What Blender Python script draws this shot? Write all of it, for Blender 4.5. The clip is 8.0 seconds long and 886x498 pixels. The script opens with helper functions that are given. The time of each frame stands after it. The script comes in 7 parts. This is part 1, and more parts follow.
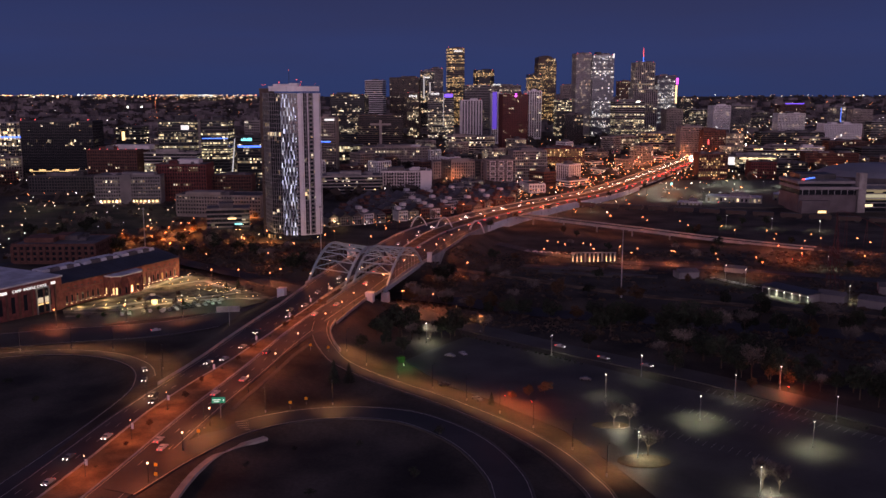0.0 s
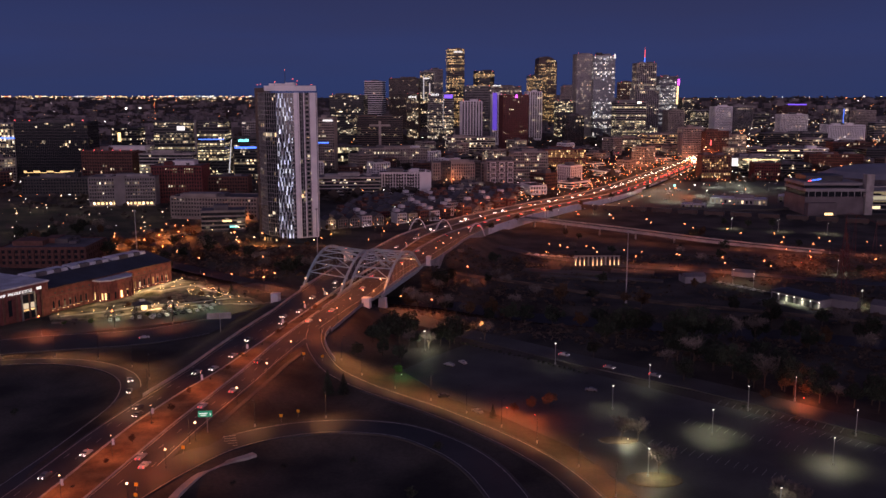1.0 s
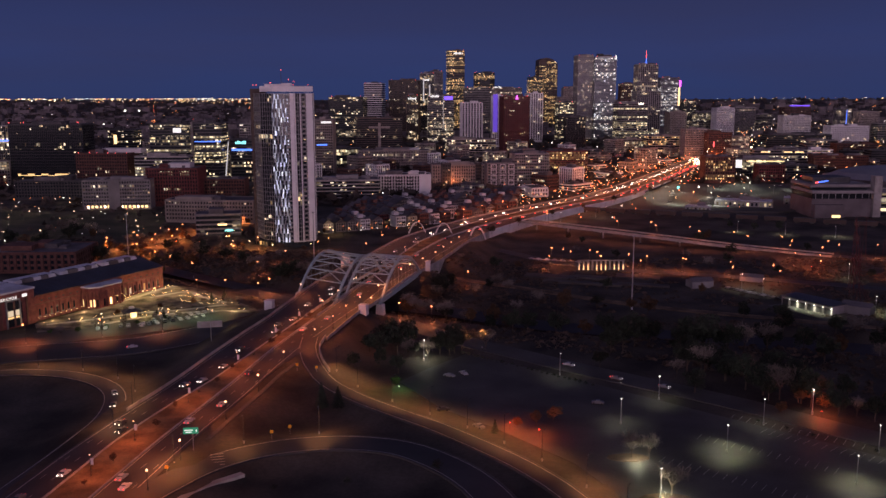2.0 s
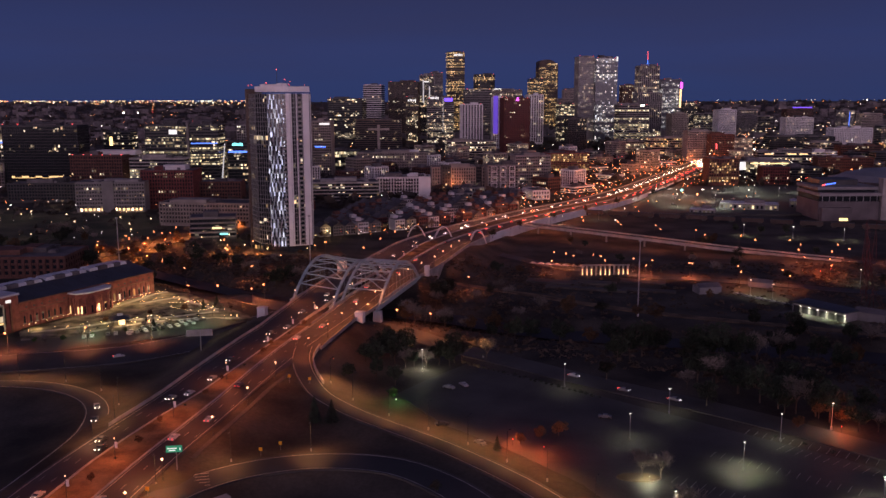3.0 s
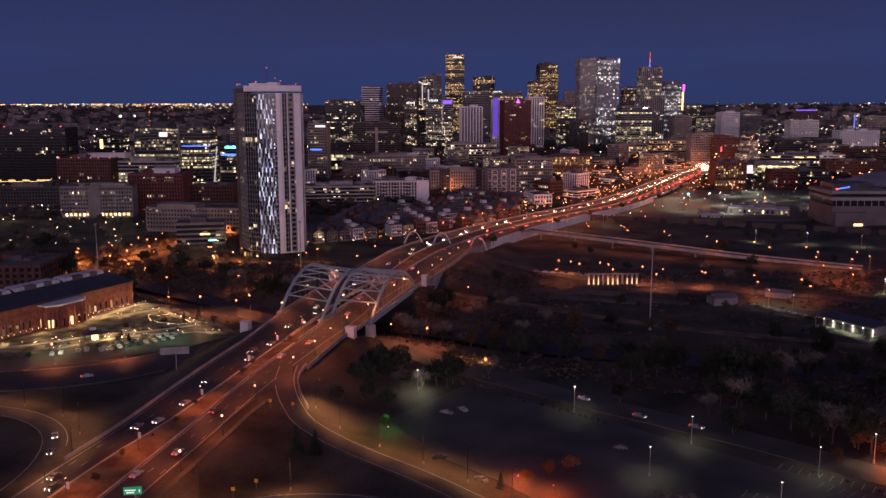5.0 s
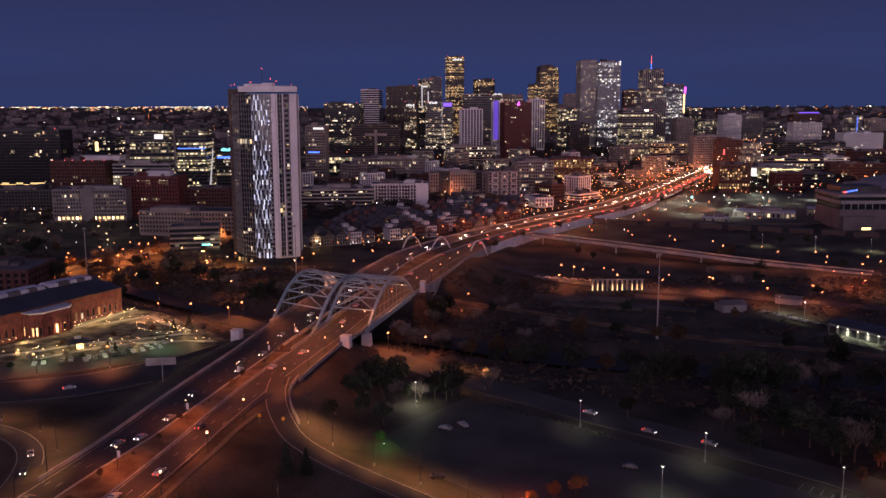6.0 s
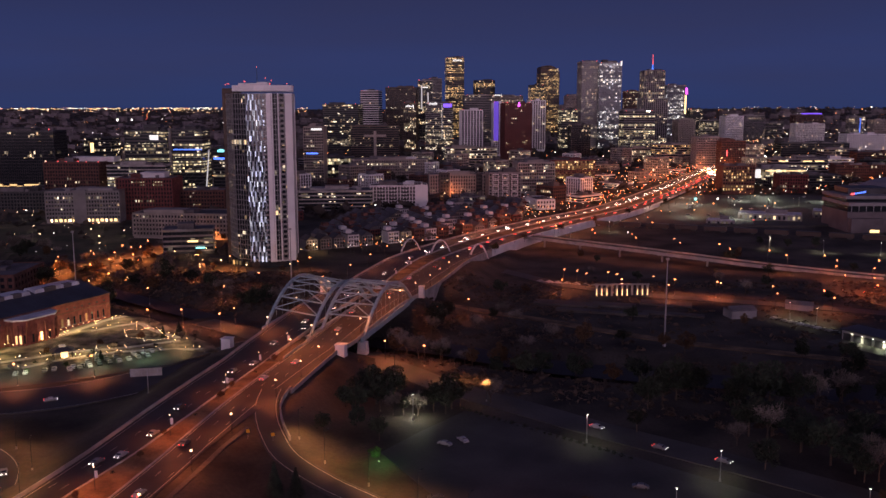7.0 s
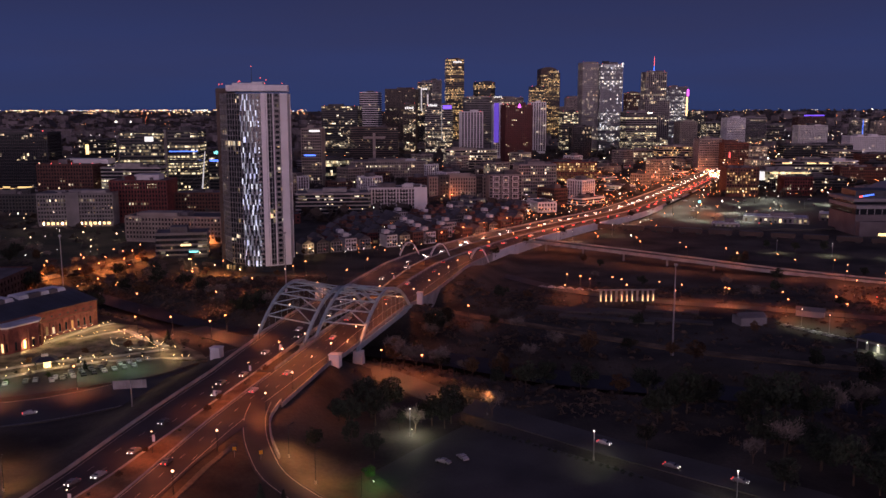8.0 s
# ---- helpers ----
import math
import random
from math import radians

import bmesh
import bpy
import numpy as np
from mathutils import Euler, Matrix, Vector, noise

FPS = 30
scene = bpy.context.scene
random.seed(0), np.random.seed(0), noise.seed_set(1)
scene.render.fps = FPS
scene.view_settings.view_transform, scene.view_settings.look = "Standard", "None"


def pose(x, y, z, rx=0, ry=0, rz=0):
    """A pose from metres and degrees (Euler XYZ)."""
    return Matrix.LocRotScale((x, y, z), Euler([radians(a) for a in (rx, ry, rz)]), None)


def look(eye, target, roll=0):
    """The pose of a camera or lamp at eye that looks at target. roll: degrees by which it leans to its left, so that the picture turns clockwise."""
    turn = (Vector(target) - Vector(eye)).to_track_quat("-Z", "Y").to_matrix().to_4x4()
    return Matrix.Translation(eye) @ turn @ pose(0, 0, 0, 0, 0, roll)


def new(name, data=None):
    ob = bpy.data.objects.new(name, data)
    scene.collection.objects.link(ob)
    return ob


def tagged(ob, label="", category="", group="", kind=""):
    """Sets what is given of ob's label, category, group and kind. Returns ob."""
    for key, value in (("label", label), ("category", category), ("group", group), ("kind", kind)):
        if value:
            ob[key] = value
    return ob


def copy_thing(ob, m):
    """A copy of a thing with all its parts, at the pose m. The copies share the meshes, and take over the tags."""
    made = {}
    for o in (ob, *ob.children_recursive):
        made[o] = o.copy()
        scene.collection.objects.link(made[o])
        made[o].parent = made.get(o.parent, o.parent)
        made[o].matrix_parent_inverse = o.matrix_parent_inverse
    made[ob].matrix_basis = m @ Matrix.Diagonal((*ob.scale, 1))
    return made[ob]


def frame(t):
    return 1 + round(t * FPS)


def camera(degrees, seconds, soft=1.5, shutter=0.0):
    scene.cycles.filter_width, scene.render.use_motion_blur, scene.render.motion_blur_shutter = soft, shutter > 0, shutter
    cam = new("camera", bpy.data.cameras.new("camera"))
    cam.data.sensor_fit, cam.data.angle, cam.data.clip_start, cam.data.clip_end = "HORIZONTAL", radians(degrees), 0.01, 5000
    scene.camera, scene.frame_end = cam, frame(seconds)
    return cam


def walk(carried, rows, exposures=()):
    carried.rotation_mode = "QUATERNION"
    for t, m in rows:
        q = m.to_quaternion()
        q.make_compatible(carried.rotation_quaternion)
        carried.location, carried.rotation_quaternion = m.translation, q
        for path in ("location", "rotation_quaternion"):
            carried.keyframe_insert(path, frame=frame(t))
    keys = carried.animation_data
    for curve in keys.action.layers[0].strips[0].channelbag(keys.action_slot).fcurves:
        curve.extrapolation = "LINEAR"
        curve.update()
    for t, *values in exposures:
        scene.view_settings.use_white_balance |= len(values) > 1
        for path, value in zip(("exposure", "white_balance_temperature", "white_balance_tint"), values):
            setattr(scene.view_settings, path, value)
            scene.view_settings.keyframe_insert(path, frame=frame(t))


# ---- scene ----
cam = camera(53.2, 8.0, soft=1.5)
PATH = [
    (0, (-0.574, -0.198, 112.588), (-0.598, 1.771, 112.236), 0.0),
    (0.5, (-0.549, 7.225, 111.932), (-0.573, 9.193, 111.582), 0.0),
    (1, (-0.369, 14.748, 111.241), (-0.393, 16.718, 110.892), -0.0),
    (1.5, (-0.229, 22.296, 110.602), (-0.254, 24.266, 110.255), -0.1),
    (3, (-0.091, 45.074, 108.62), (-0.116, 47.045, 108.281), -0.1),
    (3.5, (0.002, 52.741, 107.955), (-0.023, 54.712, 107.617), -0.1),
    (4, (0.13, 60.176, 107.347), (0.106, 62.148, 107.012), -0.1),
    (4.5, (0.237, 67.638, 106.711), (0.213, 69.61, 106.378), -0.1),
    (6, (0.516, 90.23, 104.509), (0.492, 92.203, 104.185), -0.1),
    (6.5, (0.595, 97.538, 103.938), (0.571, 99.512, 103.617), -0.1),
    (7, (0.64, 105.003, 103.434), (0.616, 106.977, 103.113), -0.1),
    (7.5, (0.706, 112.419, 102.816), (0.681, 114.394, 102.498), -0.1),
    (8, (0.884, 119.761, 102.21), (0.86, 121.736, 101.894), -0.1),
]
walk(cam, [(t, look(eye, target, roll)) for t, eye, target, roll in PATH], exposures=[(0.0, 0.0), (8.0, 0.0)])

# ---------------------------------------------------------------- light
world = bpy.data.worlds.new("dusk")
scene.world = world
world.use_nodes = True
wt = world.node_tree
wt.nodes.clear()
w_out = wt.nodes.new("ShaderNodeOutputWorld")
w_bg = wt.nodes.new("ShaderNodeBackground")
w_tc = wt.nodes.new("ShaderNodeTexCoord")
w_sep = wt.nodes.new("ShaderNodeSeparateXYZ")
wt.links.new(w_tc.outputs["Generated"], w_sep.inputs[0])
# dusk gradient by height: horizon to zenith
w_ramp = wt.nodes.new("ShaderNodeValToRGB")
els = w_ramp.color_ramp.elements
els[0].position, els[0].color = 0.0, (0.026, 0.040, 0.128, 1)
els[1].position, els[1].color = 1.0, (0.016, 0.018, 0.052, 1)
for p, c in ((0.05, (0.030, 0.042, 0.136, 1)), (0.13, (0.025, 0.030, 0.092, 1)), (0.35, (0.027, 0.031, 0.088, 1))):
    e = els.new(p)
    e.color = c
wt.links.new(w_sep.outputs["Z"], w_ramp.inputs[0])
# afterglow in the west, behind the camera
w_neg = wt.nodes.new("ShaderNodeMapRange")
w_neg.interpolation_type = "SMOOTHSTEP"
for k, v in (("From Min", 0.2), ("From Max", -0.95), ("To Min", 0.0), ("To Max", 1.0)):
    w_neg.inputs[k].default_value = v
wt.links.new(w_sep.outputs["Y"], w_neg.inputs["Value"])
w_glow = wt.nodes.new("ShaderNodeValToRGB")
ge = w_glow.color_ramp.elements
ge[0].position, ge[0].color = 0.0, (2.15, 1.45, 1.75, 1)
ge[1].position, ge[1].color = 0.9, (0.03, 0.032, 0.08, 1)
e = ge.new(0.25)
e.color = (0.40, 0.28, 0.46, 1)
wt.links.new(w_sep.outputs["Z"], w_glow.inputs[0])
w_mix = wt.nodes.new("ShaderNodeMixRGB")
wt.links.new(w_neg.outputs[0], w_mix.inputs[0])
# thin high cloud veil
w_map = wt.nodes.new("ShaderNodeMapping")
w_map.inputs["Scale"].default_value = (1.0, 1.0, 9.0)
w_noise = wt.nodes.new("ShaderNodeTexNoise")
w_noise.inputs["Scale"].default_value = 2.2
w_noise.inputs["Detail"].default_value = 9
wt.links.new(w_tc.outputs["Generated"], w_map.inputs[0])
wt.links.new(w_map.outputs[0], w_noise.inputs[0])
w_cm = wt.nodes.new("ShaderNodeMapRange")
for k, v in (("From Min", 0.42), ("From Max", 0.75), ("To Min", 0.0), ("To Max", 0.5)):
    w_cm.inputs[k].default_value = v
wt.links.new(w_noise.outputs[0], w_cm.inputs["Value"])
w_cloud = wt.nodes.new("ShaderNodeMixRGB")
w_cloud.inputs[2].default_value = (0.034, 0.034, 0.085, 1)
wt.links.new(w_cm.outputs[0], w_cloud.inputs[0])
wt.links.new(w_ramp.outputs[0], w_cloud.inputs[1])
wt.links.new(w_cloud.outputs[0], w_mix.inputs[1])
wt.links.new(w_glow.outputs[0], w_mix.inputs[2])
wt.links.new(w_mix.outputs[0], w_bg.inputs[0])
w_bg.inputs[1].default_value = 1.0
wt.links.new(w_bg.outputs[0], w_out.inputs[0])


def light_data(name, color, power, size=0.25, cone=0, blend=0.6):
    d = bpy.data.lights.new(name, "SPOT" if cone else "POINT")
    d.color, d.energy, d.shadow_soft_size = color, power, size
    if cone:
        d.spot_size, d.spot_blend = radians(cone), blend
    return d


L_ROADSIDE = light_data("globe_bulb", (1.0, 0.23, 0.065), 4900, 0.25, 150, 0.7)
L_MEDIAN = light_data("median_bulb", (1.0, 0.22, 0.06), 5600, 0.25, 152, 0.7)
L_SODIUM = light_data("sodium_bulb", (1.0, 0.24, 0.095), 5800, 0.3, 150, 0.8)
L_RAMP = light_data("ramp_bulb", (1.0, 0.40, 0.15), 7600, 0.3, 132, 0.9)
L_WEST = light_data("west_bulb", (1.0, 0.27, 0.065), 24000, 0.3, 156, 0.9)
L_PARK = light_data("parking_bulb", (1.0, 0.97, 0.70), 5600, 0.3, 140, 1.0)
L_PARK_DIM = light_data("dim_parking_bulb", (1.0, 0.95, 0.74), 1500, 0.3, 150, 1.0)
L_LOOP = light_data("loop_bulb", (1.0, 0.40, 0.15), 4200, 0.3, 152, 0.9)
L_WARM = light_data("warm_bulb", (1.0, 0.60, 0.25), 1150, 0.3)
L_GREEN = light_data("green_white_flood", (0.66, 1.0, 0.62), 2600, 0.3, 150, 0.9)
L_CITY = light_data("city_bulb", (1.0, 0.25, 0.085), 8500, 0.5)
L_WHITE = light_data("white_flood", (0.97, 1.0, 0.70), 2200, 0.3, 150, 0.8)
L_YARD = light_data("yard_flood", (0.95, 1.0, 0.82), 24000, 0.4, 156, 0.9)
L_PLAZA = light_data("plaza_bulb", (1.0, 0.60, 0.28), 900, 0.3)
L_LAWN = light_data("lawn_bulb", (1.0, 0.78, 0.48), 650, 0.3)


# ---------------------------------------------------------------- materials
def material(name, color, rough=0.8, metal=0.0, vary=0.25, scale=0.3, fine=6.0, bump=0.15, second=None, rnd=0.0, spec=0.4):
    """Procedural surface: broad stains, fine grain, relief; rnd varies it from object to object."""
    m = bpy.data.materials.new(name)
    m.use_nodes = True
    nt = m.node_tree
    b = nt.nodes["Principled BSDF"]
    b.inputs["Roughness"].default_value = rough
    b.inputs["Metallic"].default_value = metal
    b.inputs["Specular IOR Level"].default_value = spec
    tc = nt.nodes.new("ShaderNodeTexCoord")
    n1 = nt.nodes.new("ShaderNodeTexNoise")
    n1.inputs["Scale"].default_value, n1.inputs["Detail"].default_value = scale, 5
    n2 = nt.nodes.new("ShaderNodeTexNoise")
    n2.inputs["Scale"].default_value, n2.inputs["Detail"].default_value = fine, 3
    nt.links.new(tc.outputs["Object"], n1.inputs["Vector"])
    nt.links.new(tc.outputs["Object"], n2.inputs["Vector"])
    mx = nt.nodes.new("ShaderNodeMixRGB")
    r1 = nt.nodes.new("ShaderNodeMapRange")
    r1.inputs["From Min"].default_value, r1.inputs["From Max"].default_value = 0.35, 0.65
    nt.links.new(n1.outputs[0], r1.inputs["Value"])
    nt.links.new(r1.outputs[0], mx.inputs[0])
    dark = [c * (1 - vary) for c in color]
    mx.inputs[1].default_value = (*dark, 1)
    mx.inputs[2].default_value = (*(second or [min(1, c * (1 + vary)) for c in color]), 1)
    hs = nt.nodes.new("ShaderNodeHueSaturation")
    mr = nt.nodes.new("ShaderNodeMapRange")
    mr.inputs["To Min"].default_value, mr.inputs["To Max"].default_value = 1 - vary * 0.8, 1 + vary * 0.8
    nt.links.new(n2.outputs[0], mr.inputs["Value"])
    last = mr.outputs[0]
    if rnd:
        oi = nt.nodes.new("ShaderNodeObjectInfo")
        rr = nt.nodes.new("ShaderNodeMapRange")
        rr.inputs["To Min"].default_value, rr.inputs["To Max"].default_value = 1 - rnd, 1 + rnd
        nt.links.new(oi.outputs["Random"], rr.inputs["Value"])
        mu = nt.nodes.new("ShaderNodeMath")
        mu.operation = "MULTIPLY"
        nt.links.new(last, mu.inputs[0])
        nt.links.new(rr.outputs[0], mu.inputs[1])
        last = mu.outputs[0]
    nt.links.new(last, hs.inputs["Value"])
    nt.links.new(mx.outputs[0], hs.inputs["Color"])
    nt.links.new(hs.outputs[0], b.inputs["Base Color"])
    if bump:
        bp = nt.nodes.new("ShaderNodeBump")
        bp.inputs["Strength"].default_value = bump
        nt.links.new(n2.outputs[0], bp.inputs["Height"])
        nt.links.new(bp.outputs[0], b.inputs["Normal"])
    return m


def glowing(name, color, strength, sampled=False):
    m = bpy.data.materials.new(name)
    m.use_nodes = True
    b = m.node_tree.nodes["Principled BSDF"]
    b.inputs["Base Color"].default_value = (*[0.5 * c for c in color], 1)
    b.inputs["Emission Color"].default_value = (*color, 1)
    b.inputs["Emission Strength"].default_value = strength
    m.cycles.emission_sampling = "AUTO" if sampled else "NONE"
    return m


def lit_windows(name, share, warm, cool, strength, glass=(0.02, 0.024, 0.03), floors=0.35, storey=3.9, rough=0.12):
    """Dark glass panes, a share of which are lit from inside, more of them on some storeys."""
    m = bpy.data.materials.new(name)
    m.use_nodes = True
    nt = m.node_tree
    b = nt.nodes["Principled BSDF"]
    b.inputs["Base Color"].default_value = (*glass, 1)
    b.inputs["Roughness"].default_value = rough
    b.inputs["Specular IOR Level"].default_value = 0.16
    geo = nt.nodes.new("ShaderNodeNewGeometry")
    oi = nt.nodes.new("ShaderNodeObjectInfo")
    tc = nt.nodes.new("ShaderNodeTexCoord")
    sp = nt.nodes.new("ShaderNodeSeparateXYZ")
    nt.links.new(tc.outputs["Object"], sp.inputs[0])

    def math(op, a, bb=None, clamp=False):
        n = nt.nodes.new("ShaderNodeMath")
        n.operation = op
        n.use_clamp = clamp
        for k, v in enumerate((a, bb)):
            if v is None:
                continue
            if isinstance(v, (int, float)):
                n.inputs[k].default_value = v
            else:
                nt.links.new(v, n.inputs[k])
        return n.outputs[0]

    fl = math("FLOOR", math("DIVIDE", sp.outputs["Z"], storey))
    wn = nt.nodes.new("ShaderNodeTexWhiteNoise")
    wn.noise_dimensions = "2D"
    cv = nt.nodes.new("ShaderNodeCombineXYZ")
    nt.links.new(fl, cv.inputs[0])
    nt.links.new(math("MULTIPLY", oi.outputs["Random"], 97.0), cv.inputs[1])
    nt.links.new(cv.outputs[0], wn.inputs["Vector"])
    bonus = math("MULTIPLY", math("POWER", wn.outputs["Value"], 3.0), floors)
    wi = nt.nodes.new("ShaderNodeTexWhiteNoise")
    wi.noise_dimensions = "2D"
    ci = nt.nodes.new("ShaderNodeCombineXYZ")
    nt.links.new(math("MULTIPLY", geo.outputs["Random Per Island"], 531.0), ci.inputs[0])
    nt.links.new(math("MULTIPLY", oi.outputs["Random"], 61.0), ci.inputs[1])
    nt.links.new(ci.outputs[0], wi.inputs["Vector"])
    si = nt.nodes.new("ShaderNodeSeparateColor")
    nt.links.new(wi.outputs["Color"], si.inputs[0])
    # neighbouring panes of one storey tend to be lit together
    wc = nt.nodes.new("ShaderNodeTexWhiteNoise")
    wc.noise_dimensions = "4D"
    cc = nt.nodes.new("ShaderNodeCombineXYZ")
    nt.links.new(math("FLOOR", math("DIVIDE", sp.outputs["X"], 8.3)), cc.inputs[0])
    nt.links.new(math("FLOOR", math("DIVIDE", sp.outputs["Y"], 8.3)), cc.inputs[1])
    nt.links.new(fl, cc.inputs[2])
    nt.links.new(cc.outputs[0], wc.inputs["Vector"])
    nt.links.new(math("MULTIPLY", oi.outputs["Random"], 41.0), wc.inputs["W"])
    wf = nt.nodes.new("ShaderNodeSeparateColor")
    nt.links.new(wn.outputs["Color"], wf.inputs[0])
    mixed = math("ADD", math("ADD", math("MULTIPLY", wi.outputs["Value"], 0.30), math("MULTIPLY", wc.outputs["Value"], 0.34)), math("MULTIPLY", wf.outputs[1], 0.36))
    on = math("LESS_THAN", mixed, math("ADD", math("ADD", bonus, share), 0.165))
    level = math("ADD", math("MULTIPLY", math("POWER", si.outputs[1], 2.8), 2.0), 0.13)
    mx = nt.nodes.new("ShaderNodeMixRGB")
    mx.inputs[1].default_value, mx.inputs[2].default_value = (*warm, 1), (*cool, 1)
    nt.links.new(si.outputs[2], mx.inputs[0])
    nt.links.new(mx.outputs[0], b.inputs["Emission Color"])
    nt.links.new(math("MULTIPLY", math("MULTIPLY", on, level), strength), b.inputs["Emission Strength"])
    m.cycles.emission_sampling = "NONE"
    return m


M = {}
M["ground"] = material("dry_grass_and_dirt", (0.046, 0.041, 0.034), 0.95, vary=0.55, scale=0.035, fine=0.9, bump=0.5, second=(0.098, 0.083, 0.064))
M["asphalt"] = material("asphalt", (0.044, 0.042, 0.042), 0.62, vary=0.3, scale=0.06, fine=2.5, bump=0.1)
M["asphalt_old"] = material("worn_asphalt", (0.078, 0.073, 0.064), 0.7, vary=0.3, scale=0.05, fine=1.2, bump=0.1)
M["concrete"] = material("concrete", (0.34, 0.32, 0.30), 0.85, vary=0.2, scale=0.2, fine=3, bump=0.2)
M["pale_wall"] = material("pale_concrete", (0.70, 0.68, 0.67), 0.85, vary=0.12, scale=0.1, fine=2, bump=0.15)
M["paint_line"] = material("road_paint", (0.40, 0.38, 0.34), 0.6, vary=0.25, scale=0.8, fine=8, bump=0)
M["median"] = material("median_soil_and_grass", (0.15, 0.105, 0.06), 0.95, vary=0.5, scale=0.12, fine=1.5, bump=0.5)
M["steel"] = material("blue_grey_painted_steel", (0.36, 0.46, 0.48), 0.5, vary=0.12, scale=0.5, fine=4, bump=0.05)
M["dark_steel"] = material("dark_painted_metal", (0.05, 0.055, 0.055), 0.45, 0.6, vary=0.2, bump=0)
M["grey_steel"] = material("galvanised_steel", (0.33, 0.33, 0.34), 0.45, 0.7, vary=0.2, bump=0)
M["brick"] = material("red_brick", (0.150, 0.050, 0.046), 0.9, vary=0.25, scale=0.4, fine=4, bump=0.3, rnd=0.15)
M["brick_dark"] = material("dark_brown_brick", (0.13, 0.065, 0.052), 0.9, vary=0.25, scale=0.3, fine=4, bump=0.3, rnd=0.15)
M["stone"] = material("grey_stone_cladding", (0.25, 0.235, 0.235), 0.8, vary=0.15, scale=0.1, fine=1.5, bump=0.1, rnd=0.2)
M["beige"] = material("beige_precast", (0.33, 0.285, 0.25), 0.85, vary=0.15, scale=0.1, fine=1.5, bump=0.1, rnd=0.15)
M["white"] = material("white_panel", (0.82, 0.80, 0.80), 0.6, vary=0.06, scale=0.1, fine=1.0, bump=0.05)
M["charcoal"] = material("charcoal_cladding", (0.045, 0.045, 0.05), 0.5, vary=0.2, scale=0.1, fine=1.5, bump=0.05, rnd=0.2)
M["brown"] = material("brown_granite", (0.075, 0.05, 0.04), 0.5, vary=0.15, scale=0.1, fine=1.5, bump=0.05, rnd=0.15)
M["roof"] = material("flat_roof_membrane", (0.13, 0.12, 0.125), 0.9, vary=0.3, scale=0.08, fine=0.8, bump=0.2, rnd=0.3)
M["roof_dark"] = material("dark_metal_roof", (0.05, 0.055, 0.07), 0.55, vary=0.25, scale=0.1, fine=1.0, bump=0.1)
M["roof_pale"] = material("pale_roof_sheet", (0.60, 0.62, 0.66), 0.6, vary=0.2, scale=0.15, fine=1, bump=0.1)
M["arena_roof"] = material("blue_grey_roof_membrane", (0.24, 0.25, 0.28), 0.7, vary=0.15, scale=0.03, fine=0.5, bump=0.05)
M["arena_wall"] = material("mauve_grey_precast", (0.15, 0.13, 0.135), 0.85, vary=0.2, scale=0.08, fine=1.0, bump=0.1)
# far roof and tree colours are raised to stand in for haze
M["far_roof"] = material("distant_roofs_and_walls", (0.17, 0.15, 0.15), 0.9, vary=0.45, scale=0.02, fine=0.2, bump=0)
M["far_tree"] = material("leafless_far_tree_tops", (0.085, 0.070, 0.062), 0.95, vary=0.4, scale=0.02, fine=0.4, bump=0)
M["glass"] = material("dark_glass", (0.03, 0.035, 0.045), 0.08, vary=0.2, bump=0, spec=0.8)
M["pale_glass"] = material("silvery_glass", (0.22, 0.23, 0.25), 0.12, 0.5, vary=0.15, bump=0)
M["bark"] = material("bark", (0.085, 0.065, 0.05), 0.95, vary=0.3, fine=8, bump=0.4)
M["leaf_dark"] = material("dark_green_foliage", (0.030, 0.040, 0.024), 0.9, vary=0.4, scale=0.6, fine=3, bump=0, rnd=0.3)
M["leaf_dry"] = material("dry_autumn_foliage", (0.115, 0.065, 0.030), 0.9, vary=0.4, scale=0.6, fine=3, bump=0, rnd=0.3)
M["leaf_green"] = material("bright_green_foliage", (0.06, 0.11, 0.03), 0.9, vary=0.3, scale=0.6, fine=3, bump=0)
M["twig"] = material("bare_twigs", (0.21, 0.18, 0.15), 0.95, vary=0.3, bump=0, rnd=0.3)
M["water"] = material("dark_river_water", (0.040, 0.034, 0.034), 0.45, vary=0.3, scale=0.05, fine=0.7, bump=0.6, spec=0.08)
M["car"] = material("car_paint", (0.30, 0.30, 0.31), 0.3, 0.3, vary=0.05, bump=0, rnd=0.9)
M["paving"] = material("pale_paving_and_planting", (0.075, 0.068, 0.05), 0.9, vary=0.45, scale=0.16, fine=1.4, bump=0.2, second=(0.24, 0.21, 0.17))
M["gravel"] = material("pale_gravel_yard", (0.17, 0.165, 0.15), 0.95, vary=0.5, scale=0.03, fine=0.8, bump=0.3, second=(0.09, 0.085, 0.075))
M["lawn"] = material("park_lawn", (0.060, 0.070, 0.040), 0.95, vary=0.5, scale=0.03, fine=1.0, bump=0.3, second=(0.10, 0.085, 0.055))
M["rubber"] = material("tyre_rubber", (0.02, 0.02, 0.02), 0.8, vary=0.2, bump=0)
# sign panel and lettering are emissive; no lamp stands at the sign
M["sign_green"] = glowing("lit_green_sign", (0.02, 0.32, 0.17), 0.55)
M["sign_white"] = glowing("sign_lettering", (0.8, 0.9, 0.85), 0.9)
M["sign_yellow"] = material("yellow_warning_sign", (0.75, 0.42, 0.03), 0.5, vary=0.1, bump=0)
M["globe"] = glowing("lit_globe", (1.0, 0.62, 0.34), 6)
M["sodium"] = glowing("lit_sodium_lamp", (1.0, 0.25, 0.085), 11)
M["white_lamp"] = glowing("lit_white_lamp", (1.0, 0.95, 0.78), 6)
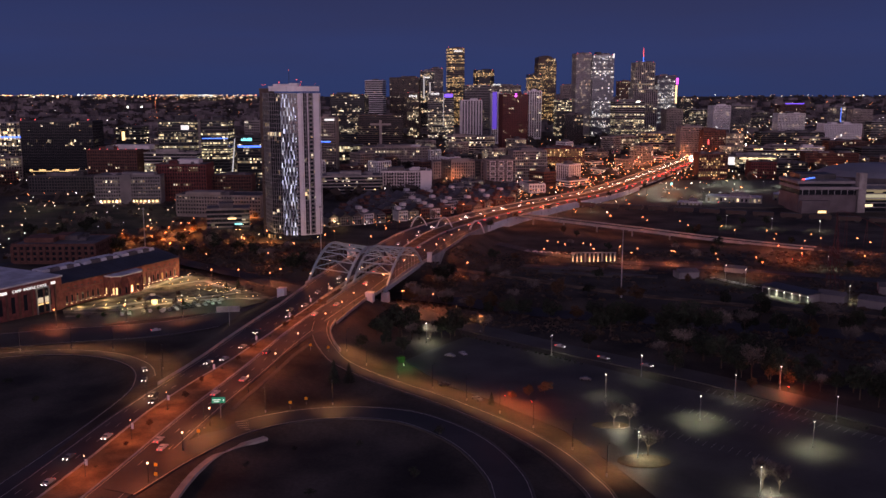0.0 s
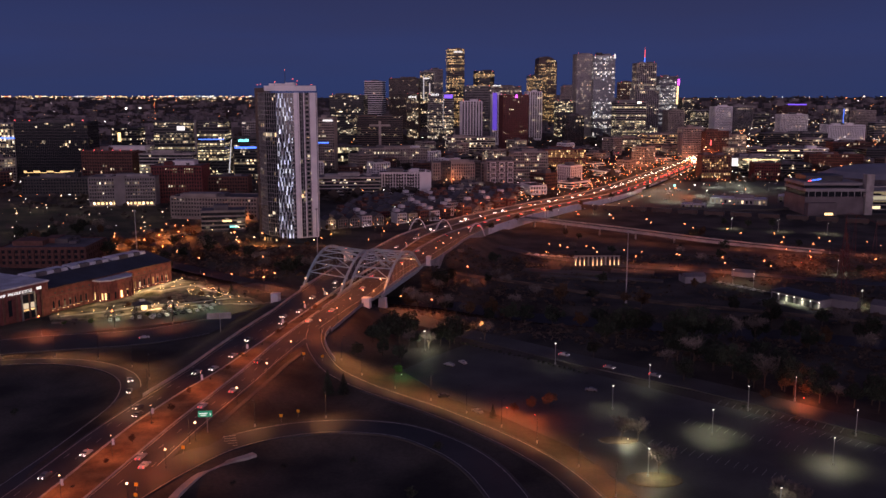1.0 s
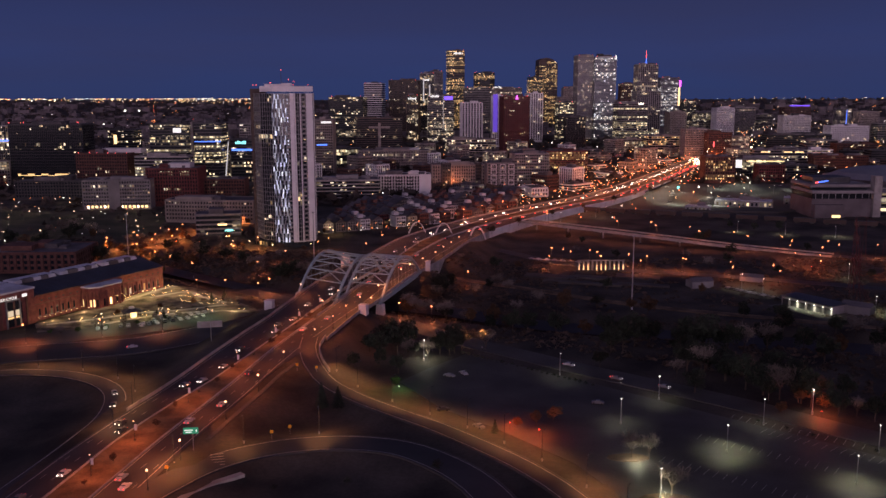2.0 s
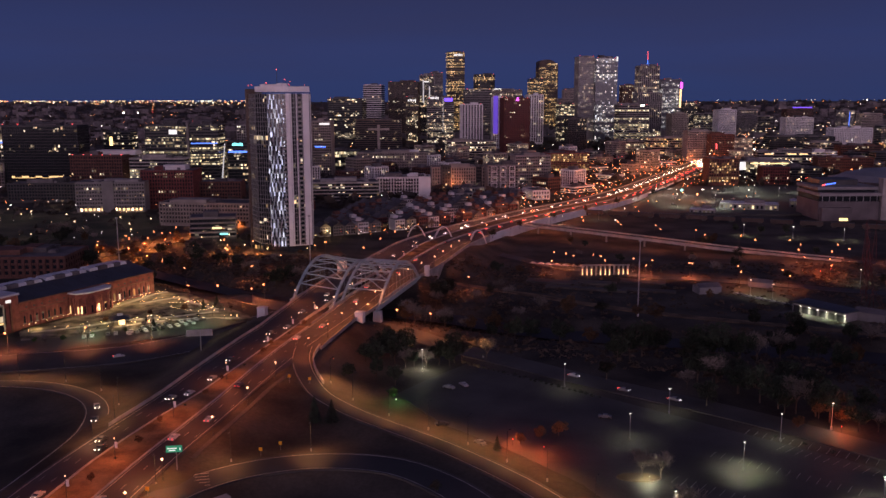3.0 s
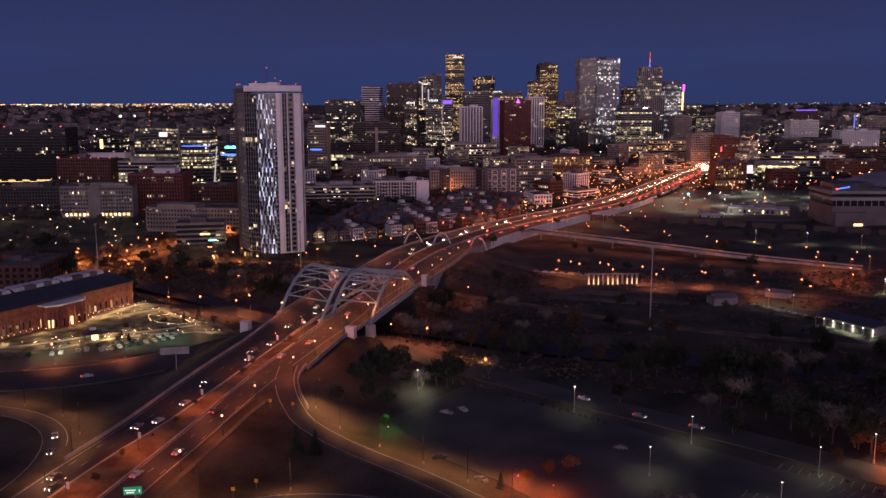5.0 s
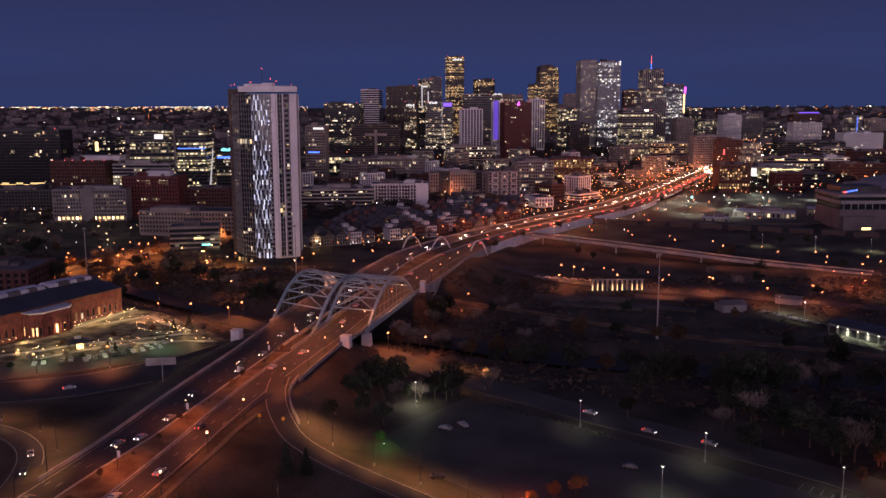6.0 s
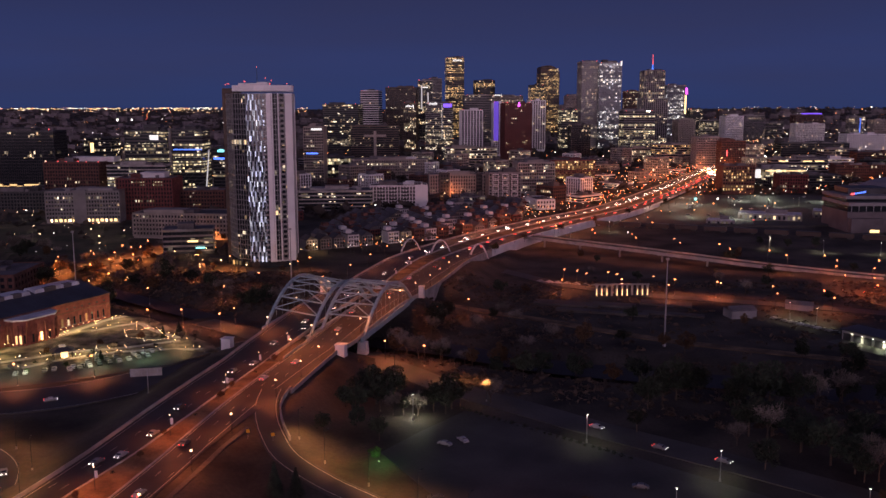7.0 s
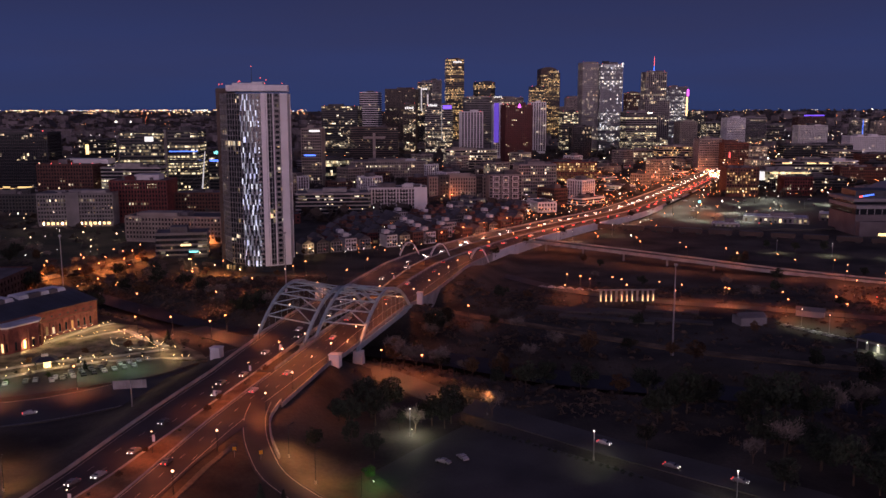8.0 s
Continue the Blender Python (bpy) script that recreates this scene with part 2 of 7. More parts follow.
M["warm_lamp"] = glowing("lit_warm_lamp", (1.0, 0.66, 0.30), 2.2)
M["small_lamp"] = glowing("small_warm_lamp", (1.0, 0.72, 0.38), 8)
M["brush"] = material("dry_brush", (0.088, 0.066, 0.050), 0.95, vary=0.5, scale=0.4, fine=3, bump=0)
M["red_track"] = material("dark_red_painted_steel", (0.09, 0.02, 0.02), 0.5, vary=0.2, bump=0)
M["spark_sodium"] = glowing("small_far_sodium_light", (1.0, 0.27, 0.08), 5.4)
M["spark_warm"] = glowing("small_far_warm_light", (1.0, 0.62, 0.28), 4.4)
M["spark_white"] = glowing("small_far_white_light", (1.0, 0.95, 0.80), 6)
M["headlight"] = glowing("lit_headlight", (1.0, 0.93, 0.80), 12)
M["glow_dim"] = glowing("dim_light_strip", (0.85, 0.82, 0.85), 0.55)
M["taillight"] = glowing("lit_tail_light", (1.0, 0.06, 0.05), 5)
M["beacon"] = glowing("red_beacon", (1.0, 0.10, 0.10), 3)
M["neon_blue"] = glowing("blue_light_band", (0.08, 0.20, 1.0), 2.2)
M["neon_violet"] = glowing("violet_light", (0.22, 0.10, 1.0), 1.6)
M["violet_wash"] = glowing("violet_lit_panel", (0.20, 0.10, 0.85), 0.55)
M["neon_magenta"] = glowing("magenta_light", (0.85, 0.10, 0.9), 2.5)
M["neon_white"] = glowing("white_illuminated_sign", (1.0, 0.96, 0.95), 1.0)
M["neon_teal"] = glowing("teal_illuminated_sign", (0.25, 0.9, 0.95), 2.0)
M["fin_lit"] = lit_windows("lit_glass_fins", 0.40, (0.62, 0.62, 0.95), (0.9, 0.9, 1.0), 0.62, glass=(0.22, 0.22, 0.26), floors=0.1, rough=0.25)
W = {}
W["few"] = lit_windows("sparsely_lit_panes", 0.03, (1.0, 0.62, 0.30), (1.0, 0.86, 0.66), 0.85, floors=0.12)
W["some"] = lit_windows("partly_lit_panes", 0.11, (1.0, 0.64, 0.32), (1.0, 0.88, 0.68), 1.1, floors=0.35)
W["most"] = lit_windows("mostly_lit_panes", 0.13, (1.0, 0.70, 0.36), (1.0, 0.88, 0.62), 0.85, floors=0.7)
W["gold"] = lit_windows("gold_lit_panes", 0.22, (1.0, 0.52, 0.18), (1.0, 0.70, 0.36), 1.0, floors=0.6)
W["cool"] = lit_windows("cool_lit_panes", 0.17, (0.82, 0.86, 1.0), (1.0, 0.86, 0.66), 0.8, glass=(0.12, 0.13, 0.16), floors=0.4)
W["home"] = lit_windows("dwelling_panes", 0.06, (1.0, 0.60, 0.28), (1.0, 0.84, 0.62), 0.95, floors=0.08, storey=3.1)
W["dark"] = lit_windows("unlit_panes", -0.06, (1.0, 0.62, 0.30), (1.0, 0.86, 0.66), 0.8, floors=0.02)
W["pale"] = lit_windows("pale_glass_panes", 0.15, (1.0, 0.62, 0.30), (1.0, 0.86, 0.66), 0.35, glass=(0.26, 0.26, 0.28), floors=0.15)


# ---------------------------------------------------------------- builders
class Geo:
    """Collects faces of one mesh."""

    def __init__(self):
        self.v, self.f = [], []

    def quad(self, a, b, c, d):
        n = len(self.v)
        self.v += [a, b, c, d]
        self.f.append((n, n + 1, n + 2, n + 3))
        return self

    def tri(self, a, b, c):
        n = len(self.v)
        self.v += [a, b, c]
        self.f.append((n, n + 1, n + 2))
        return self

    def prism(self, ring, z0, z1, top=1.0, dx=0.0, dy=0.0):
        """An upright prism over a ring of (x, y); top scales the upper ring."""
        n, k = len(self.v), len(ring)
        cx, cy = sum(p[0] for p in ring) / k, sum(p[1] for p in ring) / k
        self.v += [(x, y, z0) for x, y in ring]
        self.v += [(cx + (x - cx) * top + dx, cy + (y - cy) * top + dy, z1) for x, y in ring]
        self.f += [(n + i, n + (i + 1) % k, n + k + (i + 1) % k, n + k + i) for i in range(k)]
        self.f += [tuple(n + k + i for i in range(k)), tuple(n + k - 1 - i for i in range(k))]
        return self

    def box(self, cx, cy, z0, sx, sy, sz, rot=0.0, top=1.0):
        c, s = math.cos(rot), math.sin(rot)
        ring = [(cx + c * a * sx / 2 - s * b * sy / 2, cy + s * a * sx / 2 + c * b * sy / 2) for a, b in ((-1, -1), (1, -1), (1, 1), (-1, 1))]
        return self.prism(ring, z0, z0 + sz, top)

    def tube(self, p, q, r0, r1=None, n=6):
        p, q = Vector(p), Vector(q)
        r1 = r0 if r1 is None else r1
        w = (q - p).normalized()
        a = w.orthogonal().normalized()
        b = w.cross(a)
        k = len(self.v)
        for c, r in ((p, r0), (q, r1)):
            for i in range(n):
                t = 2 * math.pi * i / n
                self.v.append(tuple(c + a * (r * math.cos(t)) + b * (r * math.sin(t))))
        self.f += [(k + i, k + (i + 1) % n, k + n + (i + 1) % n, k + n + i) for i in range(n)]
        self.f += [tuple(k + n - 1 - i for i in range(n)), tuple(k + n + i for i in range(n))]
        return self

    def ball(self, cx, cy, cz, r, n=6, m=4, squash=1.0):
        k = len(self.v)
        for j in range(1, m):
            ph = math.pi * j / m
            for i in range(n):
                t = 2 * math.pi * i / n
                self.v.append((cx + r * math.sin(ph) * math.cos(t), cy + r * math.sin(ph) * math.sin(t), cz - r * squash * math.cos(ph)))
        self.v += [(cx, cy, cz - r * squash), (cx, cy, cz + r * squash)]
        b, tp = len(self.v) - 2, len(self.v) - 1
        for j in range(m - 2):
            self.f += [(k + j * n + i, k + j * n + (i + 1) % n, k + (j + 1) * n + (i + 1) % n, k + (j + 1) * n + i) for i in range(n)]
        self.f += [(b, k + (i + 1) % n, k + i) for i in range(n)]
        self.f += [(tp, k + (m - 2) * n + i, k + (m - 2) * n + (i + 1) % n) for i in range(n)]
        return self

    def mesh(self, name, mat):
        me = bpy.data.meshes.new(name)
        me.from_pydata(self.v, [], self.f)
        me.materials.append(mat)
        return me


def part(name, geo, mat, parent=None, label=""):
    ob = new(name, geo.mesh(name, mat) if isinstance(geo, Geo) else geo)
    if parent is not None:
        ob.parent = parent
    return tagged(ob, label)


def thing(name, label, category, m=None, group="", kind=""):
    ob = new(name)
    ob.empty_display_size = 0.5
    if m is not None:
        ob.matrix_basis = m
    return tagged(ob, label, category, group, kind)


def bulb(data, m):
    ob = new(data.name, data)
    ob.matrix_basis = m
    return ob


def smooth(points, step=5.0):
    """A smooth line through points (Catmull-Rom), sampled about every step metres."""
    P = [np.array(p, float) for p in points]
    P = [2 * P[0] - P[1]] + P + [2 * P[-1] - P[-2]]
    out = []
    for a, b, c, d in zip(P, P[1:], P[2:], P[3:]):
        n = max(1, int(np.linalg.norm(c - b) / step))
        for i in range(n):
            t = i / n
            out.append(0.5 * (2 * b + (c - a) * t + (2 * a - 5 * b + 4 * c - d) * t ** 2 + (3 * b - a - 3 * c + d) * t ** 3))
    out.append(P[-2])
    return np.array(out)


def normals(line):
    d = np.gradient(line[:, :2], axis=0)
    d /= np.linalg.norm(d, axis=1)[:, None]
    return np.stack([d[:, 1], -d[:, 0]], 1)   # to the right of the way


def ribbon(line, a, b, thick=0.6, lift=0.0, geo=None):
    """A road slab along a line, from offset a to offset b (right is plus); a and b may vary along it."""
    g = geo or Geo()
    n = normals(line)
    a = np.broadcast_to(a, len(line))
    b = np.broadcast_to(b, len(line))
    k = len(g.v)
    for p, m, u, w in zip(line, n, a, b):
        for o, dz in ((u, 0), (w, 0), (w, -thick), (u, -thick)):
            g.v.append((p[0] + m[0] * o, p[1] + m[1] * o, p[2] + lift + dz))
    for i in range(len(line) - 1):
        q, r = k + 4 * i, k + 4 * i + 4
        g.f += [(q, q + 1, r + 1, r), (q + 1, q + 2, r + 2, r + 1), (q + 2, q + 3, r + 3, r + 2), (q + 3, q, r, r + 3)]
    e = k + 4 * (len(line) - 1)
    g.f += [(k + 3, k + 2, k + 1, k), (e, e + 1, e + 2, e + 3)]
    return g


def offset(line, o, dz=0.0):
    n = normals(line)
    o = np.broadcast_to(o, len(line))
    return np.column_stack([line[:, 0] + n[:, 0] * o, line[:, 1] + n[:, 1] * o, line[:, 2] + dz])


def dashes(line, o, width=0.18, on=3.0, off=9.0, lift=0.02):
    g = Geo()
    ln = offset(line, o, lift)
    s = np.concatenate([[0], np.cumsum(np.linalg.norm(np.diff(ln[:, :2], axis=0), axis=1))])
    t = 0.0
    while t + on < s[-1]:
        seg = np.array([[np.interp(u, s, ln[:, c]) for c in range(3)] for u in (t, t + on)])
        d = seg[1, :2] - seg[0, :2]
        d /= np.linalg.norm(d)
        nx, ny = d[1] * width / 2, -d[0] * width / 2
        g.quad((seg[0, 0] - nx, seg[0, 1] - ny, seg[0, 2]), (seg[0, 0] + nx, seg[0, 1] + ny, seg[0, 2]),
               (seg[1, 0] + nx, seg[1, 1] + ny, seg[1, 2]), (seg[1, 0] - nx, seg[1, 1] - ny, seg[1, 2]))
        t += on + off
    return g


# ---------------------------------------------------------------- the lines of the roads
SPEER = smooth([(-128, 90, 3.5), (-115, 150, 4.0), (-101, 222, 4.6), (-91.5, 283, 6.0), (-82.5, 330, 7.2), (-75, 377, 8.5), (-65.3, 427, 9.1), (-59, 456, 9.2), (-52, 492, 9.1), (-43, 530, 9.0), (-31, 567, 8.6),
                (-21, 608, 8.2), (-3, 670, 7.4), (38, 757, 6.6), (94, 845, 6.0), (167, 953, 5.4), (260, 1145, 4.6), (366, 1380, 4.6), (440, 1540, 5.2)])
sy = SPEER[:, 1]
R_IN = np.interp(sy, [220, 330, 400, 430, 520, 600], [0.6, 1.0, 1.9, 2.2, 1.0, 0.0])
R_OUT = np.interp(sy, [220, 300, 345, 372, 390, 440, 452, 530, 600, 700, 800, 1540], [12.5, 11, 11, 14, 18.5, 18.2, 20, 20.5, 21, 18, 15.5, 15.0])
L_IN = np.interp(sy, [220, 280, 300, 315, 340, 372, 400, 430, 460, 540, 640, 760, 1540], [-11, -12, -11.2, -10.2, -7.0, -4.6, -3.8, -3.6, -4.2, -5.5, -12.0, -14.0, -12.0])
L_OUT = np.interp(sy, [220, 270, 300, 335, 375, 420, 450, 500, 540, 640, 760, 1540], [-22.5, -22.6, -21.8, -20.2, -19.2, -19.0, -21.5, -24.5, -26, -30.0, -29.0, -27.0])
RAMP = smooth([(-61, 392, 8.8), (-60, 379, 8.6), (-57.2, 366, 8.0), (-53, 354, 7.2), (-46.3, 340.5, 6.0), (-33.3, 326.5, 4.8), (-19.3, 314.4, 4.2), (-6.5, 303, 4.0), (7.4, 287.8, 4.0), (20, 272, 4.0), (30, 255.4, 3.9), (37, 237.4, 3.7), (40.5, 222, 3.6), (42, 180, 3.2), (39, 120, 3)], 4)
LOOP_R = smooth([(-92, 225, 4.8), (-85, 243, 5.1), (-78, 257, 5.4), (-71, 269.5, 5.1), (-60, 280, 4.7), (-46, 286.5, 4.4), (-32, 288.3, 4.1), (-17, 285, 4.0), (-5, 275.5, 4.0), (5, 262.5, 4.0), (12, 246, 4.0), (15.8, 228, 3.8), (15, 190, 3.5), (5, 160, 3.2)], 4)
LOOP_L = smooth([(-140, 150, 3.4), (-130.5, 195, 3.9), (-123.5, 231, 4.4), (-119.5, 255, 4.8), (-116.5, 279, 5.0), (-115, 303, 5.0), (-117, 318, 4.9), (-121.5, 331, 4.7), (-129, 342, 4.4), (-141, 352, 4.0), (-157, 358.5, 3.6), (-176, 359.5, 3.3), (-198, 352, 3.2), (-220, 337, 3.2), (-238, 315, 3.2), (-242, 285, 3.2)], 4)
HIGHWAY = smooth([(-330, 360, 1.6), (-260, 370, 1.6), (-206, 383, 1.6), (-185, 391, 1.6), (-148, 401, 1.6), (-128, 413, 1.5), (-107, 436, 1.2), (-85, 472, 0.8), (-60, 500, 0.6)], 5)
ROAD_N = smooth([(-120, 520, 0.6), (-80, 487, 0.6), (-52, 467, 1.0), (-36, 454, 1.4), (-21.5, 441, 1.6), (-7, 422.5, 1.8), (8, 407, 2.0), (20, 396.5, 2.1), (34, 384, 2.2), (50, 369.5, 2.3), (97, 332, 2.4), (125, 305, 2.5), (148, 284, 2.5), (190, 245, 2.5), (260, 200, 2.5)], 5)
TRAIL = smooth([(-5, 560, 0.4), (20, 540, 0.4), (36, 530, 0.4), (94, 488, 0.4), (150, 462, 0.4), (217, 434, 0.4), (300, 400, 0.4)], 6)
VIADUCT = smooth([(56, 758, 7.0), (87, 731, 7.0), (123, 701, 6.7), (156, 677, 5.8), (188, 661, 3.8), (220, 650, 1.8), (248, 636, 0.9), (300, 606, 0.6)], 5)
STREET = smooth([(20, 660, 0.5), (34, 650, 0.5), (66, 608, 0.5), (110, 580, 0.5), (150, 566, 0.5), (200, 546, 0.5), (260, 520, 0.5), (330, 490, 0.5)], 5)
LEFT_ST = smooth([(-300, 560, 0.5), (-262, 610, 0.5), (-236, 668, 0.5), (-212, 712, 0.5), (-196, 760, 0.6), (-180, 820, 0.8)], 5)
RIVER = smooth([(-330, 700, -2.4), (-220, 620, -2.4), (-130, 545, -2.4), (-60, 503, -2.4), (-8, 484, -2.4), (40, 456, -2.4), (90, 440, -2.4), (143, 424, -2.4), (205, 400, -2.4), (300, 350, -2.4), (400, 300, -2.4)], 8)


def base_height(x, y):
    r = np.hypot(x, y)
    z = 2.4 * (1 - np.clip((y - 390) / 70, 0, 1)) + np.interp(r, [700, 1300, 2500, 3300, 4850, 7000], [0, 3.0, 12, 20, 82, 83])
    return z


def near(line, x, y):
    """Distance to a line and the height of its nearest point."""
    x, y = np.asarray(x, float), np.asarray(y, float)
    fx, fy = x.ravel(), y.ravel()
    dd, zz = np.empty(len(fx)), np.empty(len(fx))
    for s in range(0, len(fx), 4000):
        q = (fx[s:s + 4000, None] - line[None, :, 0]) ** 2 + (fy[s:s + 4000, None] - line[None, :, 1]) ** 2
        k = q.argmin(1)
        dd[s:s + 4000], zz[s:s + 4000] = np.sqrt(q[np.arange(len(k)), k]), line[k, 2]
    return dd.reshape(x.shape), zz.reshape(x.shape)


def ease(t):
    t = np.clip(t, 0, 1)
    return t * t * (3 - 2 * t)


EMBANKED = [(offset(SPEER, -4)[sy < 436], 20.0, 2.2), (RAMP, 6.5, 2.0), (LOOP_R, 7.5, 2.0), (LOOP_L, 8.0, 2.0), (HIGHWAY, 15, 2.0), (ROAD_N, 8, 2.0), (TRAIL, 3, 2.0),
            (offset(SPEER, -4, -4.2)[(sy > 690) & (sy < 715)], 27, 3.0), (offset(SPEER, -4, -0.7)[(sy > 550) & (sy < 690)], 27, 2.2), (STREET, 6, 2.0), (LEFT_ST, 7, 2.0), (VIADUCT[VIADUCT[:, 0] > 215], 6, 1.5)]


def ground_height(x, y):
    x, y = np.asarray(x, float), np.asarray(y, float)
    z = base_height(x, y)
    d, _ = near(RIVER, x, y)
    z = z + (-4.5 - z) * (1 - ease((d - 11) / 14))
    for line, half, slope in EMBANKED[::-1]:
        d, zr = near(line, x, y)
        reach = 4 + slope * np.abs(zr - z)
        z = np.where(d < half + reach, (zr - 0.35) + (z - zr + 0.35) * ease((d - half) / reach), z)
    return z


def gz(x, y):
    return float(ground_height(np.array([x]), np.array([y]))[0])


def build_ground():
    xs = np.concatenate([np.linspace(-4900, -800, 22)[:-1], np.linspace(-800, -330, 20)[:-1], np.arange(-330, 400, 5.0), np.linspace(400, 900, 20), np.linspace(900, 4900, 22)[1:]])
    ys = np.concatenate([np.linspace(-900, 60, 12)[:-1], np.arange(60, 780, 5.0), np.linspace(780, 1500, 26), np.linspace(1500, 4860, 44)[1:]])
    X, Y = np.meshgrid(xs, ys)
    Z = ground_height(X.ravel(), Y.ravel())
    nx, ny = len(xs), len(ys)
    g = Geo()
    g.v = list(zip(X.ravel().tolist(), Y.ravel().tolist(), Z.tolist()))
    g.f = [(j * nx + i, j * nx + i + 1, (j + 1) * nx + i + 1, (j + 1) * nx + i) for j in range(ny - 1) for i in range(nx - 1)]
    me = g.mesh("ground", M["ground"])
    for p in me.polygons:
        p.use_smooth = True
    return tagged(new("ground", me), "dark dry grass and bare earth along the river", "ground", kind="structure")


build_ground()


def structure(name, geo, mat, label, category):
    return tagged(part(name, geo, mat), label, category, kind="structure")


# ---------------------------------------------------------------- roads
road_right = structure("road_boulevard_outbound", ribbon(SPEER, R_IN, R_OUT, 1.2), M["asphalt"], "three-lane asphalt boulevard carriageway under orange lamps", "road")
road_left = structure("road_boulevard_inbound", ribbon(SPEER, L_OUT, L_IN, 1.2), M["asphalt"], "asphalt boulevard carriageway with oncoming traffic", "road")
on_land = (sy < 427)
beyond = (sy > 545)
structure("median_near", ribbon(SPEER[on_land], L_IN[on_land] + 0.4, R_IN[on_land] - 0.4, 1.0, 0.18), M["median"], "planted median of dry grass between the carriageways", "median")
structure("median_far", ribbon(SPEER[beyond], L_IN[beyond] + 0.4, R_IN[beyond] - 0.4, 1.0, 0.18), M["median"], "planted median strip beyond the arch bridge", "median")
# kerbs, parapets and painted lines
for k, (o, sel, w, h, mat, lab) in enumerate((
        (R_IN - 0.2, on_land, 0.5, 0.32, "concrete", "low concrete kerb of the median"),
        (L_IN + 0.2, on_land, 0.5, 0.32, "concrete", "low concrete kerb of the median"),
        (R_IN - 0.2, ~on_land, 0.4, 0.9, "concrete", "concrete parapet along the inner deck edge"),
        (L_IN + 0.2, ~on_land, 0.4, 0.9, "concrete", "concrete parapet along the inner deck edge"),
        (R_OUT + 0.3, (sy > 392) & (sy < 704), 0.4, 0.9, "concrete", "grey concrete parapet along the deck edge"),
        (R_OUT + 0.3, sy > 700, 0.4, 1.0, "pale_wall", "pale concrete parapet above the retaining wall"),
        (L_OUT - 0.3, sy > 300, 0.4, 1.0, "concrete", "concrete parapet along the deck edge"))):
    structure("kerb_%d" % (k + 1), ribbon(SPEER[sel], o[sel] - w / 2, o[sel] + w / 2, h + 0.6, h), M[mat], lab, "kerb")
for k, (o, solid) in enumerate(((R_IN + 0.6, 1), (R_IN + 4.4, 0), (R_IN + 8.2, 0), (np.interp(sy, [345, 450], [10.2, 14.5]), 1), (L_IN - 0.6, 1), (L_IN - 4.2, 0), (L_IN - 7.8, 0), (L_OUT + 1.0, 1))):
    o = np.broadcast_to(o, len(SPEER))
    sel = sy < 900
    geo = ribbon(SPEER[sel], o[sel] - 0.12, o[sel] + 0.12, 0.02, 0.02) if solid else dashes(SPEER[sel], o[sel])
    structure("lane_line_%d" % (k + 1), geo, M["paint_line"], "painted white lane line", "road marking")
# footpath beside the outbound side
fp = (sy > 285) & (sy < 362)
structure("pavement_footpath", ribbon(SPEER[fp], R_OUT[fp] + 3.1, R_OUT[fp] + 4.7, 0.8, -0.1), M["gravel"], "narrow concrete footpath beside the boulevard", "footpath")


def simple_road(name, line, half, label, mat="asphalt", lines=True, kerb=0.0, nose=0):
    ob = structure(name, ribbon(line, -half, half, 0.8), M[mat], label, "road")
    if lines:
        for k, o in enumerate((-half + 0.5, half - 0.5)):
            run = line[nose:] if k == 0 else line
            structure(name.replace("road", "edge_line") + "_%d" % (k + 1), ribbon(run, o - 0.11, o + 0.11, 0.02, 0.02), M["paint_line"], "painted white edge line", "road marking")
    if kerb:
        for k, o in enumerate((-half - kerb / 2, half + kerb / 2)):
            structure(name.replace("road", "shoulder") + "_%d" % (k + 1), ribbon(line[14:], o - kerb / 2, o + kerb / 2, 0.6, 0.06), M["asphalt_old"], "narrow worn concrete shoulder strip", "kerb")
    return ob


simple_road("road_exit_ramp", RAMP, 3.7, "curving asphalt exit ramp with pale edge lines", kerb=0.5)
simple_road("road_loop_ramp", LOOP_R, 5.6, "asphalt loop ramp curving round a dark lawn", kerb=0.5, nose=10)
simple_road("road_west_loop", LOOP_L, 4.0, "asphalt loop ramp joining the boulevard")
simple_road("road_highway", HIGHWAY, 13.0, "wide asphalt highway below the boulevard", kerb=0.5)
simple_road("road_riverside", ROAD_N, 6.5, "riverside drive passing under the arch bridge", "asphalt_old", lines=False)
structure("pavement_loop_path", ribbon(smooth([(-76, 205, 4.4), (-75.5, 232, 4.7), (-73, 247, 4.8), (-68.5, 256, 4.7), (-60, 265, 4.5)], 4), -1.1, 1.1, 0.9), M["concrete"], "pale concrete path inside the loop ramp", "footpath")
simple_road("road_trail", TRAIL, 3.4, "dusty riverside trail along the bank", "median", lines=False)
simple_road("road_east_street", STREET, 5.0, "side street under orange lamps", lines=False)
simple_road("road_west_street", LEFT_ST, 6.0, "west side street under orange lamps", lines=False)
simple_road("road_east_viaduct", VIADUCT, 5.5, "elevated side viaduct with concrete parapets", lines=False)
structure("water_river", ribbon(RIVER, -np.interp(RIVER[:, 0], [-120, -20, 110, 150], [6.5, 9, 9, 13]), np.interp(RIVER[:, 0], [-120, -20, 110, 150], [6.5, 9, 9, 13]), 0.3), M["water"], "dark still river water", "river")
# low wall that follows the ramp down from the bridge parapet
rw = (RAMP[:, 1] > 346) & (RAMP[:, 1] < 394)
ro = -np.interp(RAMP[rw][:, 1], [350, 376, 392], [4.3, 4.6, 6.4])
structure("wall_ramp", ribbon(RAMP[rw], ro - 0.25, ro + 0.25, 1.8, 1.0), M["concrete"], "low concrete wall curving down beside the exit ramp", "wall")
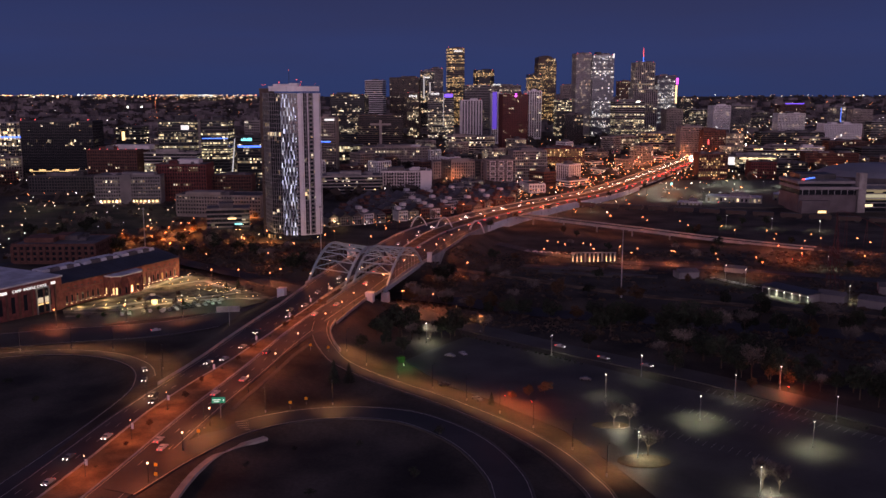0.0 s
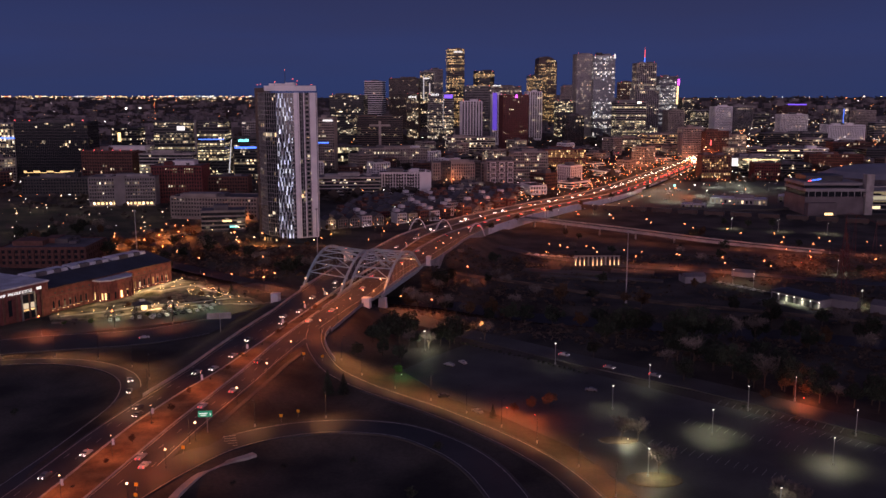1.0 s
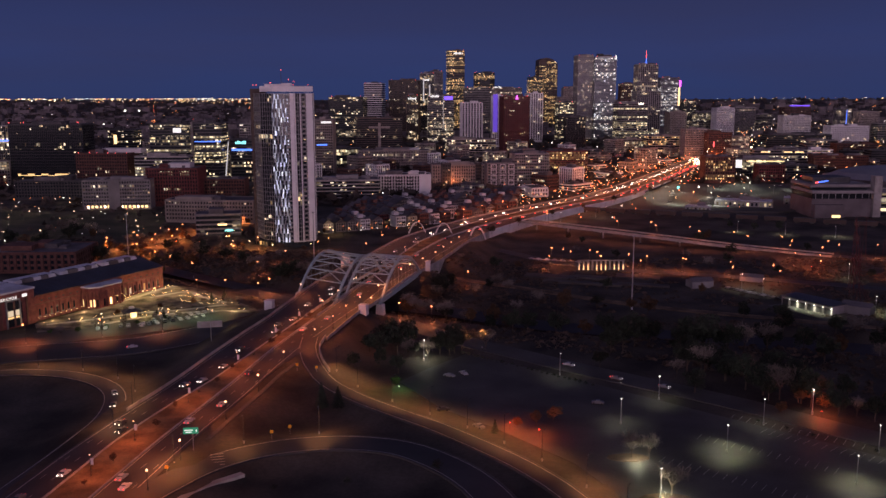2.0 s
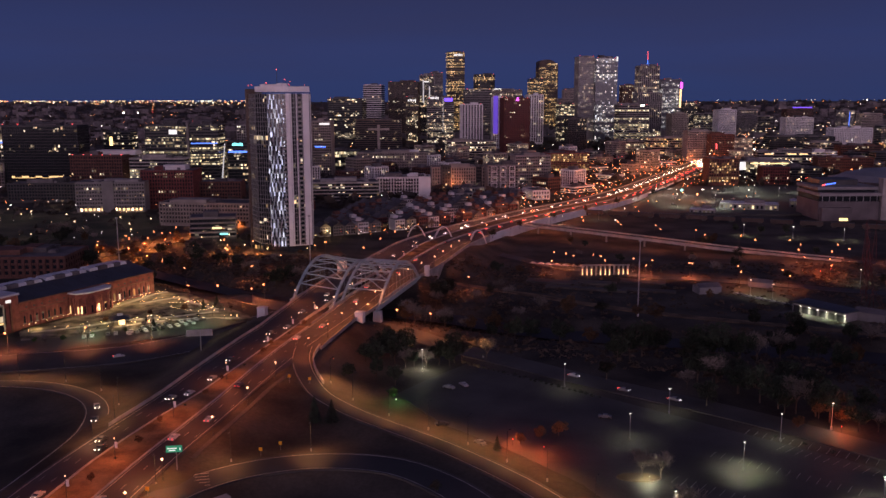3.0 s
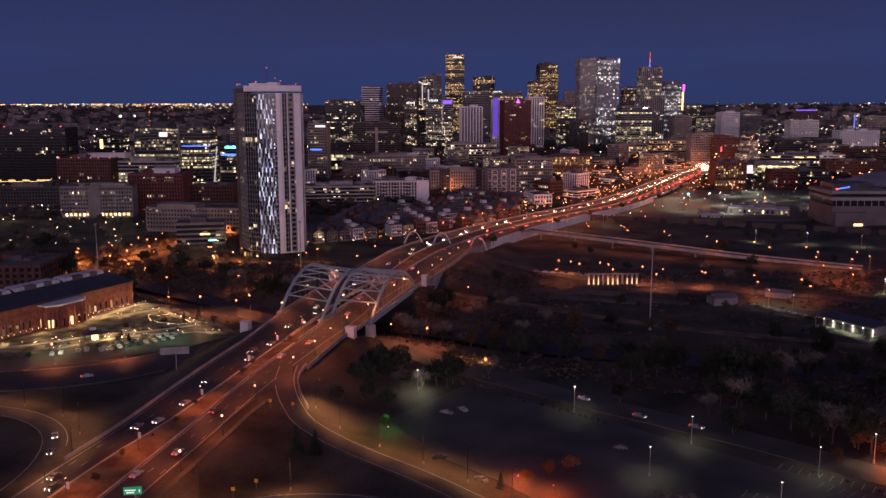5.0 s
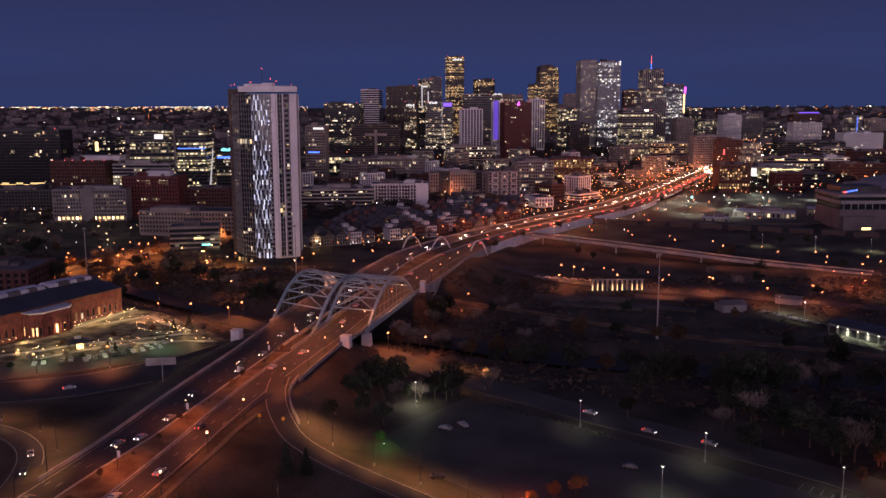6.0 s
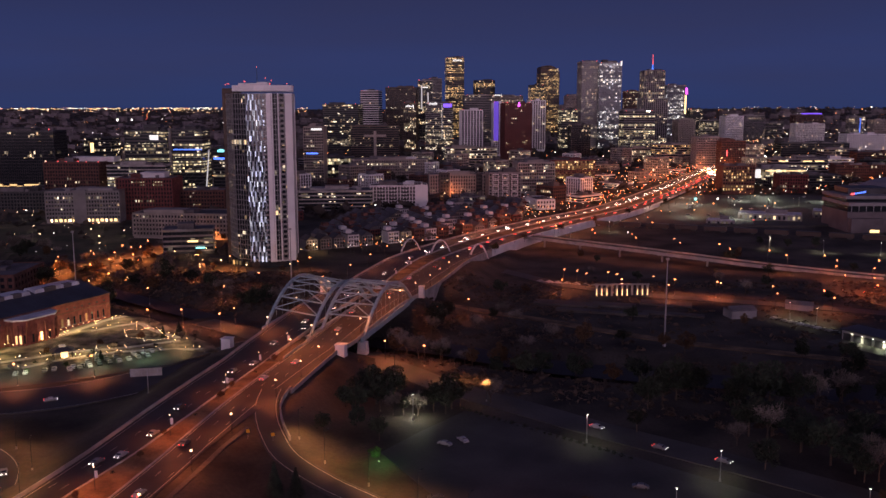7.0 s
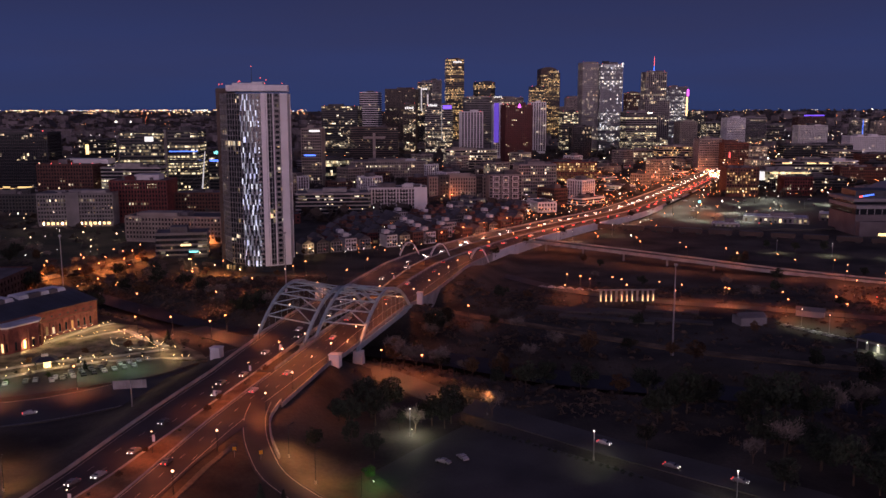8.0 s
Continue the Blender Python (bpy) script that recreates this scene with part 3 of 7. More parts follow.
# gore chevrons at the loop's mouth
g = Geo()
for i in range(5):
    g.box(-70.5 + i * 0.6, 277.0 - i * 1.9, 5.02, 3.8, 0.35, 0.02, 0.25)
structure("gore_hatching", g, M["paint_line"], "painted white hatching at the ramp mouth", "road marking")


# ---------------------------------------------------------------- the arch bridge
def at_y(line, y):
    k = int(np.argmin(np.abs(line[:, 1] - y)))
    return line[k]


def build_bridge():
    b = thing("arch_bridge", "blue-grey steel arch bridge carrying the boulevard over the river", "bridge")
    feet = {"a": (-37.0, 461), "b": (-56.0, 468), "c": (-59.6, 463.5), "d": (-81.5, 479)}
    span, n = Vector((17.4, 74.0)), 24

    def rib_point(key, u, low=-2.1, rise=16.6):
        p = Vector(feet[key]) + span * u
        return Vector((p[0], p[1], 9.1 + low + rise * (1 - (2 * u - 1) ** 2)))

    for key in "abcd":
        g = Geo()
        pts = [rib_point(key, i / n) for i in range(n + 1)]
        for p, q in zip(pts, pts[1:]):
            g.tube(p, q, 0.78, 0.78, 4)
        part("arch_rib", g, M["steel"], b)
        g = Geo()
        p, q = Vector(feet[key]) - span * 0.03, Vector(feet[key]) + span * 1.03
        d = q - p
        ang = math.atan2(d[1], d[0])
        g.box((p[0] + q[0]) / 2, (p[1] + q[1]) / 2, 6.7, d.length, 0.8, 2.2, ang)
        part("tie_girder", g, M["steel"], b)
        for u in np.linspace(0.16, 0.84, 9):
            top = rib_point(key, u)
            part("hanger", Geo().tube(top, (top.x, top.y, 8.5), 0.06, 0.06, 4), M["steel"], b)
        for uu in (0.0, 1.0):
            p = Vector(feet[key]) + span * uu
            z = min(gz(p[0], p[1]), 1.0)
            g = Geo().box(p[0], p[1], z - 1, 3.6, 4.2, 7.6 - z, math.atan2(d[1], d[0]), 0.85)
            part("pier", g, M["pale_wall"], b, "pale concrete pier at the arch foot")
    for k1, k2 in (("a", "b"), ("c", "d")):
        us = [0.13, 0.22, 0.31, 0.40, 0.5, 0.60, 0.69, 0.78, 0.87]
        for u in us:
            part("cross_strut", Geo().tube(rib_point(k1, u), rib_point(k2, u), 0.36, 0.36, 4), M["steel"], b)
        for u, w in zip(us, us[1:]):
            mid = (rib_point(k1, w) + rib_point(k2, w)) / 2
            part("diagonal_brace", Geo().tube(rib_point(k1, u), mid, 0.26, 0.26, 4), M["steel"], b)
            part("diagonal_brace", Geo().tube(rib_point(k2, u), mid, 0.26, 0.26, 4), M["steel"], b)
    for yy in np.arange(456, 540, 9.0):
        for o1, o2 in ((R_IN, R_OUT), (L_OUT, L_IN)):
            p = at_y(offset(SPEER, o1), yy)
            q = at_y(offset(SPEER, o2), yy)
            part("floor_beam", Geo().tube((p[0], p[1], 7.6), (q[0], q[1], 7.6), 0.4, 0.4, 4), M["steel"], b)
    return b


build_bridge()


def gate_block(x, y, z0, h, w, d, rot, label):
    t = thing("bridge_pylon", label, "pylon", group="bridge pylons")
    part("shaft", Geo().box(x, y, z0, w, d, h, rot, 0.94), M["pale_wall"], t)
    part("cap", Geo().box(x, y, z0 + h, w + 0.3, d + 0.3, 0.35, rot).box(x, y, z0 + h + 0.35, w - 0.6, d - 0.6, 0.3, rot, 0.6), M["pale_wall"], t)
    return t


for (x, y, h, w, d, lab) in ((-43.0, 437, 4.6, 3.6, 4.0, "pale concrete pylon at the bridge end"), (-15.5, 541, 6.4, 2.6, 2.6, "tall pale concrete pylon beyond the arch"),
                             (-89.5, 446, 4.4, 3.6, 4.0, "grey concrete pylon beside the inbound deck"), (-66, 556, 6.0, 3.2, 5.0, "pale concrete pylon at the far bridge end")):
    gate_block(x, y, min(gz(x, y), 7.5) - 0.3, 13.6 - min(gz(x, y), 7.5) if h > 5 else 12.2 - min(gz(x, y), 7.5), w, d, 1.35, lab)

# retaining walls of the raised boulevard beyond the bridge
wl = (sy > 543) & (sy < 1010)
for k, (o, sel) in enumerate(((R_OUT + 0.1, (sy > 543) & (sy < 704)), (R_OUT + 0.1, (sy > 700) & (sy < 1010)), (L_OUT - 0.1, wl))):
    structure("wall_retaining_%d" % (k + 1), ribbon(SPEER[sel], o[sel] - 0.35, o[sel] + 0.35, 9.0, -0.4), M["pale_wall"] if k == 1 else M["concrete"], "pale concrete retaining wall of the raised boulevard", "wall")


# small pedestrian arches over the far end of the median
def small_arch(x, y, z, span, rise, rot):
    t = thing("small_arch", "slender pale steel arch over the crossing", "arch", pose(x, y, z, 0, 0, rot), group="small steel arches")
    n = 14
    pts = [Vector((-span / 2 + span * i / n, 0, rise * (1 - (2 * i / n - 1) ** 2))) for i in range(n + 1)]
    for dy in (-1.2, 1.2):
        g = Geo()
        for p, q in zip(pts, pts[1:]):
            g.tube((p.x, dy, p.z), (q.x, dy, q.z), 0.24, 0.24, 5)
        part("rib", g, M["pale_wall"], t)
    for i in range(2, n - 1, 2):
        part("strut", Geo().tube((pts[i].x, -1.2, pts[i].z), (pts[i].x, 1.2, pts[i].z), 0.14, 0.14, 4), M["pale_wall"], t)
    return t


for x, y, rot in ((-28, 690, 14), (-8, 684, 14), (17, 676, 14)):
    p = at_y(SPEER, y)
    small_arch(x, y, p[2] - 0.3 if x < 10 else 4.0, 13, 8.5 if x < 10 else 10, rot)

# side viaduct: parapets and piers
for k, o in enumerate((-5.7, 5.7)):
    structure("kerb_viaduct_%d" % (k + 1), ribbon(VIADUCT[VIADUCT[:, 0] < 262], o - 0.2, o + 0.2, 2.0, 0.9), M["concrete"], "concrete parapet of the side viaduct", "parapet")
for p in VIADUCT[3:-16:6]:
    if p[2] > 3.5:
        t = thing("viaduct_pier", "round concrete pier under the side viaduct", "pier", group="viaduct piers")
        z = gz(p[0], p[1])
        part("column", Geo().tube((p[0], p[1], z - 0.5), (p[0], p[1], p[2] - 1.2), 0.7, 0.7, 10), M["concrete"], t)
        part("cap_beam", Geo().box(p[0], p[1], p[2] - 1.7, 9.0, 1.6, 0.9, math.radians(40)), M["concrete"], t)


# ---------------------------------------------------------------- towers and blocks
def facade(geo_w, geo_b, p, q, z0, z1, storey, bay, style, sill=0.9, head=0.5):
    """Panes and frame members on the upright face from p to q (its right hand side is outside)."""
    p, q = Vector((*p, 0)), Vector((*q, 0))
    L = (q - p).length
    if L < 2:
        return
    d = (q - p) / L
    nrm = Vector((d.y, -d.x, 0))
    nb = max(1, round(L / bay))
    nf = max(1, round((z1 - z0) / storey))
    bw, fh = L / nb, (z1 - z0) / nf
    edge = {"band": 0.03, "pier": 0.22, "grid": 0.18, "glass": 0.05, "punched": 0.26}[style] * bw
    lo = {"band": 0.36, "pier": 0.12, "grid": 0.30, "glass": 0.06, "punched": 0.34}[style] * fh
    for i in range(nf):
        for j in range(nb):
            a = p + d * (j * bw + edge) + nrm * 0.06
            b = p + d * ((j + 1) * bw - edge) + nrm * 0.06
            zl, zh = z0 + i * fh + lo, z0 + (i + 1) * fh - 0.08 * fh
            geo_w.quad((a.x, a.y, zl), (b.x, b.y, zl), (b.x, b.y, zh), (a.x, a.y, zh))
    ang = math.atan2(d.y, d.x)
    mid = (p + q) / 2 + nrm * 0.2
    if style in ("band", "grid", "glass"):
        th = {"band": 0.34, "grid": 0.26, "glass": 0.06}[style] * fh
        for i in range(nf + 1):
            geo_b.box(mid.x, mid.y, z0 + i * fh - (0.0 if i == 0 else 0.06 * fh), L, 0.4, th, ang)
    if style in ("pier", "grid", "glass", "punched"):
        w = {"pier": 0.36, "grid": 0.3, "glass": 0.08, "punched": 0.42}[style] * bw
        for j in range(nb + 1):
            c = p + d * (j * bw) + nrm * 0.25
            geo_b.box(c.x, c.y, z0, w, 0.5, z1 - z0, ang)


def ring_rect(w, d):
    return [(-w / 2, -d / 2), (w / 2, -d / 2), (w / 2, d / 2), (-w / 2, d / 2)]


def block(label, cx, cy, w, d, top, style="band", wall="stone", win="some", storey=3.9, bay=3.2, rot=0.0, crown="box", name="office_tower", category="skyscraper",
          z0=None, beacons=True, group="", ring=None, setback=None, place=True):
    """A building: wall, frame, panes, roof and roof plant."""
    z0 = (float(base_height(np.array(cx), np.array(cy))) - 0.5) if z0 is None else z0
    h = top - z0
    t = thing(name, label, category, pose(cx, cy, z0, 0, 0, rot), group=group)
    ring = ring or ring_rect(w, d)
    tiers = [(ring, 0.0, h)]
    if setback:
        frac, shrink, dx = setback
        tiers = [(ring, 0.0, h * frac), ([(x * shrink + dx, y * shrink) for x, y in ring], h * frac, h)]
    body, frame_g, panes, roof = Geo(), Geo(), Geo(), Geo()
    for rg, a, b in tiers:
        body.prism(rg, a, b - 1.0)
        ground = min(5.0, 0.12 * (b - a)) if a == 0 else 0
        for p, q in zip(rg, rg[1:] + rg[:1]):
            facade(panes, frame_g, p, q, a + ground, b - 1.6, storey, bay, style)
        roof.prism([(x * 0.985, y * 0.985) for x, y in rg], b - 1.0, b - 0.55)
        k = len(rg)
        for i in range(k):
            p, q = rg[i], rg[(i + 1) % k]
            L = math.hypot(q[0] - p[0], q[1] - p[1])
            frame_g.box((p[0] + q[0]) / 2, (p[1] + q[1]) / 2, b - 1.6, L + 0.5, 0.6, 1.6, math.atan2(q[1] - p[1], q[0] - p[0]))
    part("wall", body, M["charcoal"] if style in ("glass", "band") else M[wall], t)
    part("facade_frame", frame_g, M[wall], t)
    tagged(part("window_panes", panes, W[win], t), "window panes, some lit from inside", kind="stuff")
    part("roof", roof, M["roof"], t)
    rnd = random.Random(int(cx * 7 + cy))
    rg = tiers[-1][0]
    rw = max(p[0] for p in rg) - min(p[0] for p in rg)
    rd = max(p[1] for p in rg) - min(p[1] for p in rg)
    ox = sum(p[0] for p in rg) / len(rg)
    if h < 45 and w > 30 and place:
        q = random.Random(int(cx + 3 * cy))
        for sx in (-1, 1):
            pw, pd, ph = w * q.uniform(0.25, 0.4), d * q.uniform(0.4, 0.7), q.uniform(3.2, 6.5)
            part("penthouse", Geo().box(sx * w * q.uniform(0.16, 0.28), d * 0.1, h - 0.6, pw, pd, ph), M[wall], t)
        for k in range(3):
            bx = (k - 1) * w * 0.3 + q.uniform(-2, 2)
            bh = h * q.uniform(0.75, 1.04)
            clad = q.choice(("charcoal", "brick_dark", "brick", "stone"))
            bay_g = part("projecting_bay", Geo().box(bx, -d / 2 - 0.4, 0, w * 0.11, 1.6, bh), M[clad], t)
            pg = Geo()
            for f2 in range(int(bh / storey)):
                pg.quad((bx - w * 0.042, -d / 2 - 1.26, f2 * storey + 1.0), (bx + w * 0.042, -d / 2 - 1.26, f2 * storey + 1.0), (bx + w * 0.042, -d / 2 - 1.26, f2 * storey + 2.7), (bx - w * 0.042, -d / 2 - 1.26, f2 * storey + 2.7))
            tagged(part("bay_panes", pg, W[win], bay_g), kind="stuff")
        ww, wd, wh = w * q.uniform(0.3, 0.45), d * 0.7, h * q.uniform(0.5, 0.85)
        sd = q.choice((-1, 1))
        wc = (sd * (w - ww) / 2 * 0.9, -(d + wd) / 2 + 1.0)
        rg2 = [(wc[0] - ww / 2, wc[1] - wd / 2), (wc[0] + ww / 2, wc[1] - wd / 2), (wc[0] + ww / 2, wc[1] + wd / 2), (wc[0] - ww / 2, wc[1] + wd / 2)]
        wg, wp = Geo().prism(rg2, 0, wh), Geo()
        fg = Geo()
        for p2, q2 in zip(rg2, rg2[1:] + rg2[:1]):
            facade(wp, fg, p2, q2, 3.5, wh - 0.8, storey, bay * 1.1, style)
        part("wing_wall", wg, M["charcoal"] if style in ("glass", "band") else M[wall], t)
        part("wing_frame", fg, M[wall], t)
        tagged(part("wing_panes", wp, W[win], t), kind="stuff")
        part("wing_roof", Geo().box(wc[0], wc[1], wh, ww + 0.4, wd + 0.4, 0.5), M["roof"], t)
    if crown == "box":
        for i in range(1 if rw < 42 and top < 45 else 3):
            sx, sd = rw * rnd.uniform(0.15, 0.4), rd * rnd.uniform(0.2, 0.5)
            part("roof_plant", Geo().box(ox + rnd.uniform(-0.25, 0.25) * rw, rnd.uniform(-0.2, 0.2) * rd, h - 0.6, sx, sd, rnd.uniform(2, 4.5)), M[wall] if i else M["roof"], t)
    if beacons and top > 90:
        for sx in (-1, 1):
            part("beacon", Geo().ball(ox + sx * rw * 0.42, -rd * 0.42, h + 0.35, 0.6), M["beacon"], t)
    return t


def sign_on(t, x, y, z, w, h, mat, name="illuminated_sign", bars=0):
    """A lit sign on the front of a building, in its own coordinates."""
    if not bars:
        return part(name, Geo().box(x, y, z, w, 0.4, h), M[mat], t)
    board = part(name, Geo().box(x, y + 0.15, z - 0.2, w, 0.2, h + 0.4), M["charcoal"], t)
    for i in range(bars):
        bw = w / bars
        hh = h * (0.7 + 0.3 * ((i * 5) % 3) / 2)
        part("lit_bar", Geo().box(x - w / 2 + (i + 0.5) * bw, y, z, bw * 0.72, 0.4, hh), M[mat], board)
    return board


def downtown():
    t = block("dark office slab with ribbons of lit windows", -224, 1920, 73, 45, 106, "band", "charcoal", "some", 4, 3.4, -6)
    for i in range(5):
        part("roof_fin", Geo().box(-28 + 14 * i, 0, 92.5, 9, 40, 2.5 + (i % 2)), M["charcoal"], t)
    block("tall tower with pale horizontal stripes", -203, 2320, 46, 40, 139, "band", "white", "dark", 5.2, 4, -8)
    t = block("broad brown granite office tower", -121, 2225, 71, 50, 145, "pier", "brown", "few", 3.9, 3.0, -4)
    t = block("slim brown office tower with a lit sign", -89, 1970, 25, 30, 109, "pier", "brown", "some", 3.9, 3.0, -4)
    sign_on(t, 0, -15.8, 92, 18, 4.5, "neon_white", bars=5)
    t = block("tower with two bright white vertical strips", -68, 2270, 34, 40, 162, "glass", "stone", "some", 3.9, 3.2, 4)
    part("light_strip", Geo().box(-9, -20.6, 84, 2.6, 0.5, 56), M["glow_dim"], t)
    part("light_strip", Geo().box(6, -20.6, 84, 2.6, 0.5, 40), M["glow_dim"], t)
    sign_on(t, -1, -20.8, 134, 12, 3, "neon_white")
    block("pale grey concrete office tower with a flat top", -50, 2520, 33, 34, 174, "grid", "stone", "few", 3.9, 2.6, 8)
    t = block("tallest dark tower with gold-lit storeys and a white sign", 3, 2570, 48, 46, 231, "band", "brown", "gold", 4.6, 2.6, 5)
    sign_on(t, 6, -23.7, 208, 25, 6, "neon_white", bars=7)
    t = block("dark octagonal tower with amber windows", 89, 2720, 63, 50, 174, "band", "charcoal", "gold", 3.9, 3.2, 0, ring=[(-31, -12), (-18, -25), (18, -25), (31, -12), (31, 12), (18, 25), (-18, 25), (-31, 12)])
    block("silvery glass tower with a teal upper storey", 55, 2175, 62, 45, 126, "band", "stone", "few", 3.9, 3.0, 6)
    block("white tower with bold vertical piers", 33, 1768, 39, 34, 95, "pier", "white", "dark", 3.9, 5.6, 5)
    t = block("glass office block with lit signs at its top", -29, 1922, 55, 42, 107, "band", "stone", "some", 3.9, 2.8, 3)
    sign_on(t, -13, -21.5, 97, 18, 5, "neon_white", bars=6)
    sign_on(t, 16, -21.5, 92, 17, 7, "neon_violet")
    part("light_strip", Geo().box(5.0, -21.5, 30, 0.7, 0.5, 70), M["glow_dim"], t)
    t = block("slender tower with its violet light wash put on as a glowing panel", 85, 1818, 20, 26, 108, "pier", "white", "few", 3.9, 4, 4)
    # emissive panel stands in for violet floodlight on the front
    part("light_strip", Geo().box(-4.5, -13.8, 30, 9.0, 0.6, 74), M["violet_wash"], t)
    t = block("red brick tower with corner bays", 110, 1672, 46, 40, 107, "punched", "brick", "home", 3.4, 3.2, 8)
    part("light_strip", Geo().prism([(-2, -21.6), (3, -21.6), (3, -20.8), (-2, -20.8)], 96, 103, 0.3), M["neon_magenta"], t)
    t = block("broad hotel tower with a white sign", 143, 2520, 85, 40, 128, "grid", "beige", "some", 3.5, 3.2, 0)
    sign_on(t, -25, -20.8, 116, 22, 4, "neon_white", bars=6)
    block("white residential tower with dark bays", 172, 1970, 31, 30, 113, "pier", "white", "home", 3.4, 5, 10)
    block("dark bronze office tower", 241, 2725, 39, 40, 161, "band", "charcoal", "gold", 3.9, 3.2, 6)
    # rounded-top tower
    t = block("brown tower with a curved bright glass top", 279, 2765, 56, 44, 196, "grid", "brown", "gold", 3.9, 2.8, 10, crown="none")
    g, pan = Geo(), Geo()
    top_line = [(-28 + 56 * u, 22 * (math.sin(math.pi * min(1, 0.12 + u * 0.95)) ** 0.35) if u < 0.98 else 8) for u in np.linspace(0, 1, 15)]
    zb = 196 - float(base_height(np.array(279.0), np.array(2765.0)))
    for (xa, za), (xb, zbb) in zip(top_line, top_line[1:]):
        g.quad((xa, -22, zb - 1), (xb, -22, zb - 1), (xb, -22, zb + zbb), (xa, -22, zb + za))
        g.quad((xb, 22, zb - 1), (xa, 22, zb - 1), (xa, 22, zb + za), (xb, 22, zb + zbb))
        g.quad((xa, -22, zb + za), (xb, -22, zb + zbb), (xb, 22, zb + zbb), (xa, 22, zb + za))
    for s in (0, -1):
        xx, zz = top_line[s]
        g.quad((xx, 22 * (1 if s else -1), zb - 1), (xx, -22 * (1 if s else -1), zb - 1), (xx, -22 * (1 if s else -1), zb + zz), (xx, 22 * (1 if s else -1), zb + zz))
    part("vaulted_top", g, M["brown"], t)
    for i in range(14):
        u = 0.42 + 0.5 * i / 14
        for k in range(6):
            pan.quad((-28 + 56 * u, -22.4, zb - 45 + k * 10), (-28 + 56 * (u + 0.028), -22.4, zb - 45 + k * 10), (-28 + 56 * (u + 0.028), -22.4, zb - 37.5 + k * 10), (-28 + 56 * u, -22.4, zb - 37.5 + k * 10))
    tagged(part("window_panes", pan, W["gold"], t), kind="stuff")
    block("pale stone tower with a stepped top", 301, 2420, 48, 40, 127, "punched", "beige", "few", 3.9, 3.2, 6, setback=(0.8, 0.7, 4))
    block("dark glass block with yellow lit floors", 232, 1920, 32, 36, 94, "band", "charcoal", "most", 3.9, 3.2, 4)
    block("black low tower with few lights", 227, 1720, 34, 36, 69, "glass", "charcoal", "few", 3.9, 3.2, 4)
    # the two-part silvery tower
    t = block("tall silvery glass tower, one half brightly lit", 326, 2010, 46, 44, 190, "glass", "pale_glass", "cool", 4.0, 2.8, 6)
    g = Geo().box(-10, -8, 182.5, 12, 12, 6).box(8, 0, 182.5, 16, 20, 4)
    part("roof_plant", g, M["charcoal"], t)
    part("corner_light", Geo().box(22, -22.5, 176, 3, 0.8, 9), M["neon_white"], t)
    block("tall pale glass tower wing with dim panes", 284, 2016, 34, 40, 194, "glass", "stone", "pale", 4.0, 2.8, 6)
    t = block("office block with nearly every window lit yellow", 347, 1800, 58, 40, 93, "band", "stone", "most", 3.9, 2.8, 3)
    sign_on(t, 16, -20.8, 84, 8, 2, "white_lamp")
    block("dark red tower with a lit corner", 440, 2325, 36, 34, 137, "grid", "brick_dark", "some", 3.9, 3.2, 4)
    # tower with spire
    t = block("dark stepped tower with pale ribs and a lit spire", 413, 1970, 51, 42, 173, "pier", "stone", "some", 3.9, 4.2, 5, setback=(0.66, 0.82, -2))
    hz = 173 - float(base_height(np.array(413.0), np.array(1970.0)))
    part("spire_base", Geo().box(-2, 0, hz - 0.6, 10, 9, 4.6, 0, 0.4), M["neon_blue"], t)
    part("spire", Geo().tube((-2, 0, hz + 4), (-2, 0, hz + 13), 0.9, 0.6), M["neon_blue"], t)
    part("spire_tip", Geo().tube((-2, 0, hz + 13), (-2, 0, hz + 32), 0.5, 0.2), M["beacon"], t)
    t = block("pale glass tower with a magenta light at one corner", 552, 2360, 48, 40, 152, "glass", "stone", "cool", 3.9, 3.0, 6)
    part("corner_light", Geo().box(25, -20, 118, 5, 2, 16), M["neon_magenta"], t)
    part("corner_light", Geo().box(23, -20.4, 70, 4, 2, 46), M["warm_lamp"], t)
    block("pale stone hotel block", 454, 1870, 33, 34, 75, "punched", "beige", "few", 3.6, 3.2, 6)
    for lab, x, w, y, top, st, wl_, wn in (
            ("dark slab block on the east side", 620, 32, 2420, 93, "grid", "charcoal", "some"), ("brightly lit hospital block", 609, 44, 2220, 68, "band", "stone", "most"),
            ("pale flat-topped residential slab", 640, 42, 2170, 78, "punched", "white", "few"), ("apartment slab with vertical bays", 718, 52, 2270, 78, "pier", "stone", "home"),
            ("lit office block far east", 783, 43, 2320, 59, "band", "stone", "most"), 
            
            ("broad hotel with warm windows", 371, 61, 1620, 38, "band", "beige", "gold"), ("brightly lit low block by the boulevard", 325, 52, 1670, 30, "grid", "beige", "most"),
            ("pale stone block with a cross-shaped pier", -142, 86, 1720, 67, "band", "brown", "few"), ("low beige office with lit floors", 26, 78, 1470, 40, "band", "beige", "some"),
            ("wide beige office with rows of lit windows", -88, 104, 1330, 31, "punched", "beige", "some"), ("dark-fronted office wing with lit panes", -160, 44, 1340, 33, "glass", "charcoal", "most")):
        t = block(lab, x, y, w, 36, top, st, wl_, wn, 3.9, 2.4, 5, name="office_block", category="building", place=False)
        if "wide beige" in lab:
            part("penthouse", Geo().box(6, 4, 24.5, 62, 20, 5.5), M["pale_wall"], t)
        if "cross" in lab:
            part("cross_pier", Geo().box(0, -18.6, 0, 5, 1.0, 52).box(0, -18.6, 42, 40, 1.0, 4), M["beige"], t)


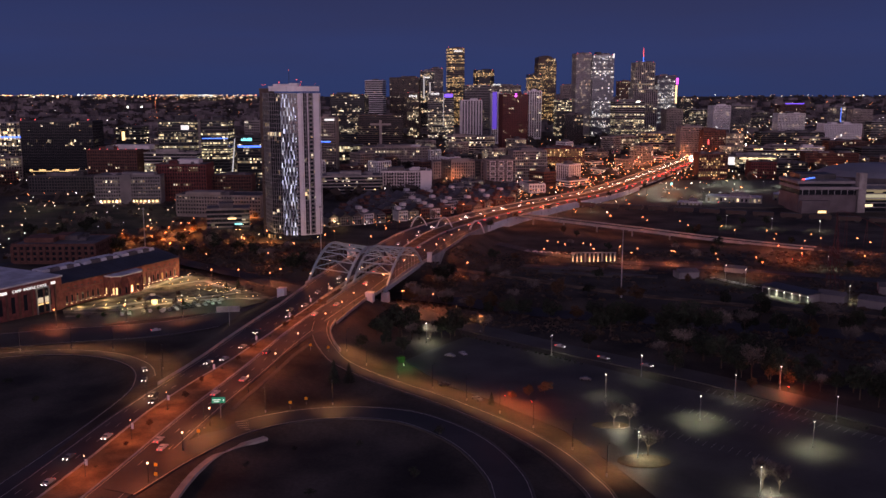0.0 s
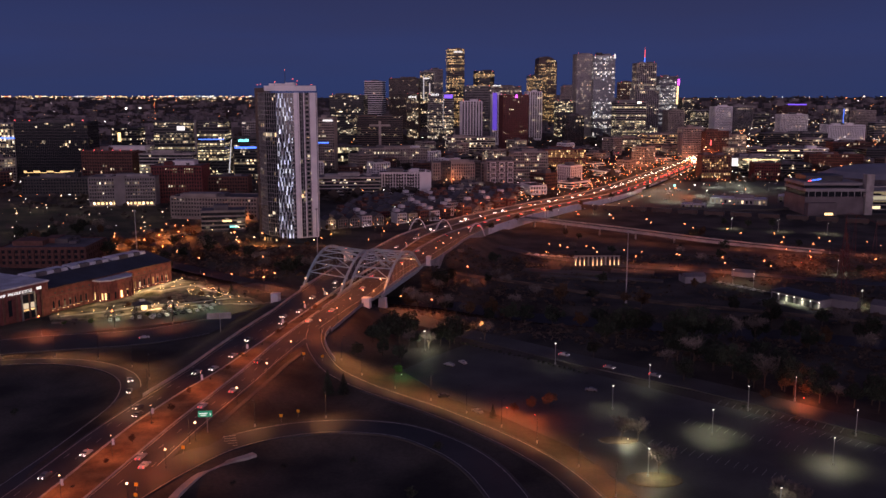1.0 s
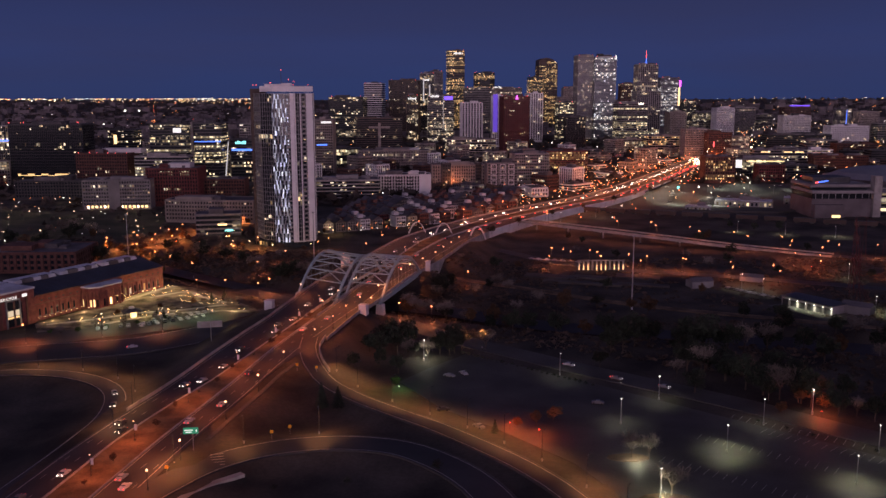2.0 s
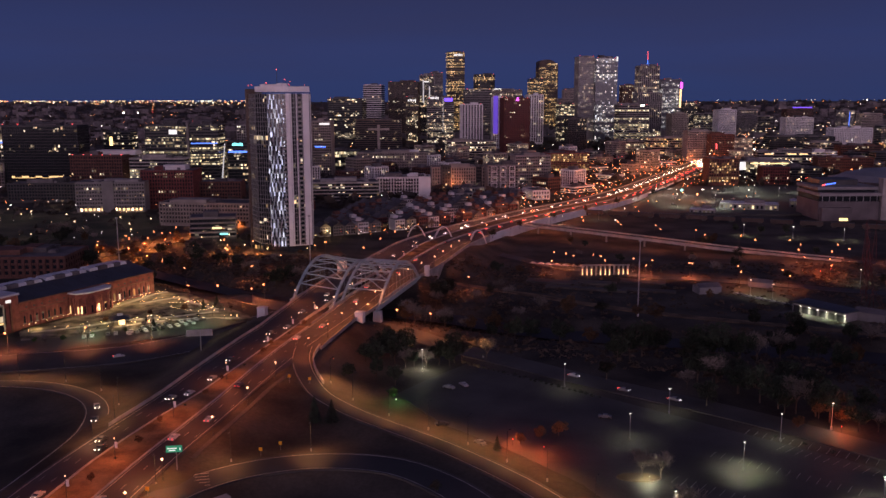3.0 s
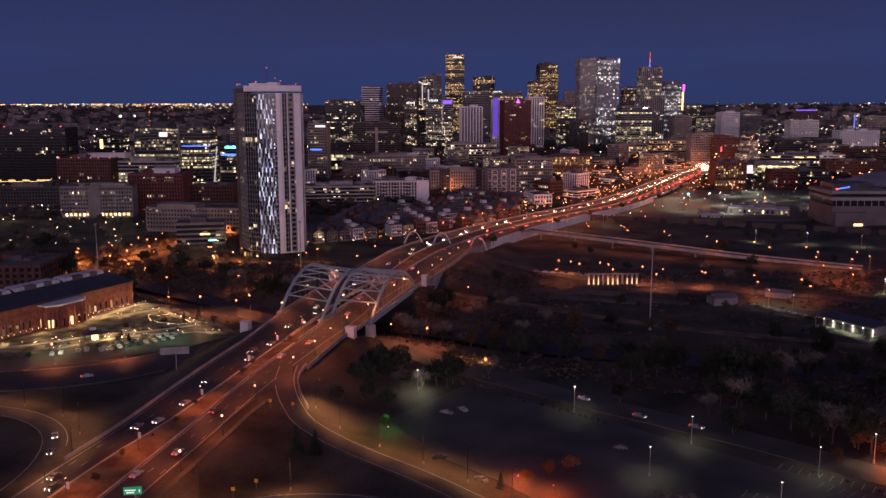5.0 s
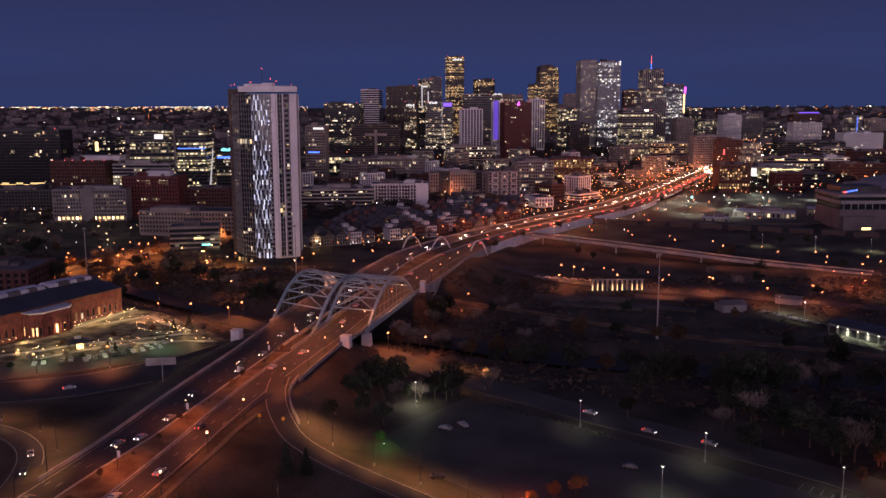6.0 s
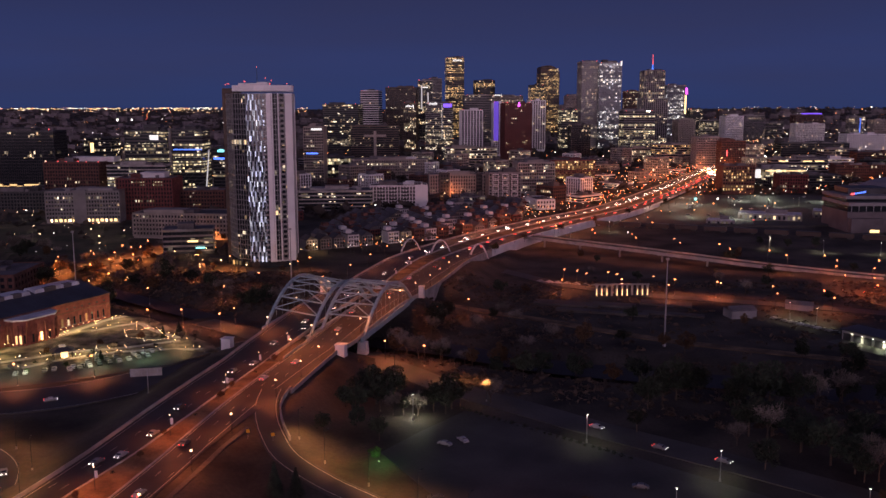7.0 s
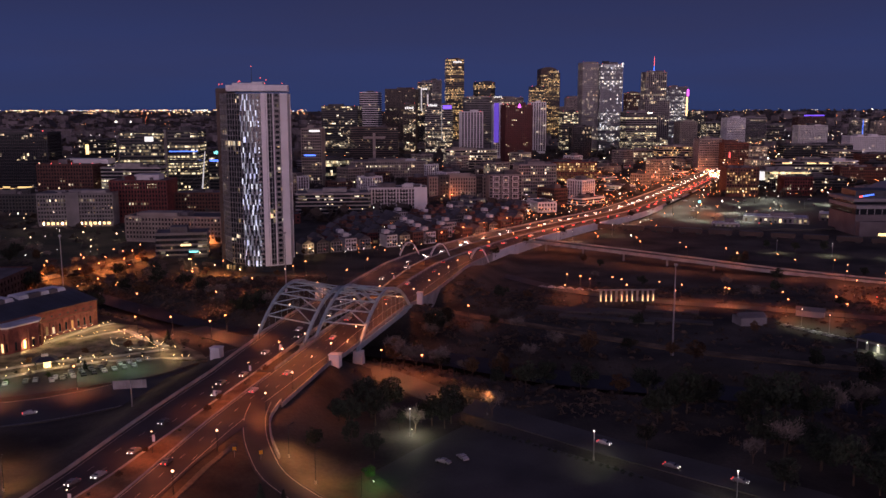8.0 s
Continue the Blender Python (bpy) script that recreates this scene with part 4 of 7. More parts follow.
def roof_boxes(t, h, w, d, mat, count, seed):
    """Plant boxes and stair heads standing on a flat roof."""
    q = random.Random(seed)
    for _ in range(count):
        part("roof_box", Geo().box(q.uniform(-0.4, 0.4) * w, q.uniform(-0.3, 0.3) * d, h - 0.6, q.uniform(0.06, 0.16) * w, q.uniform(0.1, 0.25) * d, q.uniform(1.6, 3.2)), M[mat], t)


def midtown():
    # label, x, width, y, depth, top, style, wall, windows, bay, turn
    rows = (
        ("teal-grey glass tower with a blue light band", -589, 63, 1170, 40, 73, "glass", "stone", "some", 2.6, 2), ("long black glass slab with a lit lobby", -495, 90, 1120, 34, 76, "glass", "charcoal", "few", 2.4, 0),
        ("dark brick loft block with red roof lights", -388, 57, 1020, 34, 47, "punched", "brick_dark", "few", 2.8, -3), ("dark office with a lit stair window", -453, 36, 1250, 30, 64, "band", "charcoal", "some", 2.4, 2),
        ("parking deck with lit levels", -322, 60, 1012, 20, 44, "band", "concrete", "most", 2.2, 0), ("low dark apartment row by the park", -424, 72, 960, 22, 22, "grid", "charcoal", "home", 3.0, 3),
        ("office tower with long bright floors", -327, 45, 1065, 36, 78, "band", "charcoal", "most", 2.0, 2), ("glass office tower with bright floors", -285, 32, 1072, 36, 79, "band", "charcoal", "most", 2.0, 2),
        ("dark glass block with blue neon bands", -250, 32, 1100, 34, 58, "band", "charcoal", "some", 2.2, 2), ("pale office block behind the neon one", -281, 26, 1260, 30, 72, "grid", "stone", "some", 2.8, 4),
        ("pale stone office beside the white tower", -172, 24, 1215, 30, 78, "grid", "beige", "home", 2.6, 0),
        ("dark red brick warehouse block", -279, 50, 915, 34, 39, "punched", "brick", "few", 2.6, 2), ("grey apartment block with a lit ground floor", -327, 63, 890, 30, 30, "punched", "stone", "home", 2.4, 6),
        ("low brick lofts behind the plaza", -234, 40, 935, 26, 26, "punched", "brick_dark", "home", 2.6, 4), ("low pale apartment block with stepped terraces", -210, 78, 800, 30, 21, "punched", "beige", "home", 2.6, -6),
        ("three-storey brown brick building with dark windows", -265, 54, 590, 40, 13.5, "punched", "brick_dark", "dark", 4.2, 3),
        ("long concrete car park with dim decks", -114, 70, 965, 34, 23, "band", "concrete", "few", 2.2, 6), ("pale apartment block with dark balconies", -54, 56, 985, 26, 26, "pier", "pale_wall", "home", 3.0, 4),
        ("beige apartments with dark glass bays", 4, 61, 1085, 30, 29, "punched", "beige", "home", 2.8, 5), ("modern apartments with pale window frames", 54, 34, 1060, 28, 33, "grid", "stone", "home", 3.0, 6),
        ("grey modern apartments with balconies", 92, 42, 1120, 30, 40, "grid", "stone", "some", 2.6, 8), ("long brick apartments near the avenue", 152, 58, 1260, 30, 34, "grid", "brick", "gold", 2.8, 8),
        ("dark brick block by the avenue", 326, 35, 1132, 34, 35, "punched", "brick_dark", "gold", 2.8, -4), ("brightly fronted low hall", 395, 62, 1192, 30, 28, "glass", "stone", "most", 2.4, -4),
        ("red brick corner block", 393, 31, 1140, 26, 24, "punched", "brick", "home", 2.8, -4), ("low dark office with few lights", 436, 39, 1162, 30, 22, "band", "charcoal", "some", 2.4, -4),
        ("long dark brick mill building", 538, 72, 1280, 26, 26, "punched", "brick_dark", "home", 2.6, -6), ("low office with a lit top floor", 472, 75, 1332, 30, 31, "band", "stone", "some", 2.4, -3),
        ("grey mid-rise with few lights", 395, 37, 1502, 28, 54, "grid", "stone", "few", 2.6, 3), ("brown mid-rise with a red lamp", 427, 37, 1482, 28, 49, "grid", "brick_dark", "home", 2.6, 3),
        ("beige corner mid-rise with lit floors", 466, 28, 1500, 28, 43, "punched", "beige", "some", 2.6, 3), ("long flat dark depot hall", 606, 112, 1620, 40, 40, "band", "charcoal", "few", 2.6, -2),
        ("wide pale block with few windows", 708, 55, 1900, 34, 66, "punched", "pale_wall", "few", 3.0, 0), ("brown hospital wing with a violet roof light", 784, 59, 2100, 34, 80, "grid", "brick_dark", "some", 2.8, 0),
        ("broad white hall with a bright face", 752, 71, 1752, 36, 50, "punched", "white", "few", 3.2, 0), ("slim block with a blue light strip", 893, 29, 2100, 28, 77, "grid", "stone", "some", 2.6, 0),
        ("beige residential block with balconies", 902, 43, 2000, 30, 72, "grid", "beige", "home", 2.8, 0), ("grey residential slab with banded floors", 911, 65, 1905, 30, 50, "band", "stone", "home", 2.6, 0),
        ("low grey block among lamps", 599, 51, 1500, 30, 36, "band", "stone", "some", 2.4, -2), ("brown brick school block", 636, 63, 1452, 30, 33, "grid", "brick_dark", "some", 2.6, -4),
        ("dark low office with a flat roof", 642, 59, 1352, 30, 29, "band", "charcoal", "few", 2.4, -4), ("pale low clinic with lit floors", 545, 60, 1400, 30, 27, "band", "white", "some", 2.4, -3))
    made = {}
    for lab, x, w, y, d, top, st, wl_, wn, bay, turn in rows:
        made[lab] = block(lab, x, y, w, d, top, st, wl_, wn, 3.5, bay, turn, name="apartment_block" if "apartment" in lab else "office_block", category="building", place=False)
        if top < 45:
            roof_boxes(made[lab], top - float(base_height(np.array(x), np.array(y))), w, d, "roof" if w < 60 else "stone", 2 + int(w / 32), x)

    def find(words):
        return next(o for lab, o in made.items() if words in lab)

    t = find("blue light band")
    sign_on(t, 8, -20.7, 50, 44, 1.8, "neon_blue", "light_band")
    part("podium", Geo().box(8, -4, 0, 68, 46, 26), M["stone"], t)
    t = find("lit lobby")
    part("lobby_glazing", Geo().box(0, -17.6, 11, 74, 0.8, 2.6), W["gold"], t)
    for sx in (-44, -26, 40):
        part("beacon", Geo().ball(sx, -16, 75.2, 0.7), M["beacon"], t)
    t = find("neon bands")
    sign_on(t, 0, -17.6, 43, 30, 2.0, "neon_blue", "light_band")
    sign_on(t, -4, -17.6, 51, 13, 3.6, "neon_teal", bars=6)
    t = find("glass office tower with bright")
    sign_on(t, 0, -18.6, 55, 30, 0.9, "neon_blue", "light_band")
    part("corner_pier", Geo().box(-18.5, -17, 0, 3.0, 3.0, 78), M["stone"], t)
    t = find("long bright floors")
    sign_on(t, 9, -18.8, 66, 9, 5, "neon_white")
    part("roof_plant", Geo().box(3, 4, 75.5, 18, 16, 6.5), M["charcoal"], t)
    t = find("red roof lights")
    part("roof_deck", Geo().box(14, 12, 44.5, 44, 16, 5.0), M["pale_wall"], t)
    for i in range(6):
        part("beacon", Geo().ball(-27 + 10.6 * i, -15 + 4 * (i % 2), 45.6, 0.6), M["beacon"], t)
    part("stair_window", Geo().box(-8, -15.6, 42, 4, 0.5, 12), M["warm_lamp"], find("lit stair"))
    t = find("red brick warehouse")
    part("penthouse", Geo().box(4, 4, 35.8, 22, 16, 6.5), M["pale_wall"], t)
    t = find("lit ground floor")
    for k in range(15):
        part("shopfront", Geo().box(-27 + 3.9 * k, -15.6, 2.0, 1.4 + 0.5 * (k % 3), 0.4, 2.2), M["warm_lamp"] if k % 4 else M["globe"], t)
    part("corner_bay", Geo().box(-2, -15.4, 0, 11, 2.6, 30), M["stone"], t)
    t = find("brightly fronted")
    sign_on(t, -27, -15.8, 14, 8, 10, "neon_white", "lit_front")
    sign_on(t, 6, -15.8, 22, 46, 0.8, "warm_lamp", "light_band")
    t = find("beside the white tower")
    sign_on(t, 4, -15.8, 71, 13, 2.4, "neon_white", "lit_sign")
    sign_on(t, -2, -15.8, 42, 14, 1.6, "neon_blue", "light_band")
    t = find("lit top floor")
    for sx in (-22, 10, 26):
        sign_on(t, sx, -15.7, 23.5, 12, 1.3, "warm_lamp", "light_band")
    sign_on(find("violet roof"), 4, -17.5, 73, 44, 2.0, "neon_violet", "light_band")
    sign_on(find("blue light strip"), 4, -14.6, 20, 1.2, 44, "neon_blue", "light_band")
    sign_on(find("red lamp"), -10, -14.6, 22, 1.6, 8, "beacon", "light_band")
    t = find("dark glass bays")
    for sx in (-15, 23):
        bay_g = part("projecting_bay", Geo().box(sx, -15.6, 0, 12 if sx < 0 else 7, 1.8, 29.5), M["charcoal"], t)
        pg = Geo()
        for k in range(7):
            for c in range(3):
                cx = sx - 3.4 + 3.0 * c if sx < 0 else sx - 2.4 + 1.9 * c
                pg.quad((cx, -16.56, 2 + k * 3.8), (cx + 1.5, -16.56, 2 + k * 3.8), (cx + 1.5, -16.56, 4.4 + k * 3.8), (cx, -16.56, 4.4 + k * 3.8))
        tagged(part("bay_panes", pg, W["home"], bay_g), kind="stuff")
    t = find("pale window frames")
    for k in range(4):
        for c in (-10, 0, 10):
            part("window_surround", Geo().box(c, -14.5, 6 + 6.2 * k, 6.5, 0.9, 0.5).box(c, -14.5, 10.6 + 6.2 * k, 6.5, 0.9, 0.5).box(c - 3, -14.5, 6.5 + 6.2 * k, 0.5, 0.9, 4.1).box(c + 3, -14.5, 6.5 + 6.2 * k, 0.5, 0.9, 4.1), M["white"], t)
    t = find("dark balconies")
    part("end_wall", Geo().box(22, -13.6, 0, 12, 1.2, 25.4), M["white"], t)
    for k in range(6):
        for c in (-18, -6, 6):
            part("balcony", Geo().box(c, -14.2, 3.5 + 3.5 * k, 5, 2.0, 0.25).box(c, -15.1, 3.75 + 3.5 * k, 5, 0.1, 1.0), M["charcoal"], t)


downtown()
midtown()
t = block("low modern block with a teal awning by the plaza", -188, 728, 34, 22, 18, "band", "stone", "few", 3.6, 3.0, 12, name="office_block", category="building", place=False)
# the awning is given a glow of its own
sign_on(t, 8, -12.0, 4.4, 6, 1.0, "neon_teal", "awning")
sign_on(t, 3, -11.8, 9.0, 7, 1.2, "warm_lamp", "lit_window")
for lab, x, y, w, d, top in (("long low warehouse with a pale roof", 283, 893, 52, 20, 8.5), ("low lit warehouse beside the yard", 345, 905, 34, 16, 9.0), ("small rail depot building", 232, 868, 22, 12, 6.0)):
    t = block(lab, x, y, w, d, top, "punched", "stone", "most", 3.6, 4.0, -20, name="warehouse", category="building", place=False)
    part("roof_sheet", Geo().box(0, 0, top - 1.2, w + 1, d + 1, 0.4), M["roof_pale"], t)
t = thing("lit_mast", "slender white mast leaning over a footbridge, its floodlit look given by a glowing surface", "mast", pose(-262, 1035, 2))
# the spar itself glows in place of floodlighting from its foot
part("spar", Geo().tube((0, 0, 0), (6, 0, 56), 1.0, 0.45, 8), M["glow_dim"], t)
for i in range(5):
    part("stay_cable", Geo().tube((2 + 1.5 * i, -1, 14 + 11 * i), (-26 - 4 * i, 6, 6), 0.1, 0.1, 4), M["grey_steel"], t)


# ---------------------------------------------------------------- the white residential tower
def residential_tower():
    ox, oy = -125.0, 686.0
    t = thing("residential_tower", "tall white residential tower with a curved glass front and glowing fins", "skyscraper", pose(ox, oy, 0))
    A, B, C, D, E, F, G, H = [(x - ox, y - oy) for x, y in ((-149.5, 691), (-139.5, 672.5), (-130.2, 667.3), (-118.2, 665), (-114.2, 665.8), (-102.0, 673.0), (-106.5, 703), (-146, 710))]
    ring = [A, B, C, ((C[0] + D[0]) / 2, -20.6), D, E, F, G, H]
    top, n = 111.0, 33
    fh = (top - 5) / n
    part("core", Geo().prism(ring, -1, top), M["glass"], t)
    part("parapet_cap", Geo().prism([(x * 1.015, y * 1.015) for x, y in ring[1:8]] + [(-19.5, 20)], top + 1.2, 116), M["white"], t, "white panelled crown of the tower")
    part("stair_shaft", Geo().box(-21.5, 12.5, 0, 7.5, 21, 114.5), M["brown"], t, "brown side shaft")
    part("roof_plant", Geo().box(-6, 4, 116, 15, 12, 1.7).box(2, 2, 116, 7, 6, 2.4), M["pale_wall"], t)
    part("antenna", Geo().tube((-2, 2, 118), (-2, 2, 128), 0.22, 0.1), M["dark_steel"], t)
    for x, y, z in ((-23, 3, 117), (-18, -9, 117), (-8, -8, 118.5), (-2, 2, 128), (8, -2, 119.5), (10, -16, 117), (20, -12, 117), (4, 0, 121), (-10, 4, 119)):
        part("beacon_stem", Geo().tube((x, y, 115.9), (x, y, z), 0.06), M["dark_steel"], t)
        part("beacon", Geo().ball(x, y, z, 0.3), M["beacon"], t)
    panes, frames = Geo(), Geo()
    for p, q, bay in ((H, A, 3.2), (A, B, 2.6), (B, C, 2.0), (E, F, 2.6), (F, G, 3.2), (G, H, 3.2)):
        facade(panes, frames, p, q, 5, top, fh, bay, "glass")
    tagged(part("window_panes", panes, W["few"], t), "dark flat windows, a few lit", kind="stuff")
    part("mullions", frames, M["grey_steel"], t)
    slab = Geo().prism([(x * 1.02, y * 1.02) for x, y in ring], 0, 0.28).mesh("floor_slab", M["stone"])
    for i in range(n):
        ob = part("floor_slab", slab, None, t)
        ob.location = (0, 0, 5 + i * fh)
    # white piers over the east half of the front
    def pier(p, q, u0, u1, z0=4.0, mat="white"):
        a = Vector(p).lerp(Vector(q), u0)
        b = Vector(p).lerp(Vector(q), u1)
        dd = b - a
        mid = (a + b) / 2 + Vector((dd.y, -dd.x)).normalized() * 0.35
        part("white_pier", Geo().box(mid.x, mid.y, z0, dd.length, 1.2, top - z0, math.atan2(dd.y, dd.x)), M[mat], t)
    pier(D, E, 0.3, 1.0)
    pier(E, F, 0.0, 0.06)
    pier(E, F, 0.30, 0.35)
    pier(E, F, 0.64, 0.97)
    for i in range(n):
        a = Vector(E).lerp(Vector(F), 0.495)
        part("loggia_rail", Geo().box(a.x + 0.25, a.y - 0.35, 5.1 + i * fh, 4.0, 0.12, 1.0, math.atan2(F[1] - E[1], F[0] - E[0])), M["stone"], t)
    pier(F, G, 0.9, 1.0)
    # balconies stacked beside the white pier
    bal = Geo().box(0, 0, 0, 2.2, 1.5, 0.22).box(0, -0.7, 0.22, 2.2, 0.08, 1.0)
    bm = bal.mesh("balcony", M["stone"])
    for i in range(n):
        for pos in ((D[0] - 0.2, D[1] - 0.5), (Vector(E).lerp(Vector(F), 0.46) + Vector((0.3, -0.5)))):
            ob = part("balcony", bm, None, t)
            ob.location = (pos[0], pos[1], 5 + i * fh)
            ob.rotation_euler = (0, 0, 0.35)
    # glowing glass fins in staggered columns on the curved middle
    fin = Geo().box(0, 0, 0, 0.62, 0.35, fh * 1.1).mesh("glass_fin", M["fin_lit"])
    front = [C, ((C[0] + D[0]) / 2, -20.6), D]
    cols = 9
    for j in range(cols):
        u = (j + 0.5) / cols * 2
        a, b = (front[0], front[1]) if u < 1 else (front[1], front[2])
        u = u if u < 1 else u - 1
        p = Vector(a).lerp(Vector(b), u)
        dd = Vector(b) - Vector(a)
        nn = Vector((dd.y, -dd.x)).normalized()
        for i in range(n):
            side = 0.34 if (i // 2 + j) % 2 else -0.3
            if (i + j) % 7 == 3:
                continue
            ob = part("glass_fin", fin, None, t)
            q = p + nn * 0.5 + dd.normalized() * side
            ob.location = (q.x, q.y, 4.0 + i * fh)
            ob.rotation_euler = (0, 0, math.atan2(dd.y, dd.x))
    # street level
    part("canopy", Geo().box(14, -18, 4.2, 12, 4, 0.5, 0.45), M["pale_wall"], t)
    part("entrance_glow", Geo().box(15, -14.3, 0.5, 6, 0.6, 3.4, 0.55), M["warm_lamp"], t)
    # glowing panels added for the warm light at the tower's foot
    for i in range(8):
        part("street_light_panel", Geo().box(-23 + i * 2.4, -9 - i * 1.45, 0.8, 1.4, 0.3, 2.6, -0.55), W["gold"], t)


residential_tower()


# ---------------------------------------------------------------- the brick market hall
def market_hall():
    t = thing("brick_hall", "long red brick hall with dark metal roof and arched windows", "building", Matrix.Translation((-205.2, 448.8, 1.6)) @ pose(0, 0, 0, 0, 0, -26.7))
    # local y runs along the front wall, local -x goes to the back
    L, Wd, eave, ridge = 85.0, 42.0, 12.0, 16.6
    part("wing_wall", Geo().prism([(0, 0), (0, L), (-Wd, L), (-Wd, 0)], -1, eave), M["brick"], t, "weathered red brick wall")
    g = Geo()
    g.quad((0.6, -0.5, eave), (0.6, L + 0.5, eave), (-Wd / 2, L + 0.5, ridge), (-Wd / 2, -0.5, ridge))
    g.quad((-Wd - 0.6, L + 0.5, eave), (-Wd - 0.6, -0.5, eave), (-Wd / 2, -0.5, ridge), (-Wd / 2, L + 0.5, ridge))
    g.quad((0.6, L + 0.5, eave - 0.4), (0.6, -0.5, eave - 0.4), (-Wd / 2, -0.5, ridge - 0.5), (-Wd / 2, L + 0.5, ridge - 0.5))
    part("roof", g, M["roof_dark"], t, "dark standing-seam metal roof")
    part("gable_wall", Geo().prism([(0, 0), (-Wd / 2, 0.01), (-Wd, 0)], 0, 0.1), M["brick"], t)
    gg = Geo()
    gg.tri((0, L, eave), (-Wd, L, eave), (-Wd / 2, L, ridge - 0.1))
    part("gable_wall", gg, M["brick"], t)
    part("string_course", Geo().box(0.15, L / 2, 7.2, 0.3, L, 0.35), M["brick_dark"], t)
    for i in range(19):
        part("upper_vent", Geo().box(0.08, 4 + i * 4.3, 8.6, 0.16, 1.0, 0.7), M["charcoal"], t)
    part("cornice", Geo().box(0.25, L / 2, eave - 0.9, 0.5, L, 0.9), M["brick_dark"], t)
    for i in range(21):
        part("roof_seam", Geo().tube((0.6, 2 + 4 * i, eave + 0.05), (-Wd / 2, 2 + 4 * i, ridge + 0.05), 0.07, 0.07, 4), M["roof_dark"], t)
    # raised skylight strips along the ridge
    for i in range(3):
        y = 1 + i * 27.5
        part("skylight", Geo().box(-Wd / 2 + 1.0, y + 12.5, ridge - 1.2, 8.5, 25.5, 1.7, 0, 0.94), M["roof_pale"], t, "pale raised skylight strip")
        part("roof_monitor", Geo().box(-Wd / 2 + 4.6, y + 8.0, ridge - 1.2, 2.6, 6, 2.0), M["roof"], t)
        part("roof_monitor", Geo().box(-Wd / 2 + 4.6, y + 18.0, ridge - 1.2, 2.6, 4, 1.9), M["roof"], t)
    # tall windows with arched heads
    for i in range(24):
        y = 2.5 + 3.4 * i
        if 26 < y < 52:
            continue
        g = Geo()
        pts = [(-0.55, 1.2), (0.55, 1.2), (0.55, 4.4)] + [(0.55 * math.cos(a), 4.4 + 0.55 * math.sin(a)) for a in np.linspace(0.4, math.pi - 0.4, 5)] + [(-0.55, 4.4)]
        k = len(g.v)
        g.v += [(0.12, y + a, b) for a, b in pts]
        g.f.append(tuple(range(k, k + len(pts))))
        w = part("arched_window", g, W["some"] if i % 4 else W["gold"], t)
        part("sill", Geo().box(0.2, y, 1.0, 0.4, 1.9, 0.2), M["stone"], w)
        part("buttress", Geo().box(0.2, y + 1.7, -1, 0.24, 0.7, eave - 4.5), M["brick"], t)
    # entrance bay with lit columns
    ring = [(-2, 28), (5, 28), (8.6, 32), (8.6, 46), (5, 50), (-2, 50)]
    part("bay_wall", Geo().prism(ring, -1, 10.5), M["brick"], t)
    part("bay_roof", Geo().prism([(x * 1.05, 39 + (y - 39) * 1.05) for x, y in ring], 10.5, 11.2), M["roof_pale"], t, "pale flat roof of the entrance bay")
    for (xa, ya), (xb, yb) in zip(ring[:-1], ring[1:]):
        for u in (0.2, 0.5, 0.8):
            x, y = xa + (xb - xa) * u, yb * u + ya * (1 - u)
            nx, ny = (yb - ya), -(xb - xa)
            ln = math.hypot(nx, ny)
            part("bay_window", Geo().box(x + nx / ln * 0.1, y + ny / ln * 0.1, 0.6, 0.9, 0.25, 3.6, math.atan2(yb - ya, xb - xa)), M["warm_lamp"] if (u == 0.5) else W["gold"], t)
            part("column", Geo().tube((x + nx / ln * 0.5 + (xb - xa) * 0.13, y + ny / ln * 0.5 + (yb - ya) * 0.13, -1), (x + nx / ln * 0.5 + (xb - xa) * 0.13, y + ny / ln * 0.5 + (yb - ya) * 0.13, 8.5), 0.4, 0.36, 8), M["brick"], t)
    # taller front block with illuminated words
    part("front_block", Geo().prism([(2, -1.5), (2, -46), (-46, -46), (-46, -1.5)], -1, 16.2), M["brick"], t)
    part("front_parapet", Geo().box(-22, -23.7, 16.2, 49, 45.4, 0.8), M["roof_pale"], t, "pale flat roof of the front block")
    for i in range(6):
        part("pilaster", Geo().box(2.2, -41 + i * 7, -1, 0.6, 1.0, 15), M["brick_dark"], t)
        if i not in (3, 5):
            part("tall_window", Geo().box(2.05, -37.5 + i * 7, 3, 0.2, 2.0, 8), W["dark"], t)
    part("entrance_glass", Geo().box(2.15, -13.5, 5, 0.4, 6.5, 7), W["few"], t)
    part("entrance_doors", Geo().box(2.2, -13.5, 0, 0.4, 6.5, 4.6), W["gold"], t)
    part("entrance_frame", Geo().box(2.3, -17.1, -1, 0.7, 0.7, 14).box(2.3, -9.9, -1, 0.7, 0.7, 14).box(2.3, -13.5, 12.3, 0.7, 7.9, 0.7), M["grey_steel"], t)
    for word, y in (("CAMP", -28.4), ("PADDLE", -21.1), ("CYCLE", -14.1)):
        cu = bpy.data.curves.new("sign_lettering", "FONT")
        cu.body, cu.size, cu.extrude, cu.align_x = word, 1.9, 0.1, "CENTER"
        cu.materials.append(M["neon_white"])
        ob = new("sign_lettering", cu)
        ob.parent = t
        ob.matrix_basis = Matrix.Translation((2.7, y, 13.2)) @ Euler((radians(90), 0, radians(90))).to_matrix().to_4x4()
    part("sign_panel", Geo().box(2.4, -36.5, 13.2, 0.3, 5.4, 1.3), M["neon_white"], t)
    part("sign_panel", Geo().box(2.4, -7.0, 13.4, 0.3, 2.6, 1.3), M["neon_white"], t)


market_hall()


